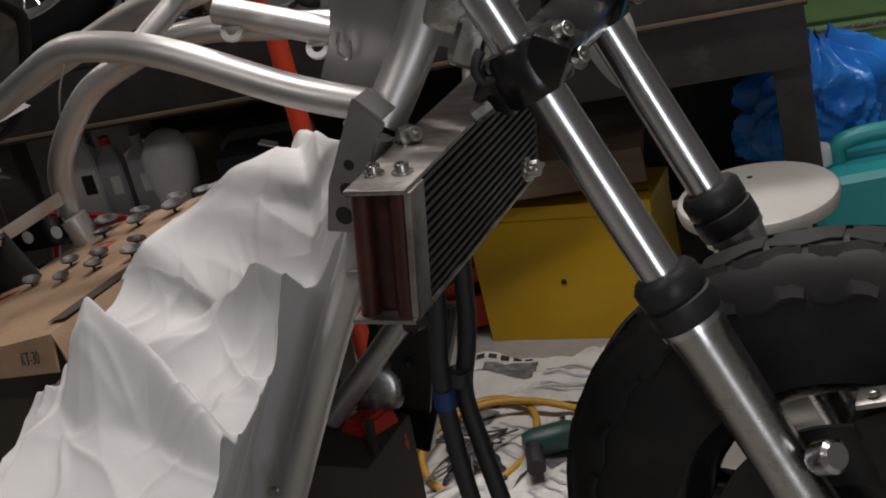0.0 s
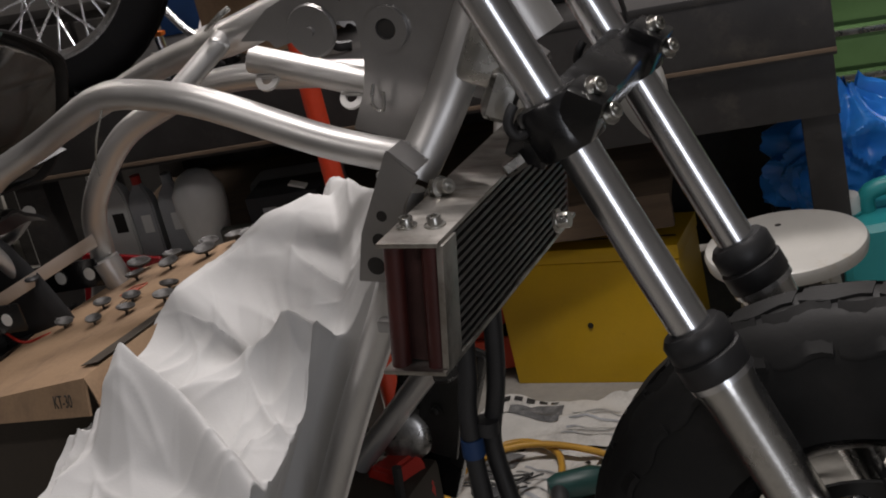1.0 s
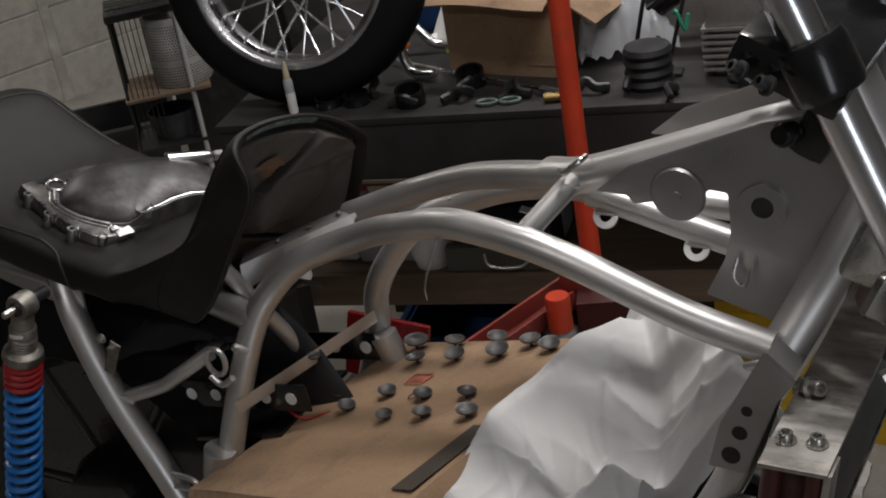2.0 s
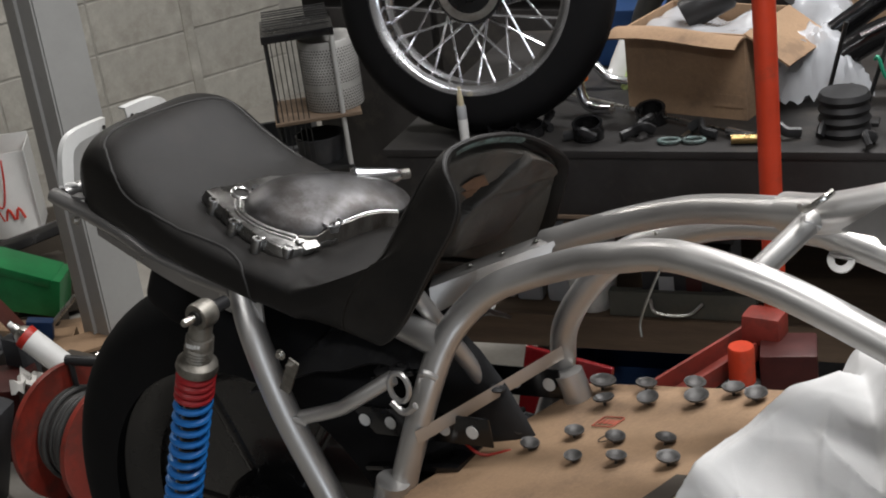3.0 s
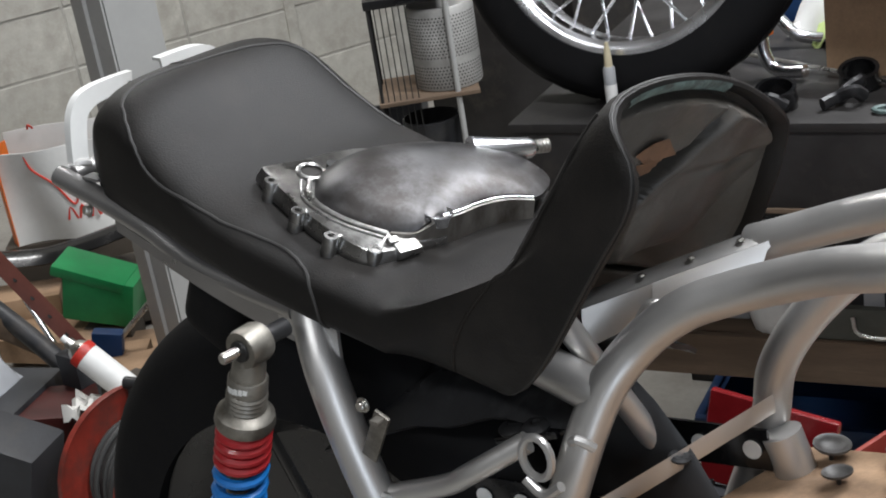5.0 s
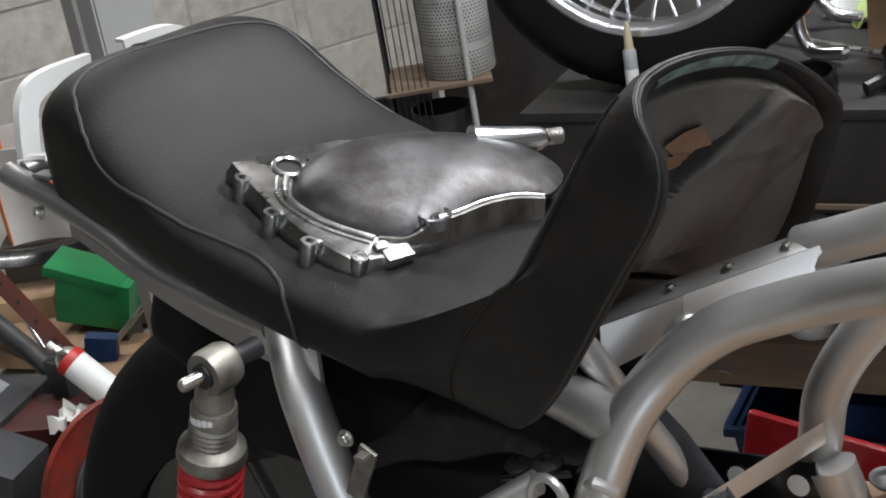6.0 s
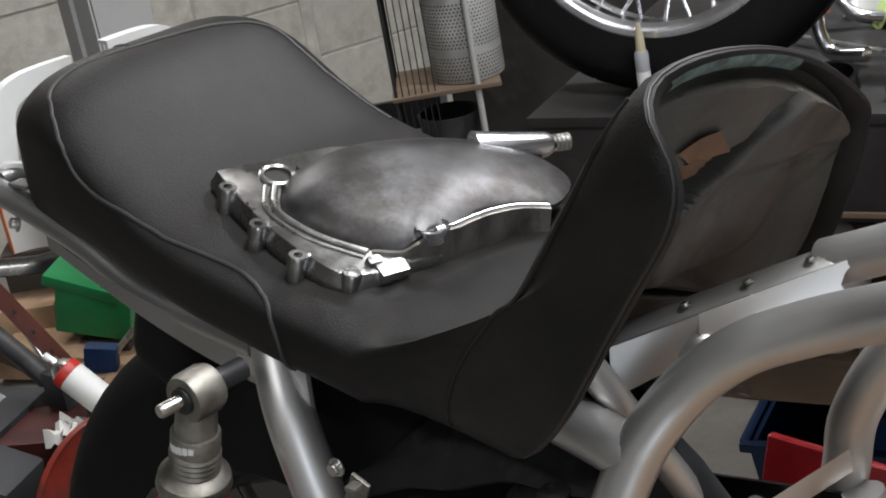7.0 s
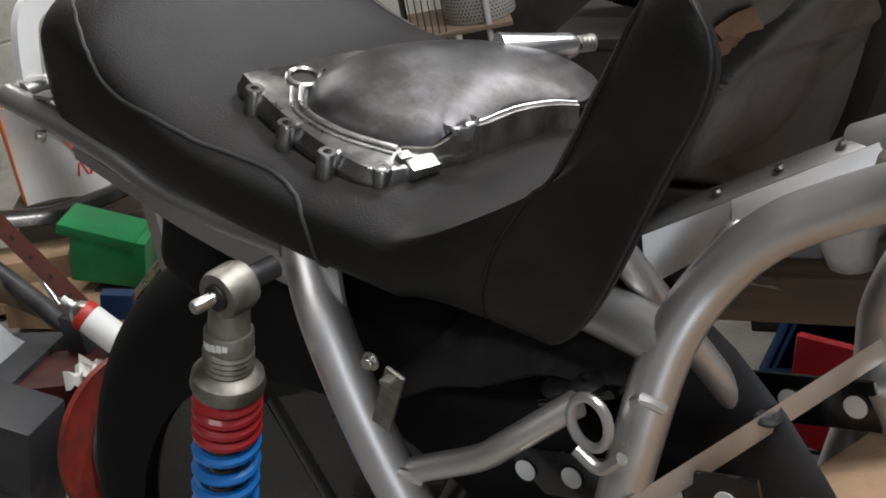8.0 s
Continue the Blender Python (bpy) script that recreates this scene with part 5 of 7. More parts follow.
part("cap", lathe([(0, 0), (0.03, 0), (0.034, 0.01), (0.02, 0.03), (0, 0.03)], 20, (0.0, 0.0, 0.19), (0.4, -0.4, 0.8)), STEEL, mc)
part("lever", sweep([(0.03, 0, 0.15), (0.06, -0.03, 0.2), (0.12, -0.03, 0.24)], 0.012, 10, 4), BLACKPAINT, mc)
for k, (u, v, r, h) in enumerate(((1.14, 0.10, 0.02, 0.16), (1.175, 0.11, 0.022, 0.17))):
    b = thing("spray_bottle", at_bench(u, v), 0, "dark bottle with white label standing on the bench", "bottle", "bench bottles")
    part("bottle", lathe([(0, 0), (r, 0), (r, h * 0.75), (r * 0.5, h * 0.85), (r * 0.45, h), (0, h)], 20), BLACKPLASTIC, b)
    part("label", lathe([(r * 1.02, h * 0.2), (r * 1.02, h * 0.6)], 20), WHITEPL, b, smooth=40)
single("brown_tin", box(0.07, 0.06, 0.14, (0, 0, 0.07), 0.003), FRAMERED, "brown tin on the bench", "tin", at_bench(1.24, 0.12), BENCH_TURN)
single("red_clamp", joined(box(0.012, 0.02, 0.22, (0, 0, 0.11), 0.003), box(0.04, 0.03, 0.03, (0.01, 0, 0.02), 0.003)), RED, "red tool clamp standing on the bench end", "clamp", at_bench(1.335, 0.06, 0.68), BENCH_TURN)

single("black_cylinder", lathe([(0, 0), (0.024, 0), (0.026, 0.004), (0.026, 0.075), (0.022, 0.08), (0, 0.08)], 20), BLACKPLASTIC, "black plastic tube lying in the open carton", "tube", at_bench(0.42, 0.24, 0.68 + 0.135), (0, 65, 30))
swing = thing("swing_arm_part", at_bench(0.66, 0.30), BENCH_TURN, "glossy black curved steel arm lying on the bench", "engine part")
part("arm", sweep([(-0.10, -0.06, 0.03), (0.0, 0.0, 0.10), (0.12, 0.03, 0.17), (0.26, 0.04, 0.19), (0.40, 0.02, 0.16)], 0.020, 14, 6, flat=0.6), BLACKPAINT, swing)
part("eye", lathe([(0.007, -0.012), (0.016, -0.012), (0.016, 0.012), (0.007, 0.012)], 20, (-0.10, -0.07, 0.03), (0.3, -1, 0), True), STEEL, swing)
rods = thing("control_rod", at_bench(0.70, 0.12), BENCH_TURN, "thin steel control rod with round knob standing on the bench", "engine part")
part("rod", rod((0.0, 0.0, 0.0), (0.055, -0.01, 0.185), 0.0032, 8), DARKSTEEL, rods)
part("knob", lathe([(0, -0.007), (0.005, -0.005), (0.007, 0), (0.005, 0.005), (0, 0.007)], 14, (0.056, -0.01, 0.19)), WHITEPL, rods)
part("foot", box(0.05, 0.03, 0.006, (0, 0, 0.003), 0.001), DARKSTEEL, rods)
single("green_tie", sweep([(0, 0, 0.10), (0.006, -0.012, 0.105), (0.016, -0.01, 0.075), (0.022, -0.008, 0.10)], 0.003, 6, 4), mat("green_cord", (0.02, 0.28, 0.16), 0.6), "short green cord tied to the control rod", "cord", at_bench(0.72, 0.115), BENCH_TURN)
single("foil_bag", thick(grid(26, 20, lambda u, v: (0.16 * u, 0.10 * v, 0.01 + 0.10 * math.sin(math.pi * u) ** 0.7 * math.sin(math.pi * v) ** 0.7 + 0.04 * abs(noise.noise(Vector((u * 7, v * 7, 11)))))), 0.001), FILM, "crumpled clear plastic wrapping on the bench", "bag", at_bench(0.56, 0.16), BENCH_TURN + 20)

# things on the lower shelf
def jug(u, v, h, w, material, label, cap=None, turn=0):
    j = thing("plastic_bottle", at_bench(u, v, 0.356), BENCH_TURN + turn, label, "bottle", "shelf bottles")
    ring = [(-w / 2, -w * 0.32), (w / 2, -w * 0.32), (w / 2, w * 0.32), (-w / 2, w * 0.32)]
    body = loft([[(x * k, y * k, h * z) for x, y in ring] for k, z in ((0.94, 0), (1, 0.04), (1, 0.66), (0.8, 0.78), (0.42, 0.86), (0.36, 0.92))])
    bmesh.ops.bevel(body, geom=body.edges[:], offset=w * 0.06, segments=2, affect="EDGES")
    part("bottle", body, material, j)
    part("cap", lathe([(0, h * 0.9), (w * 0.2, h * 0.9), (w * 0.2, h), (0, h)], 16), cap or material, j)
    part("label_patch", box(w * 0.4, 0.001, h * 0.22, (w * 0.1, -w * 0.33, h * 0.42), 0), WHITEPL if material is not WHITEPL else INK, j)
    return j


jw = jug(0.095, 0.16, 0.165, 0.055, WHITEPL, "white plastic jug with ring handle on the shelf")
part("handle", sweep([(-0.02 + 0.018 * math.cos(t), 0, 0.155 + 0.014 * math.sin(t)) for t in [2 * math.pi * k / 12 for k in range(13)]], 0.004, 8, 1, True), WHITEPL, jw)
jug(0.150, 0.15, 0.15, 0.045, GREYPL, "grey plastic oil bottle with red cap", RED)
jug(0.207, 0.15, 0.145, 0.048, GREYPL, "grey plastic oil bottle with grey cap", GREYPL)
single("wrapped_parcel", lathe([(0, 0), (0.03, 0.0), (0.038, 0.03), (0.046, 0.08), (0.046, 0.11), (0.03, 0.14), (0.012, 0.15), (0, 0.15)], 14), WHITEPL, "white plastic wrapped bundle on the shelf", "bag", at_bench(0.265, 0.13, 0.356), 0)
tin = thing("oil_carton", at_bench(0.42, 0.15, 0.356), BENCH_TURN, "dark carton with bottles inside on the shelf", "box")
part("carton_body", box(0.13, 0.09, 0.09, (0, 0, 0.045), 0.003), CASEGREY, tin)
for k in range(2):
    part("bottle_print", box(0.025, 0.001, 0.05, (-0.025 + 0.045 * k, -0.0458, 0.045), 0), FRAMERED if k else GREYPL, tin)
part("paper_flap", box(0.03, 0.02, 0.003, (0.03, -0.03, 0.098), 0, (0, 20, 0)), WHITEPL, tin)
oc = thing("olive_case", at_bench(0.40, 0.115, 0.356), BENCH_TURN, "worn olive steel case with clasp on the shelf", "case")
part("case_body", box(0.24, 0.02, 0.045, (0.02, -0.012, 0.023), 0.004), CASEOLIVE, oc)
part("case_handle", sweep([(-0.03, -0.024, 0.035), (-0.02, -0.03, 0.014), (0.03, -0.03, 0.012), (0.055, -0.024, 0.03)], 0.003, 8, 4), STEEL, oc)
oil = thing("clear_canister", at_bench(0.385, 0.25, 0.356), BENCH_TURN, "cloudy plastic canister with tape label on the shelf", "canister")
part("canister_body", box(0.16, 0.08, 0.08, (0.02, 0, 0.04), 0.012), GREYPL, oil)
part("canister_label", box(0.05, 0.001, 0.03, (0.0, -0.0412, 0.05), 0), WHITEPL, oil)
bin_at = at_bench(0.35, 0.42, 0.0)
tray = thing("blue_tray", (bin_at.x, bin_at.y, 0), BENCH_TURN, "dark blue plastic bin under the bench", "bin")
part("tray_body", loft([[(sx * w, sy * d, z) for sx, sy in ((-1, -1), (1, -1), (1, 1), (-1, 1))] for w, d, z in ((0.23, 0.13, 0.0), (0.245, 0.145, 0.115), (0.235, 0.135, 0.115), (0.22, 0.12, 0.01))]), BLUEPL, tray, smooth=0)
for y in (-0.15, 0.15):
    part("tray_rim", box(0.51, 0.014, 0.014, (0, y, 0.113), 0.004), BLUEPL, tray)
for x in (-0.25, 0.25):
    part("tray_rim", box(0.014, 0.29, 0.014, (x, 0, 0.113), 0.004), BLUEPL, tray)
single("dark_crate", box(0.4, 0.3, 0.2, (0, 0, 0.10), 0.01), CASEGREY, "dark crate on the floor under the bench", "crate", at_bench(0.72, 0.42, 0.0), BENCH_TURN)

# engine crane
crane = thing("engine_crane", (-0.388, 0.553, 0), 0, "orange-red engine crane with post, leg and jack", "crane")
part("post", rod((0, 0, 0.0), (0.0, 0.0, 1.9), 0.0150, 20), ORANGERED, crane, "orange-red painted crane post")
part("boom", sweep([(0.0, 0, 1.06), (-0.03, 0.05, 1.09), (-0.1, 0.2, 1.12)], 0.020, 12, 3), ORANGERED, crane)
LM = pose(-0.053, -0.137, 0.478, 0, 0, 73.9)
for v in (-0.022, 0.022):
    part("leg_side", moved(box(0.30, 0.005, 0.028, (0, v, -0.004), 0.001), LM), DULLRED, crane)
part("leg_base", moved(box(0.30, 0.044, 0.004, (0, 0, -0.018), 0.001), LM), DULLRED, crane)
part("jack_cylinder", lathe([(0, 0), (0.0175, 0), (0.0175, 0.052), (0.016, 0.056), (0, 0.056)], 24, (0.0, -0.125, 0.462)), ORANGERED, crane)
part("jack_foot", lathe([(0, 0), (0.024, 0), (0.024, 0.014), (0.018, 0.018), (0, 0.018)], 24, (0.0, -0.125, 0.448)), DARKSTEEL, crane)
part("jack_block", box(0.055, 0.04, 0.045, (0.0, -0.04, 0.505), 0.010), DULLRED, crane)
part("socket", box(0.075, 0.07, 0.07, (0.04, -0.06, 0.46), 0.006, (0, 0, 20)), FRAMERED, crane)
part("base_beam", box(0.06, 0.06, 0.43, (-0.03, -0.06, 0.215), 0.004), BENCHSTEEL, crane)

# ---- cardboard box with valves, inside the frame ----
def board_z(x, y):
    return 0.602 + 0.3197 * (x + 0.35) + 0.0484 * (y + 0.013)


BOARD = [(-0.613, -0.165), (-0.485, 0.12), (-0.172, 0.052), (-0.285, -0.240)]
vbox = thing("valve_box", (-0.37, -0.08, 0), 0, "brown cardboard box with pencil marks holding engine valves", "box")


def vb(p):
    return (p[0] + 0.37, p[1] + 0.08, p[2])


def quad(u, v, dz=0.0):
    a, b, c, d = (Vector(q) for q in BOARD)
    p = (a * (1 - u) + d * u) * (1 - v) + (b * (1 - u) + c * u) * v
    return vb((p.x, p.y, board_z(p.x, p.y) + dz))


part("lid", thick(grid(16, 14, lambda u, v: Vector(quad(u, v, 0.0015 * noise.noise(Vector((u * 3, v * 3, 0))) - 0.012 * max(0, u - 0.8) * max(0, 0.3 - v) * 4))), 0.003), CARD, vbox, "brown cardboard lid")
part("front_flap", thick(grid(12, 3, lambda u, v: Vector(quad(u, 0)) + Vector((0.004 * v, -0.010 * v, -0.03 * v * (0.4 + 0.8 * u)))), 0.003), CARD, vbox)
part("side_flap", thick(grid(14, 5, lambda u, v: Vector(quad(1, u)) + Vector((0.026 * v, -0.008 * v, -0.030 * v - 0.03 * v * v + 0.003 * math.sin(7 * u)))), 0.003), CARD, vbox)
inset = [(-0.585, -0.14), (-0.475, 0.10), (-0.20, 0.04), (-0.30, -0.21)]
# near-black body: the shade under the lid is put into its colour
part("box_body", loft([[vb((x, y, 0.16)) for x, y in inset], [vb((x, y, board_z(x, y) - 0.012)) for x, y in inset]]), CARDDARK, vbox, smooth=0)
# darker strip along the lid's right edge
part("dark_strip", thick(grid(6, 4, lambda u, v: Vector(quad(0.875 + 0.085 * u, 0.09 + 0.36 * v, 0.0022))), 0.0006), CARDDARK, vbox, "dark strip on the lid")
stamp = part("stamp_frame", sweep([Vector(quad(0.315 + 0.09 * a, 0.695 + 0.065 * b, 0.0022)) for a, b in ((0.08, 0), (0.92, 0), (1, 0.12), (1, 0.88), (0.92, 1), (0.08, 1), (0, 0.88), (0, 0.12))], 0.0009, 5, 1, True), INKRED, vbox, "red stamped mark on the lid")
for a in (0.14, 0.36, 0.58, 0.78):
    part("stamp_bar", thick(grid(2, 2, lambda u, v, a=a: Vector(quad(0.315 + 0.09 * (a + 0.14 * u), 0.695 + 0.065 * (0.28 + 0.46 * v), 0.0022))), 0.0003), INKRED, stamp)
fr = (Vector(quad(0.98, 0)) - Vector(quad(0, 0))).normalized()
dn = Vector((0.004, -0.010, -0.036)).normalized()
tm = Matrix.Translation(Vector(quad(0.865, 0)) + Vector((0.002, -0.014, -0.020))) @ Matrix((fr, -dn, fr.cross(-dn))).transposed().to_4x4()
lettering("KT-30", 0.0125, INK, vbox, tm @ Matrix.Diagonal((1.05, 1.5, 1, 1)))
for k in range(2):
    part("print_bar", thick(grid(6, 1, lambda u, v, k=k: Vector(quad(0.34 + (0.16 if k else 0.2) * u, 0)) + Vector((0.002, -0.006 - 0.0021, -0.010 - 0.007 * k)) + dn * 0.002 * v), 0.0005), INK, vbox)
ring_pts = [Vector(quad(0.45 + 0.02 * math.cos(t), 0.62 + 0.025 * math.sin(t), 0.0024)) for t in [2 * math.pi * k / 10 for k in range(11)]]
part("pencil_ring", sweep(ring_pts, 0.0006, 5, 1, True), INK, vbox)

VALVES = [(-0.453, 0.098, 1), (-0.430, 0.059, 1), (-0.394, 0.088, 1), (-0.375, 0.055, 1), (-0.334, 0.081, 1), (-0.316, 0.048, 1.1), (-0.281, 0.061, 1), (-0.251, 0.046, 1), (-0.507, 0.002, 0.85), (-0.477, -0.031, 0.9), (-0.433, -0.009, 0.9), (-0.407, -0.061, 0.8), (-0.376, -0.027, 0.9), (-0.354, -0.069, 0.9), (-0.315, -0.037, 0.9), (-0.293, -0.078, 1)]
proto, valves = None, []
for k, (x, y, s) in enumerate(VALVES):
    m = pose(x, y, board_z(x, y) - 0.002, 5 * math.sin(5 * k), -4 + 6 * math.cos(3 * k), 15 * k) @ Matrix.Scale(s * 0.80, 4)
    if proto is None:
        proto = thing("engine_valve", (0, 0, 0), 0, "sooty steel engine valve pushed head up into the lid", "valve", "valves in the lid")
        part("stem", lathe([(0, -0.05), (0.0026, -0.05), (0.0026, 0.008), (0.004, 0.0125)], 12), VALVE, proto)
        part("head", lathe([(0, 0.010), (0.003, 0.010), (0.0055, 0.0120), (0.0165, 0.0165), (0.0188, 0.0190), (0.0186, 0.0208), (0.0165, 0.0205), (0.0140, 0.0182), (0.0085, 0.0152), (0, 0.0145)], 28), VALVE, proto)
        proto.matrix_world = m
        valves.append(proto)
    else:
        valves.append(copy_thing(proto, m))

# ---- white sheet over the lower frame ----
# ridges that hold the cloth up: points with height, and the fall per metre to their left and right
RIDGES = [
    ([(-0.262, -0.15, 0.610), (-0.250, -0.11, 0.650), (-0.238, -0.03, 0.668), (-0.205, 0.012, 0.682), (-0.168, 0.045, 0.690)], 5.0, 0.5),
    ([(-0.245, -0.125, 0.640), (-0.228, -0.08, 0.656), (-0.204, -0.02, 0.668), (-0.166, 0.055, 0.684)], 5.0, 1.25),
    ([(-0.172, 0.13, 0.67), (-0.165, 0.10, 0.688), (-0.125, 0.06, 0.703), (-0.07, 0.01, 0.716), (-0.015, -0.05, 0.722), (0.02, -0.09, 0.70)], 1.6, 1.75),
    ([(-0.205, -0.185, 0.585), (-0.168, -0.172, 0.602), (-0.133, -0.152, 0.620), (-0.103, -0.142, 0.640), (-0.075, -0.140, 0.637)], 3.0, 1.7),
    ([(-0.075, -0.140, 0.637), (-0.078, -0.155, 0.590), (-0.085, -0.175, 0.530)], 6.0, 1.3),
    ([(-0.222, -0.250, 0.657), (-0.163, -0.262, 0.616), (-0.105, -0.290, 0.575), (-0.055, -0.315, 0.530)], 3.2, 2.2),
    ([(-0.222, -0.250, 0.657), (-0.244, -0.275, 0.585), (-0.262, -0.295, 0.47)], 2.4, 4.5),
]
TIPS = [(-0.222, -0.250, 6, 0.3, 0.26), (-0.103, -0.142, 6, 0.6, 0.16), (-0.165, 0.10, 5, 0.0, 0.16), (-0.03, -0.05, 5, 0.7, 0.16)]


random.seed(11)
FOLDS = []
for k in range(60):
    turn = math.radians(random.choice((-70, -50, -35, -110, 20, 160)) + random.uniform(-18, 18))
    FOLDS.append((random.uniform(-0.27, 0.0), random.uniform(-0.32, 0.11), math.cos(turn), math.sin(turn), random.uniform(0.06, 0.22), random.uniform(0.003, 0.010), random.uniform(0.0025, 0.0075)))


def ridge_height(x, y):
    e, acc = 0.0042, 0.0
    for pts, left, right in RIDGES:
        best = -9.0
        for (x0, y0, z0), (x1, y1, z1) in zip(pts, pts[1:]):
            dx, dy = x1 - x0, y1 - y0
            t = max(0.0, min(1.0, ((x - x0) * dx + (y - y0) * dy) / (dx * dx + dy * dy)))
            ox, oy = x - x0 - t * dx, y - y0 - t * dy
            d = math.sqrt(ox * ox + oy * oy + 0.00006) - 0.0077
            fall = left if dx * oy - dy * ox > 0 else right
            best = max(best, z0 + (z1 - z0) * t - fall * d)
        acc += math.exp(min(60, (best - 0.5) / e))
    return 0.5 + e * math.log(acc + 1e-12)


def sheet(u, v):
    y = -0.40 + 0.56 * v
    drop_u, u = u, min(1.0, u / 0.9)
    x = -0.315 + (0.240 + 0.105 * smoothstep(-0.11, -0.05, y) - 0.10 * smoothstep(0.0, 0.09, y)) * u
    n1 = noise.noise(Vector((x * 7, y * 7, 0.5)))
    n2 = noise.noise(Vector((x * 13, y * 13, 4.5)))
    # the cloth lies smooth where it runs over the edge of the lid
    edge = min(math.hypot(x - px, y - py) for px, py in ((-0.255, -0.12), (-0.246, -0.08), (-0.240, -0.04), (-0.225, -0.01), (-0.20, 0.018), (-0.17, 0.045)))
    calm = 0.15 + 0.85 * smoothstep(0.015, 0.07, edge)
    top = ridge_height(x + 0.006 * n2 * calm, y + 0.007 * n1 * calm)
    for tx, ty, count, off, much in TIPS:
        d = math.hypot(x - tx, y - ty)
        a = math.atan2(y - ty, x - tx)
        top -= much * calm * d * math.exp(-((d / 0.10) ** 2)) * abs(math.sin(count * 0.5 * a + off + 1.2 * n1))
    top += 0.005 * n1 * calm
    for fx, fy, dx, dy, length, much, wide in FOLDS:
        ox, oy = x - fx, y - fy
        along = (ox * dx + oy * dy) / length
        if -0.2 < along < 1.2:
            off = abs(ox * dy - oy * dx + 0.010 * math.sin(5 * along + 60 * fx))
            if off < 5 * wide:
                top += calm * much * (math.exp(-off / wide) - 0.35 * math.exp(-off / (2.2 * wide))) * smoothstep(-0.2, 0.2, along) * smoothstep(1.2, 0.6, along)
    onto_lid = (x + 0.285) * -0.933 + (y + 0.240) * 0.361
    top -= 0.10 * smoothstep(0.016, 0.034, onto_lid)
    place = Vector((x + 0.008 * n1 * calm, y + 0.010 * n2 * calm, max(0.03 + 0.01 * n1, top)))
    # past the middle peak the cloth hangs straight down in loose folds
    w = (drop_u - 0.9) / 0.1
    if w > 0:
        place += Vector((0.006 * w, 0, -0.04 * w))
    if w > 0 and y < -0.10:
        w *= smoothstep(-0.10, -0.112, y)
        wave = 0.018 * min(1.0, 3 * w) * noise.noise(Vector((y * 26, w * 2.0, 7.7)))
        place += Vector((-0.18 * w - 0.02 * min(1.0, 4 * w) + wave, 0.015 * w + wave, (0.10 - place.z) * w))
    return place


cloth_bm = grid(180, 270, sheet)
bmesh.ops.smooth_vert(cloth_bm, verts=cloth_bm.verts, factor=0.35, use_axis_x=True, use_axis_y=True, use_axis_z=True)
cloth = single("white_sheet", thick(cloth_bm, 0.002), CLOTH, "rumpled white cotton sheet draped in folds over the box", "sheet", smooth=60)
prop = single("covered_crate", box(0.10, 0.12, 0.36, (-0.13, 0.0, 0.18), 0.01), CARDDARK, "dark crate under the white sheet", "crate")

# ---- clutch cover lying on the seat ----
CU, CV, CN = Vector((0.948, 0.0, -0.319)), Vector((0.0, 1.0, 0.0)), Vector((0.319, 0.0, 0.948))
cover = thing("clutch_cover", (-0.7680, -0.10, 0.7745), 0, "polished alloy clutch cover with bolt bosses lying on the seat", "engine cover")


def cv(u, v, h=0.0):
    return CU * u + CV * v + CN * h


FLANGE = [(-0.1045, 0.0305), (-0.075, 0.0195), (-0.0453, 0.0110), (-0.025, 0.0070), (-0.0046, 0.0045), (0.018, 0.0042), (0.0290, 0.0060), (0.0377, 0.0125), (0.0440, 0.0250), (0.0508, 0.0500), (0.0560, 0.0680), (0.0600, 0.1035), (0.0660, 0.1448), (0.068, 0.168), (0.064, 0.200), (0.050, 0.220), (0.022, 0.222), (0.0, 0.206), (-0.030, 0.180), (-0.058, 0.145), (-0.078, 0.115), (-0.0865, 0.090), (-0.092, 0.066), (-0.101, 0.044)]
FC_UV = (-0.008, 0.105)


def about(points, s, h):
    return [cv(FC_UV[0] + (u - FC_UV[0]) * s, FC_UV[1] + (v - FC_UV[1]) * s, h) for u, v in points]


part("flange", loft([about(FLANGE, 0.97, -0.007), about(FLANGE, 1.0, -0.003), about(FLANGE, 1.0, 0.0025), about(FLANGE, 0.985, 0.0055), about(FLANGE, 0.972, 0.0105), about(FLANGE, 0.95, 0.0115), about(FLANGE, 0.6, 0.0115)]), POLISHED, cover, "machined alloy flange", smooth=50)
DOME = [(-0.0605, 0.050, 0.0125), (-0.0450, 0.0330, 0.0125), (-0.0268, 0.0285, 0.0125), (-0.0024, 0.0310, 0.0125), (0.0236, 0.0405, 0.0130), (0.0380, 0.0500, 0.0160), (0.0440, 0.0600, 0.0225), (0.0475, 0.0720, 0.0260), (0.0516, 0.0850, 0.0262), (0.0555, 0.1121, 0.0262), (0.0647, 0.1360, 0.0262), (0.0780, 0.1530, 0.0258), (0.0770, 0.1750, 0.0240), (0.0660, 0.1980, 0.0210), (0.0430, 0.2120, 0.0170), (0.0180, 0.2100, 0.0150), (-0.0050, 0.1950, 0.0130), (-0.0300, 0.1700, 0.0125), (-0.0520, 0.1350, 0.0125), (-0.0660, 0.1000, 0.0125), (-0.0680, 0.0720, 0.0125)]
dome_line = curve([*DOME, DOME[0]], 4)[:-1]
dome_rings = [[cv(u, v, h - 0.004) for u, v, h in dome_line]]
for k in range(15):
    t = k / 14
    grow = 1 - (1 - t) ** 4
    dome_rings.append([cv(u + (0.002 - u) * t * 0.985, v + (0.118 - v) * t * 0.985, h + (0.0360 - h) * grow + 0.0006 * (1 - t) * noise.noise(Vector((u * 40, v * 40, t * 3)))) for u, v, h in dome_line])
dome_bm = loft(dome_rings)
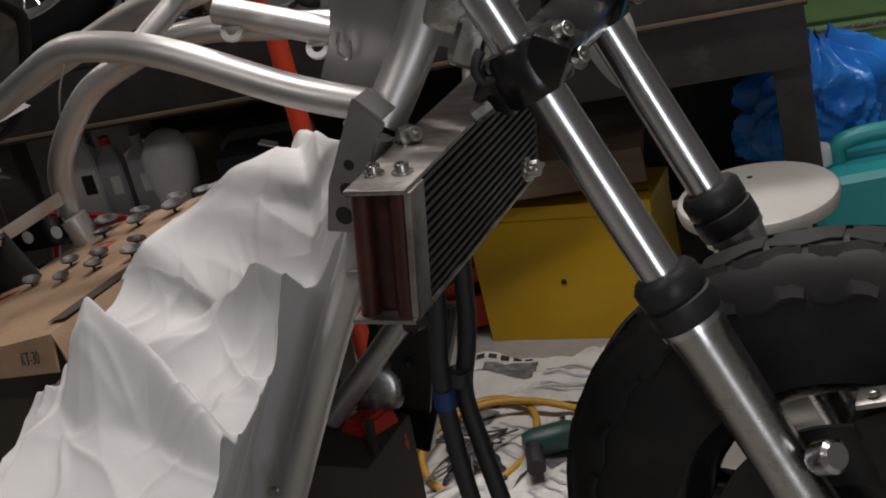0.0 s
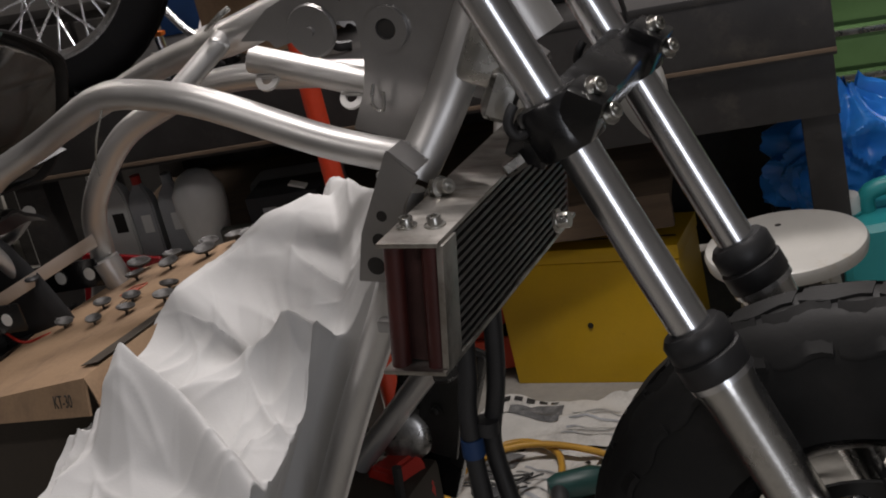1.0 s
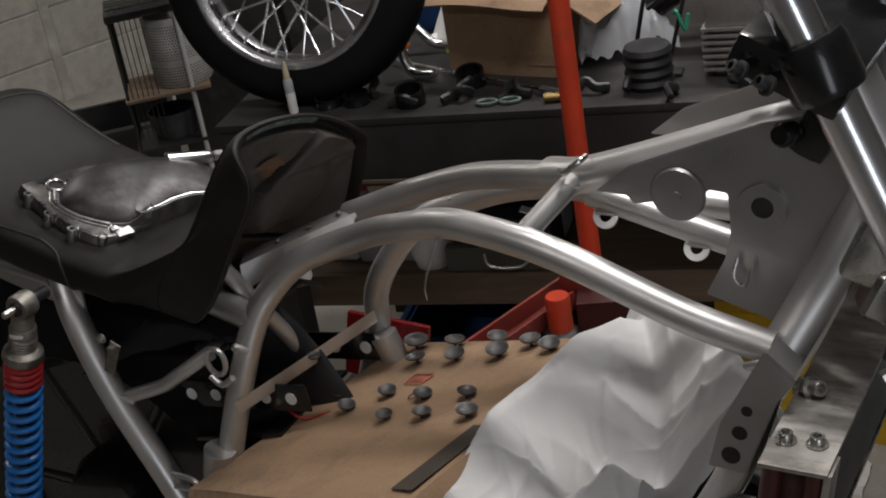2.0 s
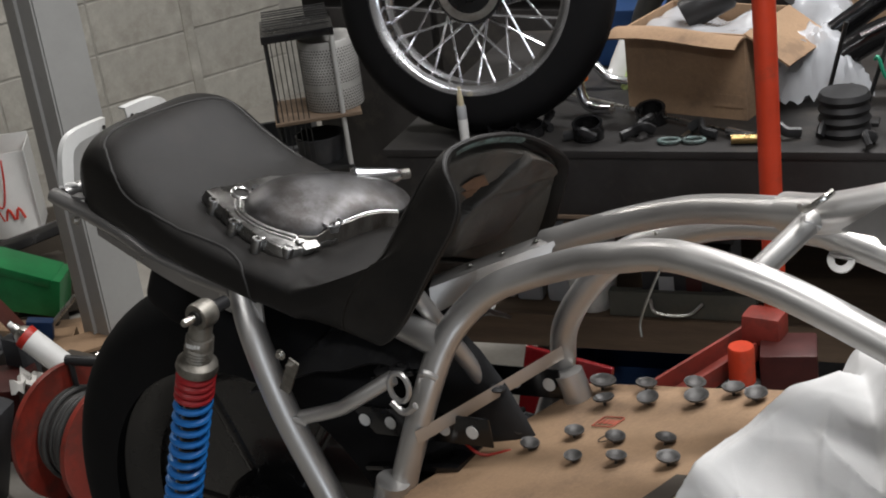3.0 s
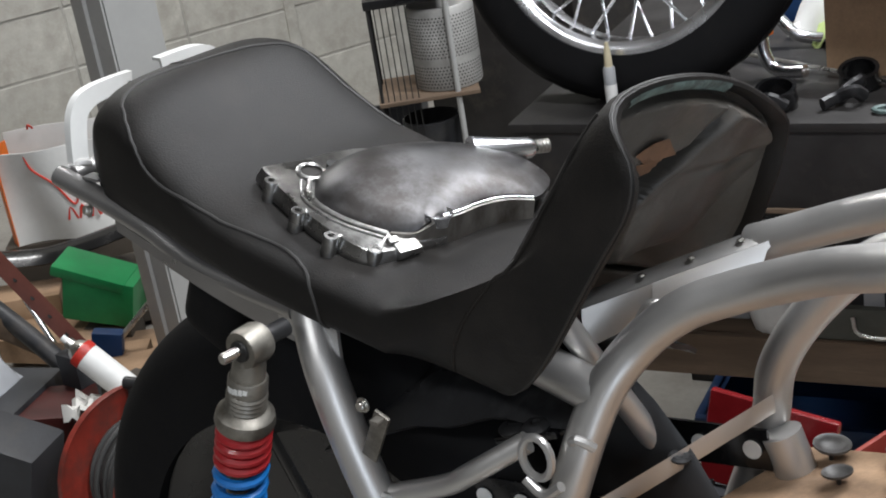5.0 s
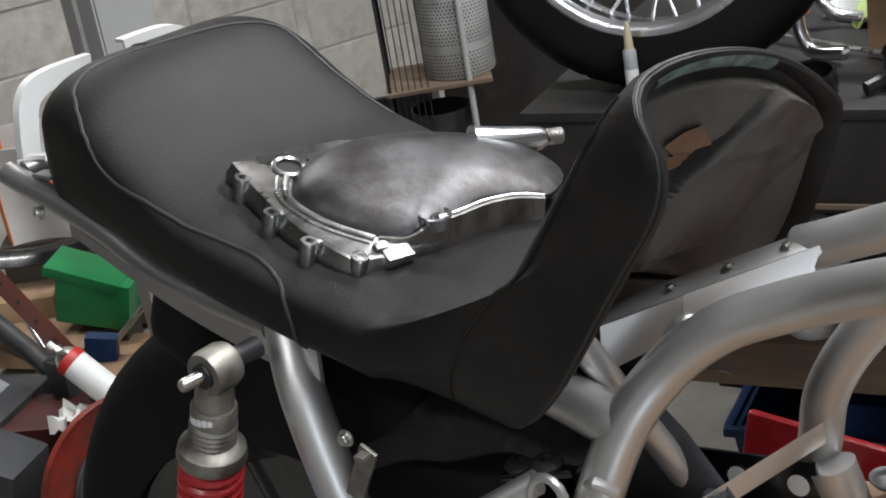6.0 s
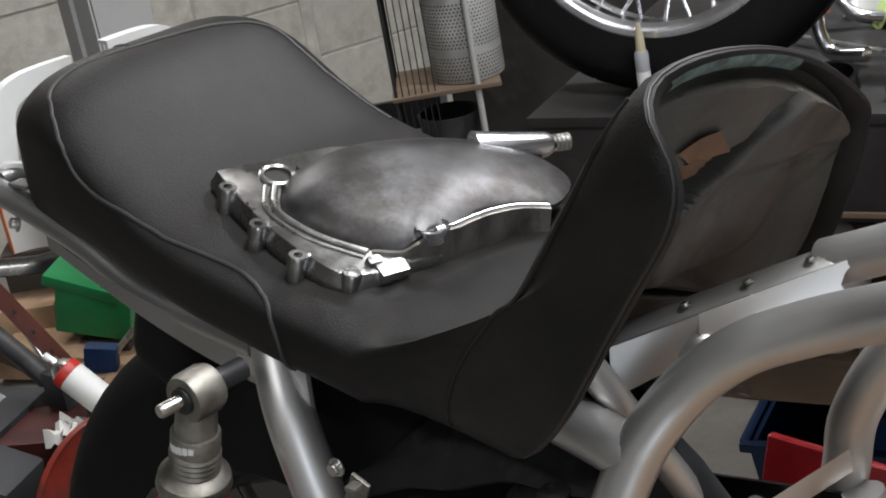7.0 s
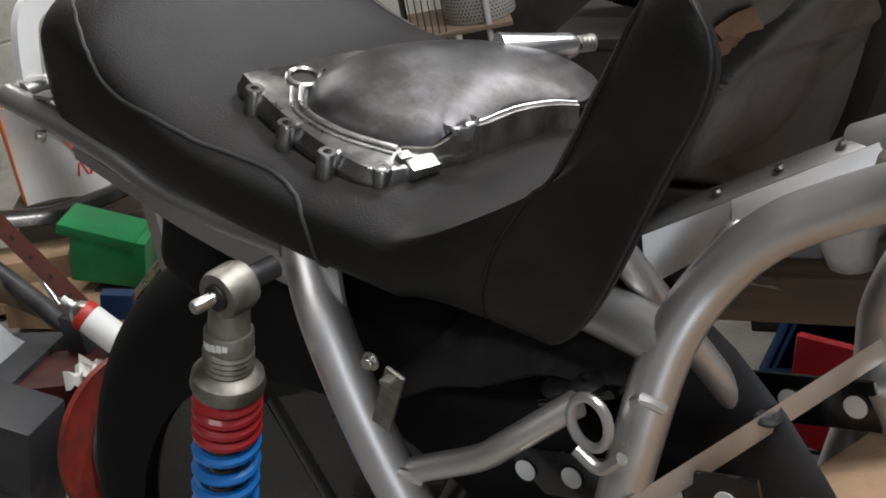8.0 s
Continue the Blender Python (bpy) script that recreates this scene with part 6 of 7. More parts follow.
inner = [v for v in dome_bm.verts if len(v.link_edges) == 4 and v.co.dot(CN) > 0.0285]
for k in range(10):
    bmesh.ops.smooth_vert(dome_bm, verts=inner, factor=0.5, use_axis_x=True, use_axis_y=True, use_axis_z=True)
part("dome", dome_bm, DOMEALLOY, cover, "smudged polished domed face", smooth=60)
for off, h, r in ((0.0045, 0.0125, 0.0024), (0.0105, 0.0118, 0.0016)):
    part("raised_ring", sweep([cv(u + off * (u - 0.002) / math.hypot(u - 0.002, v - 0.118), v + off * (v - 0.118) / math.hypot(u - 0.002, v - 0.118), h) for u, v, _ in DOME[:5]], r, 10, 5), POLISHED, cover)
ARC = DOME[4:12]
arc_line = curve(ARC, 5)
part("cut_wall", thick(grid(len(arc_line) - 1, 4, lambda u, v: Vector(cv(*arc_line[int(round(u * (len(arc_line) - 1)))])) + CN * (-0.032 * v) + CU * (0.0015 + 0.004 * v)), 0.003), ALLOY, cover, "plain cast wall of the cut-out", smooth=60)
part("side_rib", sweep([cv(u + 0.0008, v, h + 0.0006) for u, v, h in ARC[3:]], 0.0013, 8, 6), CHROME, cover)
for u, v in ((-0.0824, 0.0231), (-0.0403, 0.0075), (-0.0015, 0.0015), (0.0318, 0.0135)):
    boss = part("bolt_boss", lathe([(0.0028, -0.010), (0.0062, -0.010), (0.0064, 0.0105), (0.0056, 0.0120), (0.0028, 0.0120), (0.0028, 0.009)], 22, cv(u, v), CN, True), POLISHED, cover)
    part("bolt_hole", lathe([(0, 0.0094), (0.0028, 0.0094), (0.0028, 0.008), (0, 0.008)], 14, cv(u, v), CN), INK, boss)
    part("boss_web", moved(box(0.007, 0.016, 0.010, (0, 0, 0), 0.003), Matrix.Translation(cv(u + 0.002, v + 0.009, 0.0065)) @ Matrix((CU, CV, CN)).transposed().to_4x4()), POLISHED, cover)
big = part("scooped_boss", lathe([(0.0030, -0.004), (0.0072, -0.004), (0.0080, 0.0), (0.0115, 0.0060), (0.0108, 0.0072), (0.0062, 0.0022), (0.0052, 0.0012), (0.0030, 0.0012)], 26, cv(0.0478, 0.0700, 0.0225), CN - CU * 0.25, True), CHROME, cover, "bright scooped bolt boss")
part("bolt_hole", lathe([(0, 0.0006), (0.0030, 0.0006), (0.0030, -0.001), (0, -0.001)], 14, cv(0.0478, 0.0700, 0.0225), CN - CU * 0.25), INK, big)
part("oil_hole", lathe([(0.0090, 0.0), (0.0125, 0.0), (0.0125, 0.0035), (0.0110, 0.0045), (0.0090, 0.0035)], 26, cv(-0.0700, 0.0560, 0.011), CN, True), POLISHED, cover)
part("oil_opening", lathe([(0, 0.0012), (0.0090, 0.0012), (0.0090, 0.0), (0, 0.0)], 22, cv(-0.0700, 0.0560, 0.011), CN), INK, cover)
part("notch", lathe([(0, 0.0), (0.006, 0.0), (0.006, 0.0052), (0, 0.0052)], 16, cv(-0.0640, 0.0760, 0.0115), CN), DARKSTEEL, cover)
part("cable_guide", lathe([(0, -0.03), (0.016, -0.03), (0.0125, -0.008), (0.0090, 0.022), (0.0072, 0.026), (0, 0.026)], 24, cv(0.018, 0.2000, 0.0230), CU * 0.55 + CV * 0.83 + CN * 0.1), CHROME, cover)
part("cable_nut", lathe([(0, 0)] + [(0.0058 + 0.0006 * (i % 2), 0.0016 * i) for i in range(9)] + [(0, 0.014)], 14, cv(0.0330, 0.2225, 0.0262), CU * 0.55 + CV * 0.83 + CN * 0.1), STEEL, cover)
part("corner_lug", moved(joined(box(0.012, 0.022, 0.010, (0, 0, 0), 0.003), box(0.007, 0.010, 0.013, (-0.008, -0.009, 0.0), 0.003)), Matrix.Translation(cv(0.0440, 0.0370, 0.0085)) @ Matrix((CU, CV, CN)).transposed().to_4x4() @ pose(0, 0, 0, 0, 12, -16)), POLISHED, cover)

# ---- floor at the front: toolbox, papers, hose, jack ----
tb = thing("toolbox", (-0.075, 0.865, 0), 1.5, "yellow steel toolbox with clasp and handle on the floor", "toolbox")
TBW, TBD, TBH = 0.375, 0.15, 0.29
part("body", box(TBW, TBD, TBH * 0.90, (0, TBD / 2, TBH * 0.45), 0.004), YELLOW, tb, "yellow painted steel box body")
part("lid", box(TBW + 0.004, TBD + 0.004, TBH * 0.10, (0, TBD / 2, TBH * 0.955), 0.004), YELLOW, tb)
part("lock_stud", lathe([(0, 0), (0.006, 0), (0.005, 0.003), (0, 0.0035)], 14, (-0.01, 0.0, 0.128), (0, -1, 0)), DARKSTEEL, tb)
part("carry_handle", sweep([(-0.08, 0.06, TBH), (-0.078, 0.06, TBH + 0.018), (0.0, 0.06, TBH + 0.022), (0.078, 0.06, TBH + 0.018), (0.08, 0.06, TBH)], 0.004, 8, 4), YELLOW, tb)
for x in (-0.12, 0.11):
    part("clasp", box(0.022, 0.02, 0.014, (x, 0.012, TBH + 0.004), 0.003), STEEL, tb)
part("seam", box(TBW - 0.02, 0.002, 0.003, (0, 0.04, TBH + 0.0025), 0), CARDDARK, tb)


papers = []


def paper(name, cx, cy, w, d, turn, seed, label, lift=0.045):
    def sheet_at(u, v):
        n = noise.noise(Vector((u * 3 + seed, v * 3, seed)))
        m = abs(noise.noise(Vector((u * 6 + seed, v * 5, seed + 4))))
        return ((u - 0.5) * w + 0.01 * n, (v - 0.5) * d + 0.01 * m, 0.004 + lift * max(0, n) + lift * 0.7 * m * abs(u - 0.4))
    p = thing(name, (cx, cy, 0.0), turn, label, "newspaper", "newspapers on the floor")
    papers.append(p)
    part("sheet", thick(grid(30, 24, sheet_at), 0.0012), PAPER, p)
    return p, sheet_at


def print_on(p, f, u0, v0, u1, v1, material, name="print"):
    part(name, grid(8, 6, lambda u, v: Vector(f(u0 + (u1 - u0) * u, v0 + (v1 - v0) * v)) + Vector((0, 0, 0.0022))), material, p)


for cx, cy, w, d, turn, seed, lab in ((-0.16, 0.50, 0.30, 0.24, -12, 1, "crumpled newspaper page with photo on the floor"), (-0.12, 0.70, 0.34, 0.17, 4, 5, "newspaper page with worn headline on the floor"), (-0.20, 0.30, 0.30, 0.24, 20, 9, "dirty newspaper page on the floor"), (0.02, 0.42, 0.26, 0.24, -30, 12, "crumpled newspaper page on the floor"), (0.28, 0.16, 0.34, 0.3, 12, 15, "newspaper page lying under the front wheel"), (0.08, 0.14, 0.3, 0.26, -8, 19, "newspaper page lying on the floor")):
    p, f = paper("newspaper", cx, cy, w, d, turn, seed, lab)
    print_on(p, f, 0.16, 0.45, 0.5, 0.86, PHOTO, "photo")
    for k in range(6):
        print_on(p, f, 0.56, 0.14 + 0.11 * k, 0.92, 0.165 + 0.11 * k, GREYPL, "text_bar")
    for k in range(5):
        print_on(p, f, 0.10 + 0.075 * k, 0.90, 0.15 + 0.075 * k, 0.95, INK, "headline_bar")
hose = single("yellow_hose", sweep([(-0.26, 0.40, 0.012), (-0.24, 0.52, 0.02), (-0.17, 0.60, 0.025), (-0.08, 0.58, 0.022), (-0.04, 0.48, 0.018), (-0.06, 0.38, 0.012), (-0.15, 0.33, 0.012), (-0.22, 0.40, 0.03), (-0.21, 0.50, 0.04), (-0.13, 0.57, 0.04), (0.0, 0.57, 0.03), (0.12, 0.52, 0.015)], 0.0065, 10, 6), HOSE, "yellow rubber air hose coiled on newspapers", "hose")
rope = single("rope_end", sweep([(-0.26, 0.34, 0.012), (-0.22, 0.30, 0.02), (-0.19, 0.22, 0.015), (-0.17, 0.15, 0.012)], 0.008, 8, 5), HOSE, "frayed yellow rope on the floor", "rope")
drill = thing("power_tool", (-0.04, 0.43, 0.02), 30, "dark green air tool lying on newspapers", "tool")
part("body", lathe([(0, 0), (0.02, 0.004), (0.026, 0.02), (0.026, 0.08), (0.018, 0.1), (0, 0.102)], 18, (0, 0, 0.018), (1, 0, 0)), mat("dark_green_plastic", (0.012, 0.05, 0.045), 0.4), drill)
part("handle", rod((0.02, 0, 0.02), (0.01, -0.08, 0.018), 0.016, 12), BLACKPLASTIC, drill)
wires = thing("wire_bundle", (-0.13, 0.40, 0.01), 0, "tangle of thin dark wires on the floor", "wire")
for k in range(6):
    random.seed(k)
    part("strand", sweep([(random.uniform(-0.07, 0.07), random.uniform(-0.08, 0.08), random.uniform(0.005, 0.06)) for _ in range(6)], 0.002, 6, 5), WIRE, wires)
shoe = single("dark_rag", thick(grid(14, 12, lambda u, v: (0.12 * u, 0.1 * v, 0.006 + 0.05 * math.sin(math.pi * u) * math.sin(math.pi * v) + 0.02 * noise.noise(Vector((u * 5, v * 5, 4))))), 0.003), CASEGREY, "dark oily rag on the floor", "rag", (-0.16, 0.33, 0.0), 20)
jack = thing("trolley_jack", (-0.30, 0.90, 0), 20, "orange-red trolley jack low on the floor", "jack")
part("side_plate", box(0.20, 0.012, 0.07, (0, 0.0, 0.05), 0.006), ORANGERED, jack)
part("side_plate", box(0.20, 0.012, 0.07, (0, 0.09, 0.05), 0.006), ORANGERED, jack)
part("lift_arm", box(0.16, 0.05, 0.03, (0.01, 0.045, 0.12), 0.008, (0, -28, 0)), ORANGERED, jack)
part("saddle", lathe([(0, 0), (0.03, 0), (0.034, 0.015), (0, 0.015)], 18, (0.08, 0.045, 0.165)), DARKSTEEL, jack)
for x in (-0.08, 0.08):
    part("wheel", lathe([(0, -0.06), (0.025, -0.06), (0.025, 0.06), (0, 0.06)], 18, (x, 0.045, 0.025), (0, 1, 0)), DARKSTEEL, jack)
stand = thing("red_stand", (-0.103, 0.035, 0), -20, "red steel engine stand block inside the frame", "stand")
part("head", moved(prism([(-0.03, 0.0), (-0.035, 0.06), (-0.012, 0.085), (0.018, 0.085), (0.035, 0.045), (0.02, -0.02)], 0.05, 0.004), Matrix.Translation((0.0, -0.02, 0.315))), RED, stand)
part("column", box(0.045, 0.045, 0.30, (0, 0.005, 0.165), 0.004), RED, stand)
part("foot", box(0.16, 0.14, 0.015, (0, 0, 0.0075), 0.003), RED, stand)
part("bolt", bolt((-0.008, -0.022, 0.375), (0, -1, 0), 0.005, 0.004, False), DARKSTEEL, stand)

# ---- right of the bench ----
stool = thing("workshop_stool", (0.290, 0.675, 0), 20, "grey enamel steel stool with worn round seat", "stool")
SH = 0.368
part("seat", lathe([(0, SH), (0.112, SH), (0.121, SH - 0.003), (0.124, SH - 0.010), (0.121, SH - 0.024), (0.115, SH - 0.026), (0.115, SH - 0.012), (0, SH - 0.012)], 48), STOOLGREY, stool, "rounded steel stool seat with small holes")
for x, y in ((0.0, 0.06), (-0.02, -0.035)):
    part("screw_hole", lathe([(0, SH + 0.0006), (0.005, SH + 0.0006), (0.005, SH - 0.001), (0, SH - 0.001)], 12, (x, y, 0)), INK, stool)
for k in range(4):
    a = math.pi / 4 + k * math.pi / 2
    part("leg", rod((0.075 * math.cos(a), 0.075 * math.sin(a), SH - 0.014), (0.13 * math.cos(a), 0.13 * math.sin(a), 0), 0.009, 12), STOOLGREY, stool)
part("foot_ring", sweep([(0.112 * math.cos(t), 0.112 * math.sin(t), 0.12) for t in [2 * math.pi * k / 24 for k in range(25)]], 0.006, 8, 1, True), STOOLGREY, stool)

can = thing("jerry_can", (0.50, 1.02, 0), 18, "teal plastic jerry can with pale screw cap", "canister")
cb = box(0.30, 0.16, 0.33, (0, 0, 0.165), 0.03, seg=3)
part("can_body", cb, TEAL, can, "teal blow-moulded body")
part("grip", sweep([(-0.09, 0, 0.31), (-0.08, 0, 0.365), (0.02, 0, 0.372), (0.11, 0, 0.35), (0.125, 0, 0.30)], 0.017, 12, 5), TEAL, can)
part("spout", lathe([(0, 0.31), (0.03, 0.31), (0.03, 0.335), (0, 0.335)], 20, (-0.125, 0, 0)), TEAL, can)
part("screw_cap", lathe([(0, 0.335), (0.026, 0.335)] + [(0.026 + 0.0008 * (i % 2), 0.337 + 0.003 * i) for i in range(8)] + [(0.024, 0.366), (0, 0.366)], 24, (-0.125, 0, 0)), WHITEPL, can, "pale ribbed screw cap")
for k in range(3):
    part("moulded_rib", box(0.10, 0.006, 0.012, (0.02, -0.081, 0.10 + 0.06 * k), 0.003, (0, 35, 0)), TEAL, can)

part("side_cover", moved(loft([[(0.030 * k * math.cos(a) * (1 + 0.25 * math.sin(a)), -0.004 + h, 0.062 * k * math.sin(a)) for a in [2 * math.pi * i / 28 for i in range(28)]] for k, h in ((1.0, 0.006), (1.0, 0.0), (0.94, -0.005), (0.5, -0.010))]), pose(0.137, 0.30, 0.71, 0, -14, 8)), STOOLGREY, bike, "pale grey plastic cover hanging by a cable")
part("cover_cable", sweep([(0.11, 0.03, 0.93), (0.12, 0.16, 0.90), (0.132, 0.27, 0.83), (0.130, 0.302, 0.765)], 0.003, 8, 6), BLACKPLASTIC, bike)

crt = thing("parts_rack", (0.46, 1.34, 0), 18, "low steel rack carrying a blue tarpaulin bundle", "rack")
part("deck", box(0.5, 0.28, 0.02, (0, 0, 0.26), 0.003), BENCHSTEEL, crt)
for x in (-0.23, 0.23):
    for y in (-0.12, 0.12):
        part("leg", box(0.03, 0.03, 0.25, (x, y, 0.125), 0.002), BENCHSTEEL, crt)


def tarp(u, v):
    th = 2 * math.pi * u
    c, q = math.cos(th), math.sin(th)
    n = noise.noise(Vector((c * 1.6, q * 1.6, v * 2.2)))
    cr = abs(noise.noise(Vector((c * 3.4 + n, q * 3.4, v * 4 + 3))))
    fine = abs(noise.noise(Vector((c * 8 + 2 * n, q * 8, v * 9 + 5))))
    r = (1 - 0.85 * smoothstep(0.6, 1.0, v)) * (1.06 + 0.30 * n - 0.42 * cr - 0.05 * fine) * (0.95 + 0.1 * math.sin(3 * th))
    return (0.165 * r * c, 0.11 * r * q, 0.235 * (v ** 0.85) * (1 + 0.15 * n - 0.10 * cr))


tarpaulin = single("blue_tarpaulin", grid(120, 70, tarp), BLUETARP, "crumpled bright blue tarpaulin bundle on the rack", "tarpaulin", (0.40, 1.25, 0.27), 18, smooth=25)
part("hang", grid(20, 12, lambda u, v: (-0.16 + 0.10 * u, -0.145 - 0.01 * math.sin(8 * u), 0.36 - 0.13 * v + 0.01 * math.sin(6 * u))), BLUETARP, crt, "tarpaulin corner hanging over the edge")
sock = thing("coil_spring_part", (0.56, 1.21, 0.27), 10, "chromed fork part lying on the rack", "engine part")
part("bar", rod((-0.06, 0, 0.025), (0.08, 0.0, 0.025), 0.018), CHROME, sock)
part("collar", rod((0.0, 0, 0.025), (0.02, 0, 0.025), 0.026), STEEL, sock)

cab = thing("drawer_cabinet", (0.45, 2.45, 0), 8, "green steel drawer cabinet with chrome pull bars", "cabinet")
part("carcass", box(0.9, 0.4, 0.62, (0.1, 0.2, 0.31), 0.004), GREEN, cab)
for k in range(4):
    dr = part("drawer", box(0.84, 0.012, 0.125, (0.1, -0.008, 0.10 + 0.14 * k), 0.003), GREEN, cab)
    part("pull_bar", box(0.70, 0.012, 0.018, (0.1, -0.02, 0.145 + 0.14 * k), 0.004), STEEL, dr)
single("chain_hoist", joined(sweep([(0, 0, 0.0), (0.03, 0, 0.07), (-0.01, 0, 0.14), (0.03, 0, 0.2)], 0.02, 10, 4), box(0.05, 0.04, 0.08, (0.01, 0, 0.22), 0.01)), DARKSTEEL, "rusty iron fitting standing on the bench end", "fitting", at_bench(1.30, 0.40), 0)
shelf = thing("back_shelf", (-0.9, 2.55, 0), 0, "dark shelf unit crammed with parts behind the bench", "shelf")
for z in (0.3, 0.75, 1.2):
    part("board", box(2.2, 0.35, 0.03, (0, 0.2, z), 0.002), BENCHWOOD, shelf)
for x in (-1.08, 1.08):
    part("upright", box(0.04, 0.35, 1.5, (x, 0.2, 0.75), 0.002), BENCHSTEEL, shelf)
part("back", box(2.2, 0.01, 1.5, (0, 0.38, 0.75), 0), BENCHSTEEL, shelf)

# the things in front of the bench stand a little further left and are small ones
def set_out(obs, place, size, turn):
    m = Matrix.Translation((*place, 0)) @ Matrix.Rotation(radians(turn), 4, "Z") @ Matrix.Scale(size, 4)
    for ob in obs:
        ob.matrix_basis = m @ ob.matrix_basis


set_out([tb, hose, rope, drill, wires, shoe, jack, *papers], (-0.122, 0.141), 0.885, -1.3)
set_out([stool], (-0.055, 0.074), 0.94, 0)
set_out([can], (-0.062, 0.083), 0.865, 0)
set_out([crt, tarpaulin, sock], (-0.086, 0.110), 0.84, 0)
set_out([cab], (-0.098, 0.116), 0.72, 0)

# ---- rear corner ----
rack = thing("wire_rack", (-1.83, 1.36, 0), 40, "black wire rack with shelves beside the wall", "rack")
for x in (-0.075, 0.075):
    for y in (-0.07, 0.07):
        part("upright", rod((x, y, 0), (x, y, 0.63), 0.006 if x > 0 and y < 0 else 0.0035, 10), GREYPAINT if x > 0 and y < 0 else DARKSTEEL, rack)
part("top_tray", box(0.165, 0.155, 0.018, (0, 0, 0.625), 0.003), BLACKPAINT, rack)
for k in range(7):
    part("wire", rod((-0.075, -0.07 + 0.0233 * k, 0.655), (0.075, -0.07 + 0.0233 * k, 0.655), 0.0016, 6), DARKSTEEL, rack)
    part("wire", rod((-0.075, -0.07 + 0.0233 * k, 0.2), (-0.075, -0.07 + 0.0233 * k, 0.62), 0.0014, 6), DARKSTEEL, rack)
    part("wire", rod((-0.075 + 0.012 * k, -0.07, 0.33), (-0.075 + 0.012 * k, -0.07, 0.62), 0.0012, 6), DARKSTEEL, rack)
for z in (0.645, 0.655):
    for y in (-0.07, 0.07):
        part("wire", rod((-0.075, y, z), (0.075, y, z), 0.0018, 6), DARKSTEEL, rack)
part("shelf_tray", box(0.20, 0.185, 0.008, (0.018, 0.012, 0.425), 0.002), BENCHWOOD, rack)
part("shelf_tray", box(0.165, 0.155, 0.008, (0, 0, 0.30), 0.002), DARKSTEEL, rack)
drum = thing("perforated_drum", (-1.785, 1.405, 0.43), 40, "pale perforated steel drum standing on the rack", "drum")
part("shell", lathe([(0, 0), (0.066, 0), (0.068, 0.004), (0.068, 0.16), (0.064, 0.165), (0, 0.155)], 40), mat("grey_perforated_steel", (0.34, 0.335, 0.32), 0.5, 0.2, 0.2, 20, 150, 0.08), drum, "pale drum shell")
bmh = bmesh.new()
for row in range(22):
    z = 0.008 + 0.0066 * row
    if 7 <= row <= 8:
        continue
    for k in range(60):
        a = 2 * math.pi * (k + 0.5 * (row % 2)) / 60
        c = Vector((0.0683 * math.cos(a), 0.0683 * math.sin(a), z))
        t1, t2 = Vector((-math.sin(a), math.cos(a), 0)), Vector((0, 0, 1))
        bmh.faces.new([bmh.verts.new(c + 0.0021 * (math.cos(q) * t1 + math.sin(q) * t2)) for q in (0, 1.57, 3.14, 4.71)])
tagged(part("hole_pattern", bmh, INK, drum, smooth=0), kind="stuff")
single("dark_tub", lathe([(0, 0), (0.05, 0), (0.06, 0.06), (0.056, 0.062), (0.05, 0.02), (0, 0.02)], 24), CASEGREY, "dark plastic tub on the rack", "tub", (-1.82, 1.37, 0.305), 0)

bag = thing("shopping_bag", (-2.760, 1.130, 0), 42, "white paper shopping bag with orange side and red cord", "bag")
bag.scale = (1.2, 1.2, 1.2)
part("base", box(0.26, 0.16, 0.09, (0, 0.02, 0.045), 0.01), CARDDARK, bag)
part("front", thick(grid(12, 10, lambda u, v: (-0.10 + 0.20 * u, -0.06 + 0.01 * math.sin(7 * u + 2 * v), 0.09 + 0.185 * v)), 0.002), WHITEPL, bag)
part("back", thick(grid(12, 10, lambda u, v: (-0.10 + 0.20 * u, 0.05 + 0.008 * math.sin(5 * u), 0.09 + 0.20 * v)), 0.002), WHITEPL, bag)
part("side", thick(grid(4, 6, lambda u, v: (-0.10 - 0.018 * math.sin(math.pi * u), -0.06 + 0.11 * u, 0.09 + 0.185 * v)), 0.002), ORANGE, bag, "orange gusset")
part("side", thick(grid(4, 6, lambda u, v: (0.10, -0.06 + 0.11 * u, 0.09 + 0.19 * v)), 0.002), WHITEPL, bag)
part("cord", sweep([(-0.045, -0.064, 0.27), (-0.035, -0.068, 0.24), (0.0, -0.07, 0.205), (0.03, -0.07, 0.16), (0.045, -0.068, 0.21), (0.05, -0.064, 0.265)], 0.0022, 6, 5), REDPRINT, bag)
part("cord", sweep([(-0.05, 0.045, 0.29), (-0.045, 0.035, 0.30), (-0.04, 0.045, 0.29)], 0.0022, 6, 5), REDPRINT, bag)
for k in range(3):
    part("print_mark", sweep([(0.01 + 0.022 * k, -0.0675, 0.13), (0.018 + 0.022 * k, -0.0675, 0.155), (0.028 + 0.022 * k, -0.0675, 0.13)], 0.003, 6, 3), REDPRINT, bag)
single("old_fender", thick(grid(20, 6, lambda u, v: (-0.22 + 0.44 * u, -0.04 + 0.08 * v, 0.075 + 0.10 * abs(u - 0.45) ** 1.4 + 0.022 * math.sin(math.pi * v))), 0.004), BLACKPAINT, "curved black mudguard lying on the heap", "mudguard", (-2.570, 0.930, 0.07), 44)
heap = thing("scrap_heap", (-2.470, 0.800, 0), 40, "heap of cartons and scrap against the column", "scrap")
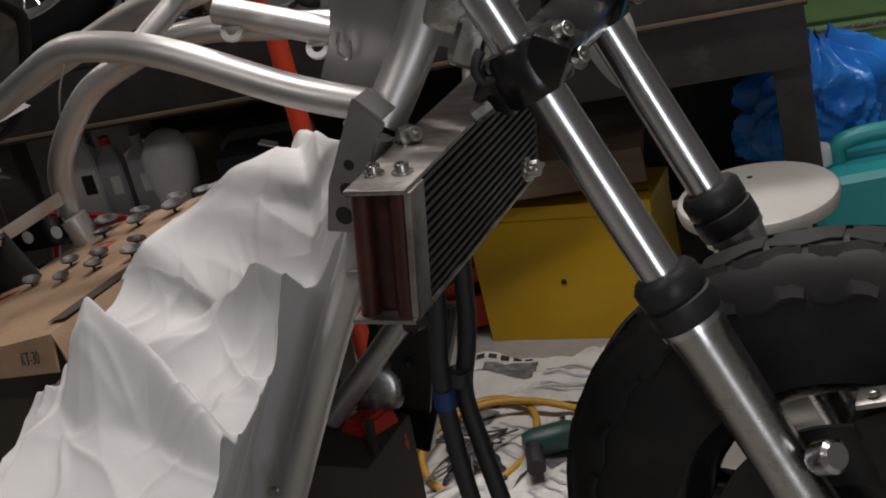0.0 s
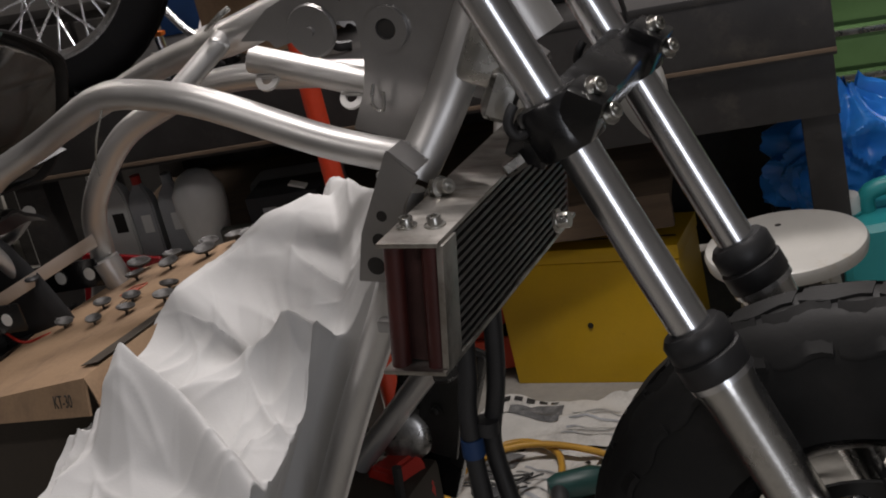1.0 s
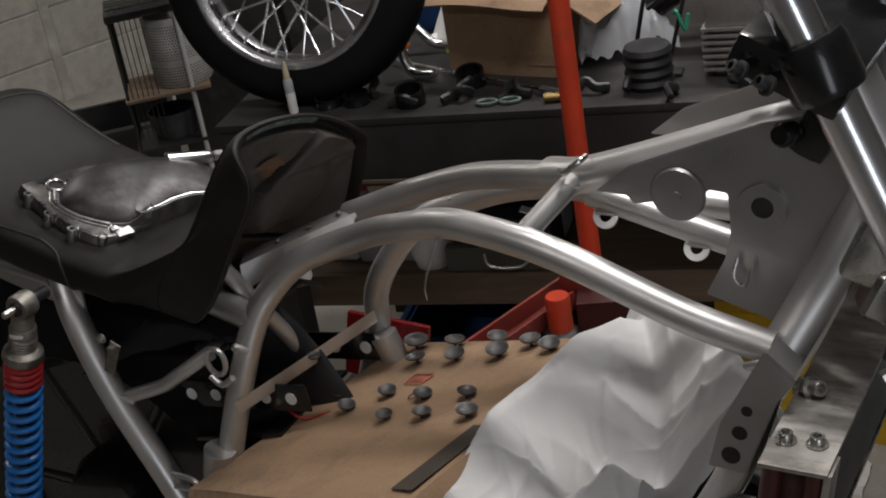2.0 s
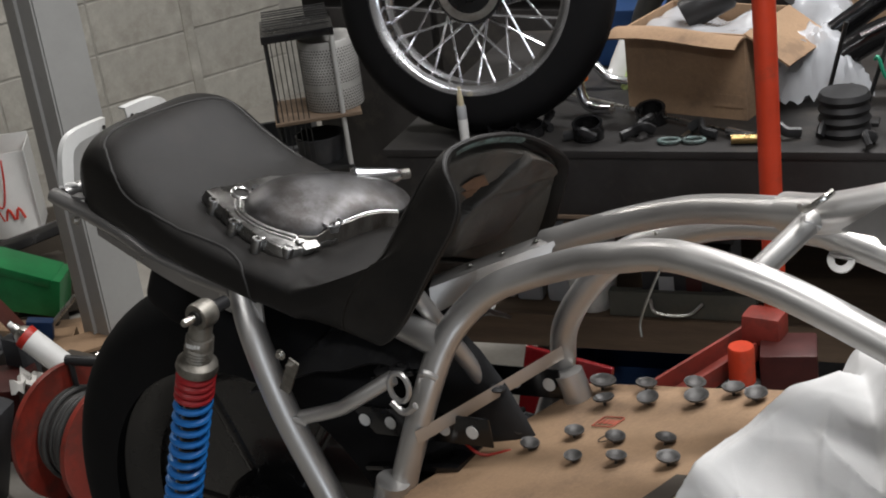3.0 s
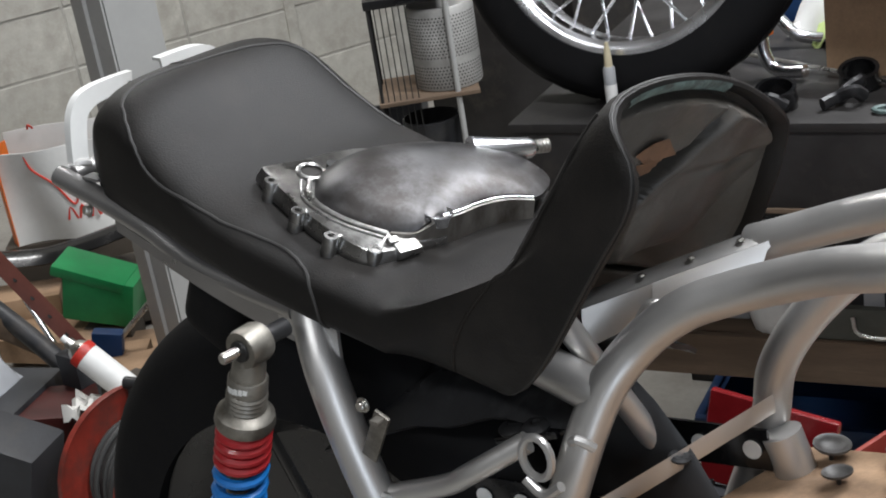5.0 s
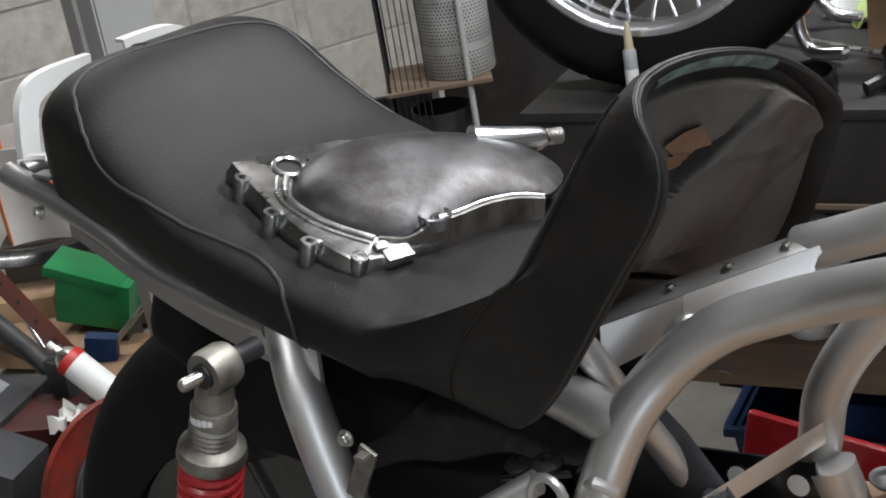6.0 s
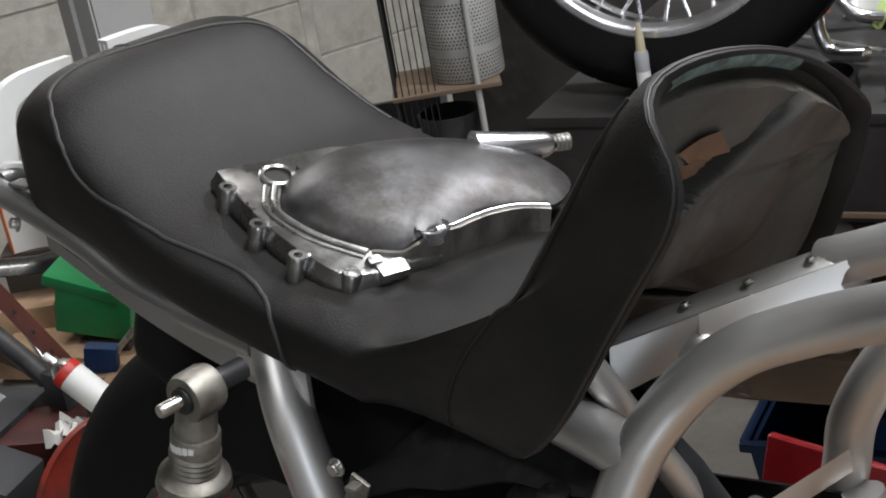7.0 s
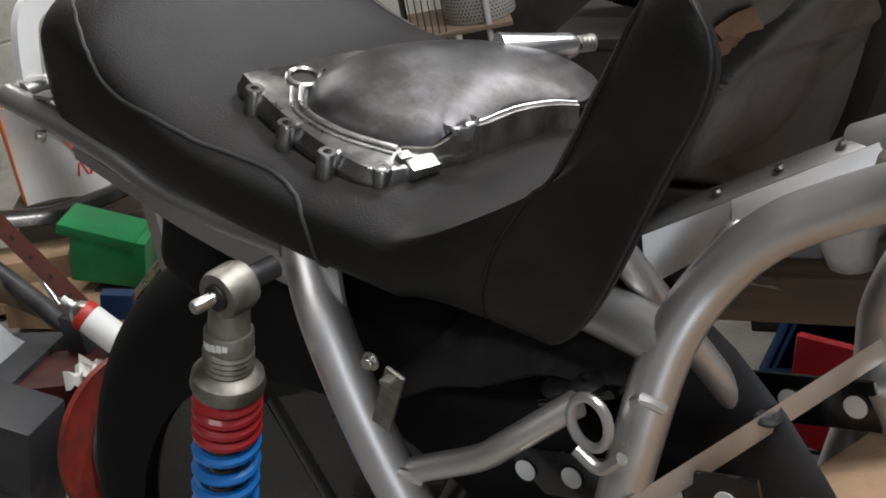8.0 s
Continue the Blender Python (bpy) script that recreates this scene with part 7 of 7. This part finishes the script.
for k, (x, y, z, sx, sy, sz, tz, mm) in enumerate(((-0.10, 0.10, 0.05, 0.22, 0.16, 0.10, 10, CARD), (0.05, -0.02, 0.03, 0.24, 0.18, 0.05, -14, CARD), (0.16, 0.12, 0.06, 0.12, 0.2, 0.09, 30, CARDDARK), (-0.22, -0.06, 0.04, 0.2, 0.14, 0.08, 22, CASEGREY), (0.20, -0.12, 0.012, 0.26, 0.16, 0.012, 8, CARD), (-0.35, 0.05, 0.06, 0.2, 0.25, 0.12, 40, BENCHWOOD))):
    part("piece", box(sx, sy, sz, (x, y, z), 0.003, (4 * k - 8, 5, tz)), mm, heap)
gb = thing("green_box", (-2.350, 0.875, 0.06), 30, "dented green tin box lying on the heap", "box")
part("tin", box(0.15, 0.10, 0.095, (0, 0, 0.055), 0.006, (0, 14, 0)), GREENBOX, gb)
part("tin_lid", box(0.155, 0.105, 0.022, (-0.010, 0, 0.108), 0.005, (0, 22, 0)), GREENBOX, gb)
part("support", box(0.1, 0.08, 0.05, (0, 0, -0.03), 0.003), CARDDARK, gb)
bl = thing("blue_caliper", (-2.180, 0.730, 0), 38, "blue plastic clamp with steel rod on the floor", "clamp")
part("jaw", box(0.06, 0.03, 0.05, (0, 0, 0.10), 0.006, (0, 12, 0)), BLUEPL, bl)
part("rod", rod((0.02, 0, 0.10), (0.09, 0.02, 0.16), 0.006, 10), STEEL, bl)
part("block", box(0.14, 0.08, 0.075, (0, 0.01, 0.0375), 0.003), CARD, bl)
single("flat_carton", box(0.20, 0.10, 0.008, (0, 0, 0.06), 0.001, (0, -8, 0)), CARD, "flattened carton piece lying on scrap", "cardboard", (-2.040, 0.730, 0.03), 40)
gear = thing("gear_pile", (-1.950, 0.660, 0), 0, "pile of greasy steel gears on the floor", "gear")
for k in range(7):
    random.seed(20 + k)
    part("gear", lathe([(0.008, 0)] + [(0.022, 0), (0.025, 0.004), (0.025, 0.010), (0.022, 0.014)] + [(0.008, 0.014)], 14, (random.uniform(-0.05, 0.05), random.uniform(-0.05, 0.05), 0.01 + 0.012 * k), (random.uniform(-0.5, 0.5), random.uniform(-0.5, 0.5), 1), True), STEEL, gear)

angle = thing("perforated_angle", (-2.207, 0.485, 0), 0, "red oxide perforated steel angle leaning on the heap", "angle bar")
A0, A1 = Vector((0.0, 0.0, 0.50)), Vector((0.235, 0.042, 0.228))
ad = (A1 - A0).normalized()
part("bar", sweep([A0 - ad * 0.5, A1 + ad * 0.02], 0.023, 4, 1, flat=0.12), OXIDE, angle)
for k in range(8):
    part("hole", lathe([(0, -0.0045), (0.0042, -0.0045), (0.0042, 0.0045), (0, 0.0045)], 10, A0 + ad * (0.03 + 0.043 * k), (0.55, -0.55, 0.6)), INK, angle)
part("prop", box(0.05, 0.05, 0.22, (0.22, 0.04, 0.11), 0.003), CASEGREY, angle)
single("chrome_tube", rod((-2.53, 0.47, 0.665), (-2.17, 0.46, 0.10), 0.006, 12), CHROME, "thin chromed tube leaning in the corner", "tube", (-0.07, 0.20, 0))
single("dark_pipe", sweep([(-2.75, 0.35, 0.62), (-2.42, 0.36, 0.36), (-2.10, 0.38, 0.17), (-1.95, 0.40, 0.03)], 0.018, 12, 5), CASEGREY, "dark rubber pipe lying on the heap", "pipe", (-0.07, 0.20, 0))
single("wooden_plank", sweep([(-2.35, 0.28, 0.30), (-2.05, 0.41, 0.13), (-1.90, 0.47, 0.03)], 0.022, 4, 3, flat=0.3), BENCHWOOD, "dusty wooden plank lying on the heap", "plank", (-0.07, 0.20, 0))

spray = thing("spray_can", (-1.870, 0.490, 0), (0, 0, 0), "white spray can with red band leaning on the reel", "spray can")
sd = Vector((-0.62, -0.20, 0.60))
part("can", lathe([(0, -0.09), (0.024, -0.09), (0.024, 0.0), (0.022, 0.006)], 24, (-0.02, -0.015, 0.255), sd), WHITEPL, spray)
part("band", lathe([(0.0243, -0.006), (0.0248, -0.004), (0.0248, 0.008), (0.022, 0.010)], 24, (-0.02, -0.015, 0.255), sd), RED, spray)
part("shoulder", lathe([(0.022, 0.009), (0.014, 0.022), (0.010, 0.024), (0.010, 0.034), (0, 0.034)], 20, (-0.02, -0.015, 0.255), sd), STEEL, spray)
part("nozzle", lathe([(0, 0.034), (0.006, 0.034), (0.006, 0.046), (0, 0.046)], 12, (-0.02, -0.015, 0.255), sd), WHITEPL, spray)
part("rest", box(0.10, 0.08, 0.19, (0.04, 0.03, 0.095), 0.004), CARDDARK, spray)

reel = thing("cable_reel", (-1.655, 0.385, 0.133), 0, "red steel cable reel wound with grey cable on the floor", "cable reel")
RA = Vector((0.86, -0.05, 0.0)).normalized()
for o, r in ((-0.064, 0.132), (0.064, 0.126)):
    fl = part("flange", lathe([(0.02, -0.002), (r - 0.006, -0.002), (r, -0.006), (r + 0.001, 0.0), (r, 0.006), (r - 0.006, 0.003), (0.06, 0.003), (0.05, 0.008), (0.02, 0.008)], 48, RA * o, RA, True), REELRED, reel, "worn red reel flange")
for k in range(8):
    part("cable_turn", lathe([(0.084 + 0.004 * math.sin(2 * k) + 0.0045 * math.cos(t), 0.0045 * math.sin(t)) for t in [2 * math.pi * j / 8 for j in range(8)]], 40, RA * (-0.048 + 0.0137 * k), RA + Vector((0, 0.02 * math.sin(3 * k), 0.03 * math.cos(2 * k))), True), WIRE, reel)
part("core", rod(RA * -0.058, RA * 0.058, 0.08, 32), WIRE, reel)
part("axle", rod(RA * -0.085, RA * 0.075, 0.012, 14), DARKSTEEL, reel)
for k in range(5):
    a = 2 * math.pi * k / 5
    part("socket", lathe([(0, 0), (0.009, 0), (0.009, 0.006), (0.004, 0.008), (0, 0.008)], 12, RA * 0.066 + 0.035 * (math.cos(a) * Vector((0.058, 0.998, 0)) + math.sin(a) * Vector((0, 0, 1))), RA), BRASS, reel)
part("reel_handle", rod((-0.06, 0.03, 0.135), (0.03, 0.06, 0.13), 0.010, 12), BLACKPLASTIC, reel)
part("handle_post", rod((-0.05, 0.03, 0.0), (-0.05, 0.03, 0.135), 0.006, 10), BLACKPLASTIC, reel)
part("reel_foot", box(0.16, 0.16, 0.012, (0, 0, -0.127), 0.003), DARKSTEEL, reel)

case = thing("tool_case", (-1.900, 0.250, 0), 20, "dark grey plastic tool case standing on the floor", "case")
part("shell", box(0.20, 0.10, 0.24, (0, 0, 0.125), 0.012, (0, 18, 0)), CASEGREY, case)
part("shell_half", box(0.19, 0.11, 0.10, (-0.02, 0, 0.085), 0.012, (0, 18, 0)), CASEGREY, case)
part("latch", box(0.03, 0.01, 0.02, (0.0, -0.055, 0.16), 0.003), BLACKPLASTIC, case)
single("clear_bag", thick(grid(18, 14, lambda u, v: (0.14 * u, 0.11 * v, 0.01 + 0.12 * (math.sin(math.pi * u) * math.sin(math.pi * v)) ** 0.6 + 0.03 * noise.noise(Vector((u * 6, v * 6, 8))))), 0.001), FILM, "cloudy clear bag of parts lying on the case", "bag", (-2.190, 0.330, 0.16), 20)
single("storage_crate", box(0.24, 0.2, 0.17, (0, 0, 0.085), 0.006), CASEGREY, "dark crate on the floor by the heap", "crate", (-2.130, 0.400, 0), 20)
single("red_case", box(0.16, 0.12, 0.16, (0, 0, 0.08), 0.006), FRAMERED, "dark red plastic case behind the grey tool case", "case", (-2.000, 0.440, 0), 30)
single("white_paper", thick(grid(12, 10, lambda u, v: (0.10 * u, 0.08 * v, 0.006 + 0.05 * abs(noise.noise(Vector((u * 4, v * 4, 6)))))), 0.001), PAPER, "crumpled white paper on the heap", "paper", (-1.870, 0.390, 0.17), 30)
reflector = single("red_reflector", joined(box(0.115, 0.008, 0.085, (0, 0, 0.0425), 0.0035, seg=3)), LENSRED, "red plastic reflector plate leaning behind the frame", "reflector", (-0.54, 0.155, 0.483), (-10, 5, 4))
reflector_prop = single("reflector_prop", box(0.11, 0.08, 0.483, (0, 0, 0.2415), 0.004), CASEGREY, "dark box standing behind the motorcycle", "box", (-0.54, 0.18, 0), 4)
single("oily_tray", box(0.5, 0.35, 0.03, (0, 0, 0.015), 0.006), DARKSTEEL, "black oil drip tray under the frame", "tray", (-0.45, 0.0, 0), 4)

cup = thing("low_cupboard", (-1.60, 1.75, 0), 4, "dark steel cupboard beside the wall", "cupboard")
part("carcass", box(0.75, 0.34, 0.64, (0, 0, 0.32), 0.004), BENCHSTEEL, cup)
part("cupboard_top", box(0.78, 0.37, 0.022, (0, 0, 0.651), 0.004), BENCHSTEEL, cup)
for x in (-0.185, 0.185):
    leaf = part("cupboard_door", box(0.35, 0.018, 0.56, (x, -0.18, 0.34), 0.004), BENCHSTEEL, cup)
    part("knob", lathe([(0, 0), (0.006, 0), (0.006, 0.01), (0.012, 0.018), (0.009, 0.026), (0, 0.027)], 16, (x * 0.2, -0.189, 0.36), (0, -1, 0)), DARKSTEEL, leaf)
crate = thing("parts_crate", (-2.17, 1.52, 0), 40, "dark plastic crate of parts by the wall", "crate")
part("crate_body", loft([[(sx * w, sy * d, z) for sx, sy in ((-1, -1), (1, -1), (1, 1), (-1, 1))] for w, d, z in ((0.15, 0.11, 0.0), (0.17, 0.125, 0.27), (0.155, 0.11, 0.27), (0.14, 0.10, 0.03))]), CASEGREY, crate)
part("crate_rim", box(0.36, 0.012, 0.02, (0, -0.13, 0.26), 0.003), CASEGREY, crate)

# the box, sheet, valves and cover lean with the bike that carries them
for ob in (bike, vbox, cloth, prop, cover, reflector, reflector_prop, *valves):
    ob.matrix_basis = LEAN @ ob.matrix_basis

# ---- wall blocks ----
bmesh_block = box(BW - 0.006, 0.02, BH - 0.006, (0, 0, 0), 0.0025, seg=1)
block_mesh = solid("block", bmesh_block, BLOCK, 30)
for i in range(-8, 2):
    for j in range(-1, 14):
        zc = 0.149 + BH * (j + 0.5)
        b = new("block", block_mesh)
        b.parent = wall_rear
        b.matrix_basis = pose(BW * (i + 0.5), -0.004 + 0.0015 * math.sin(7 * i + 3 * j), zc, 0.15 * math.sin(5 * i + j), 0, 0.15 * math.cos(3 * i + 2 * j))
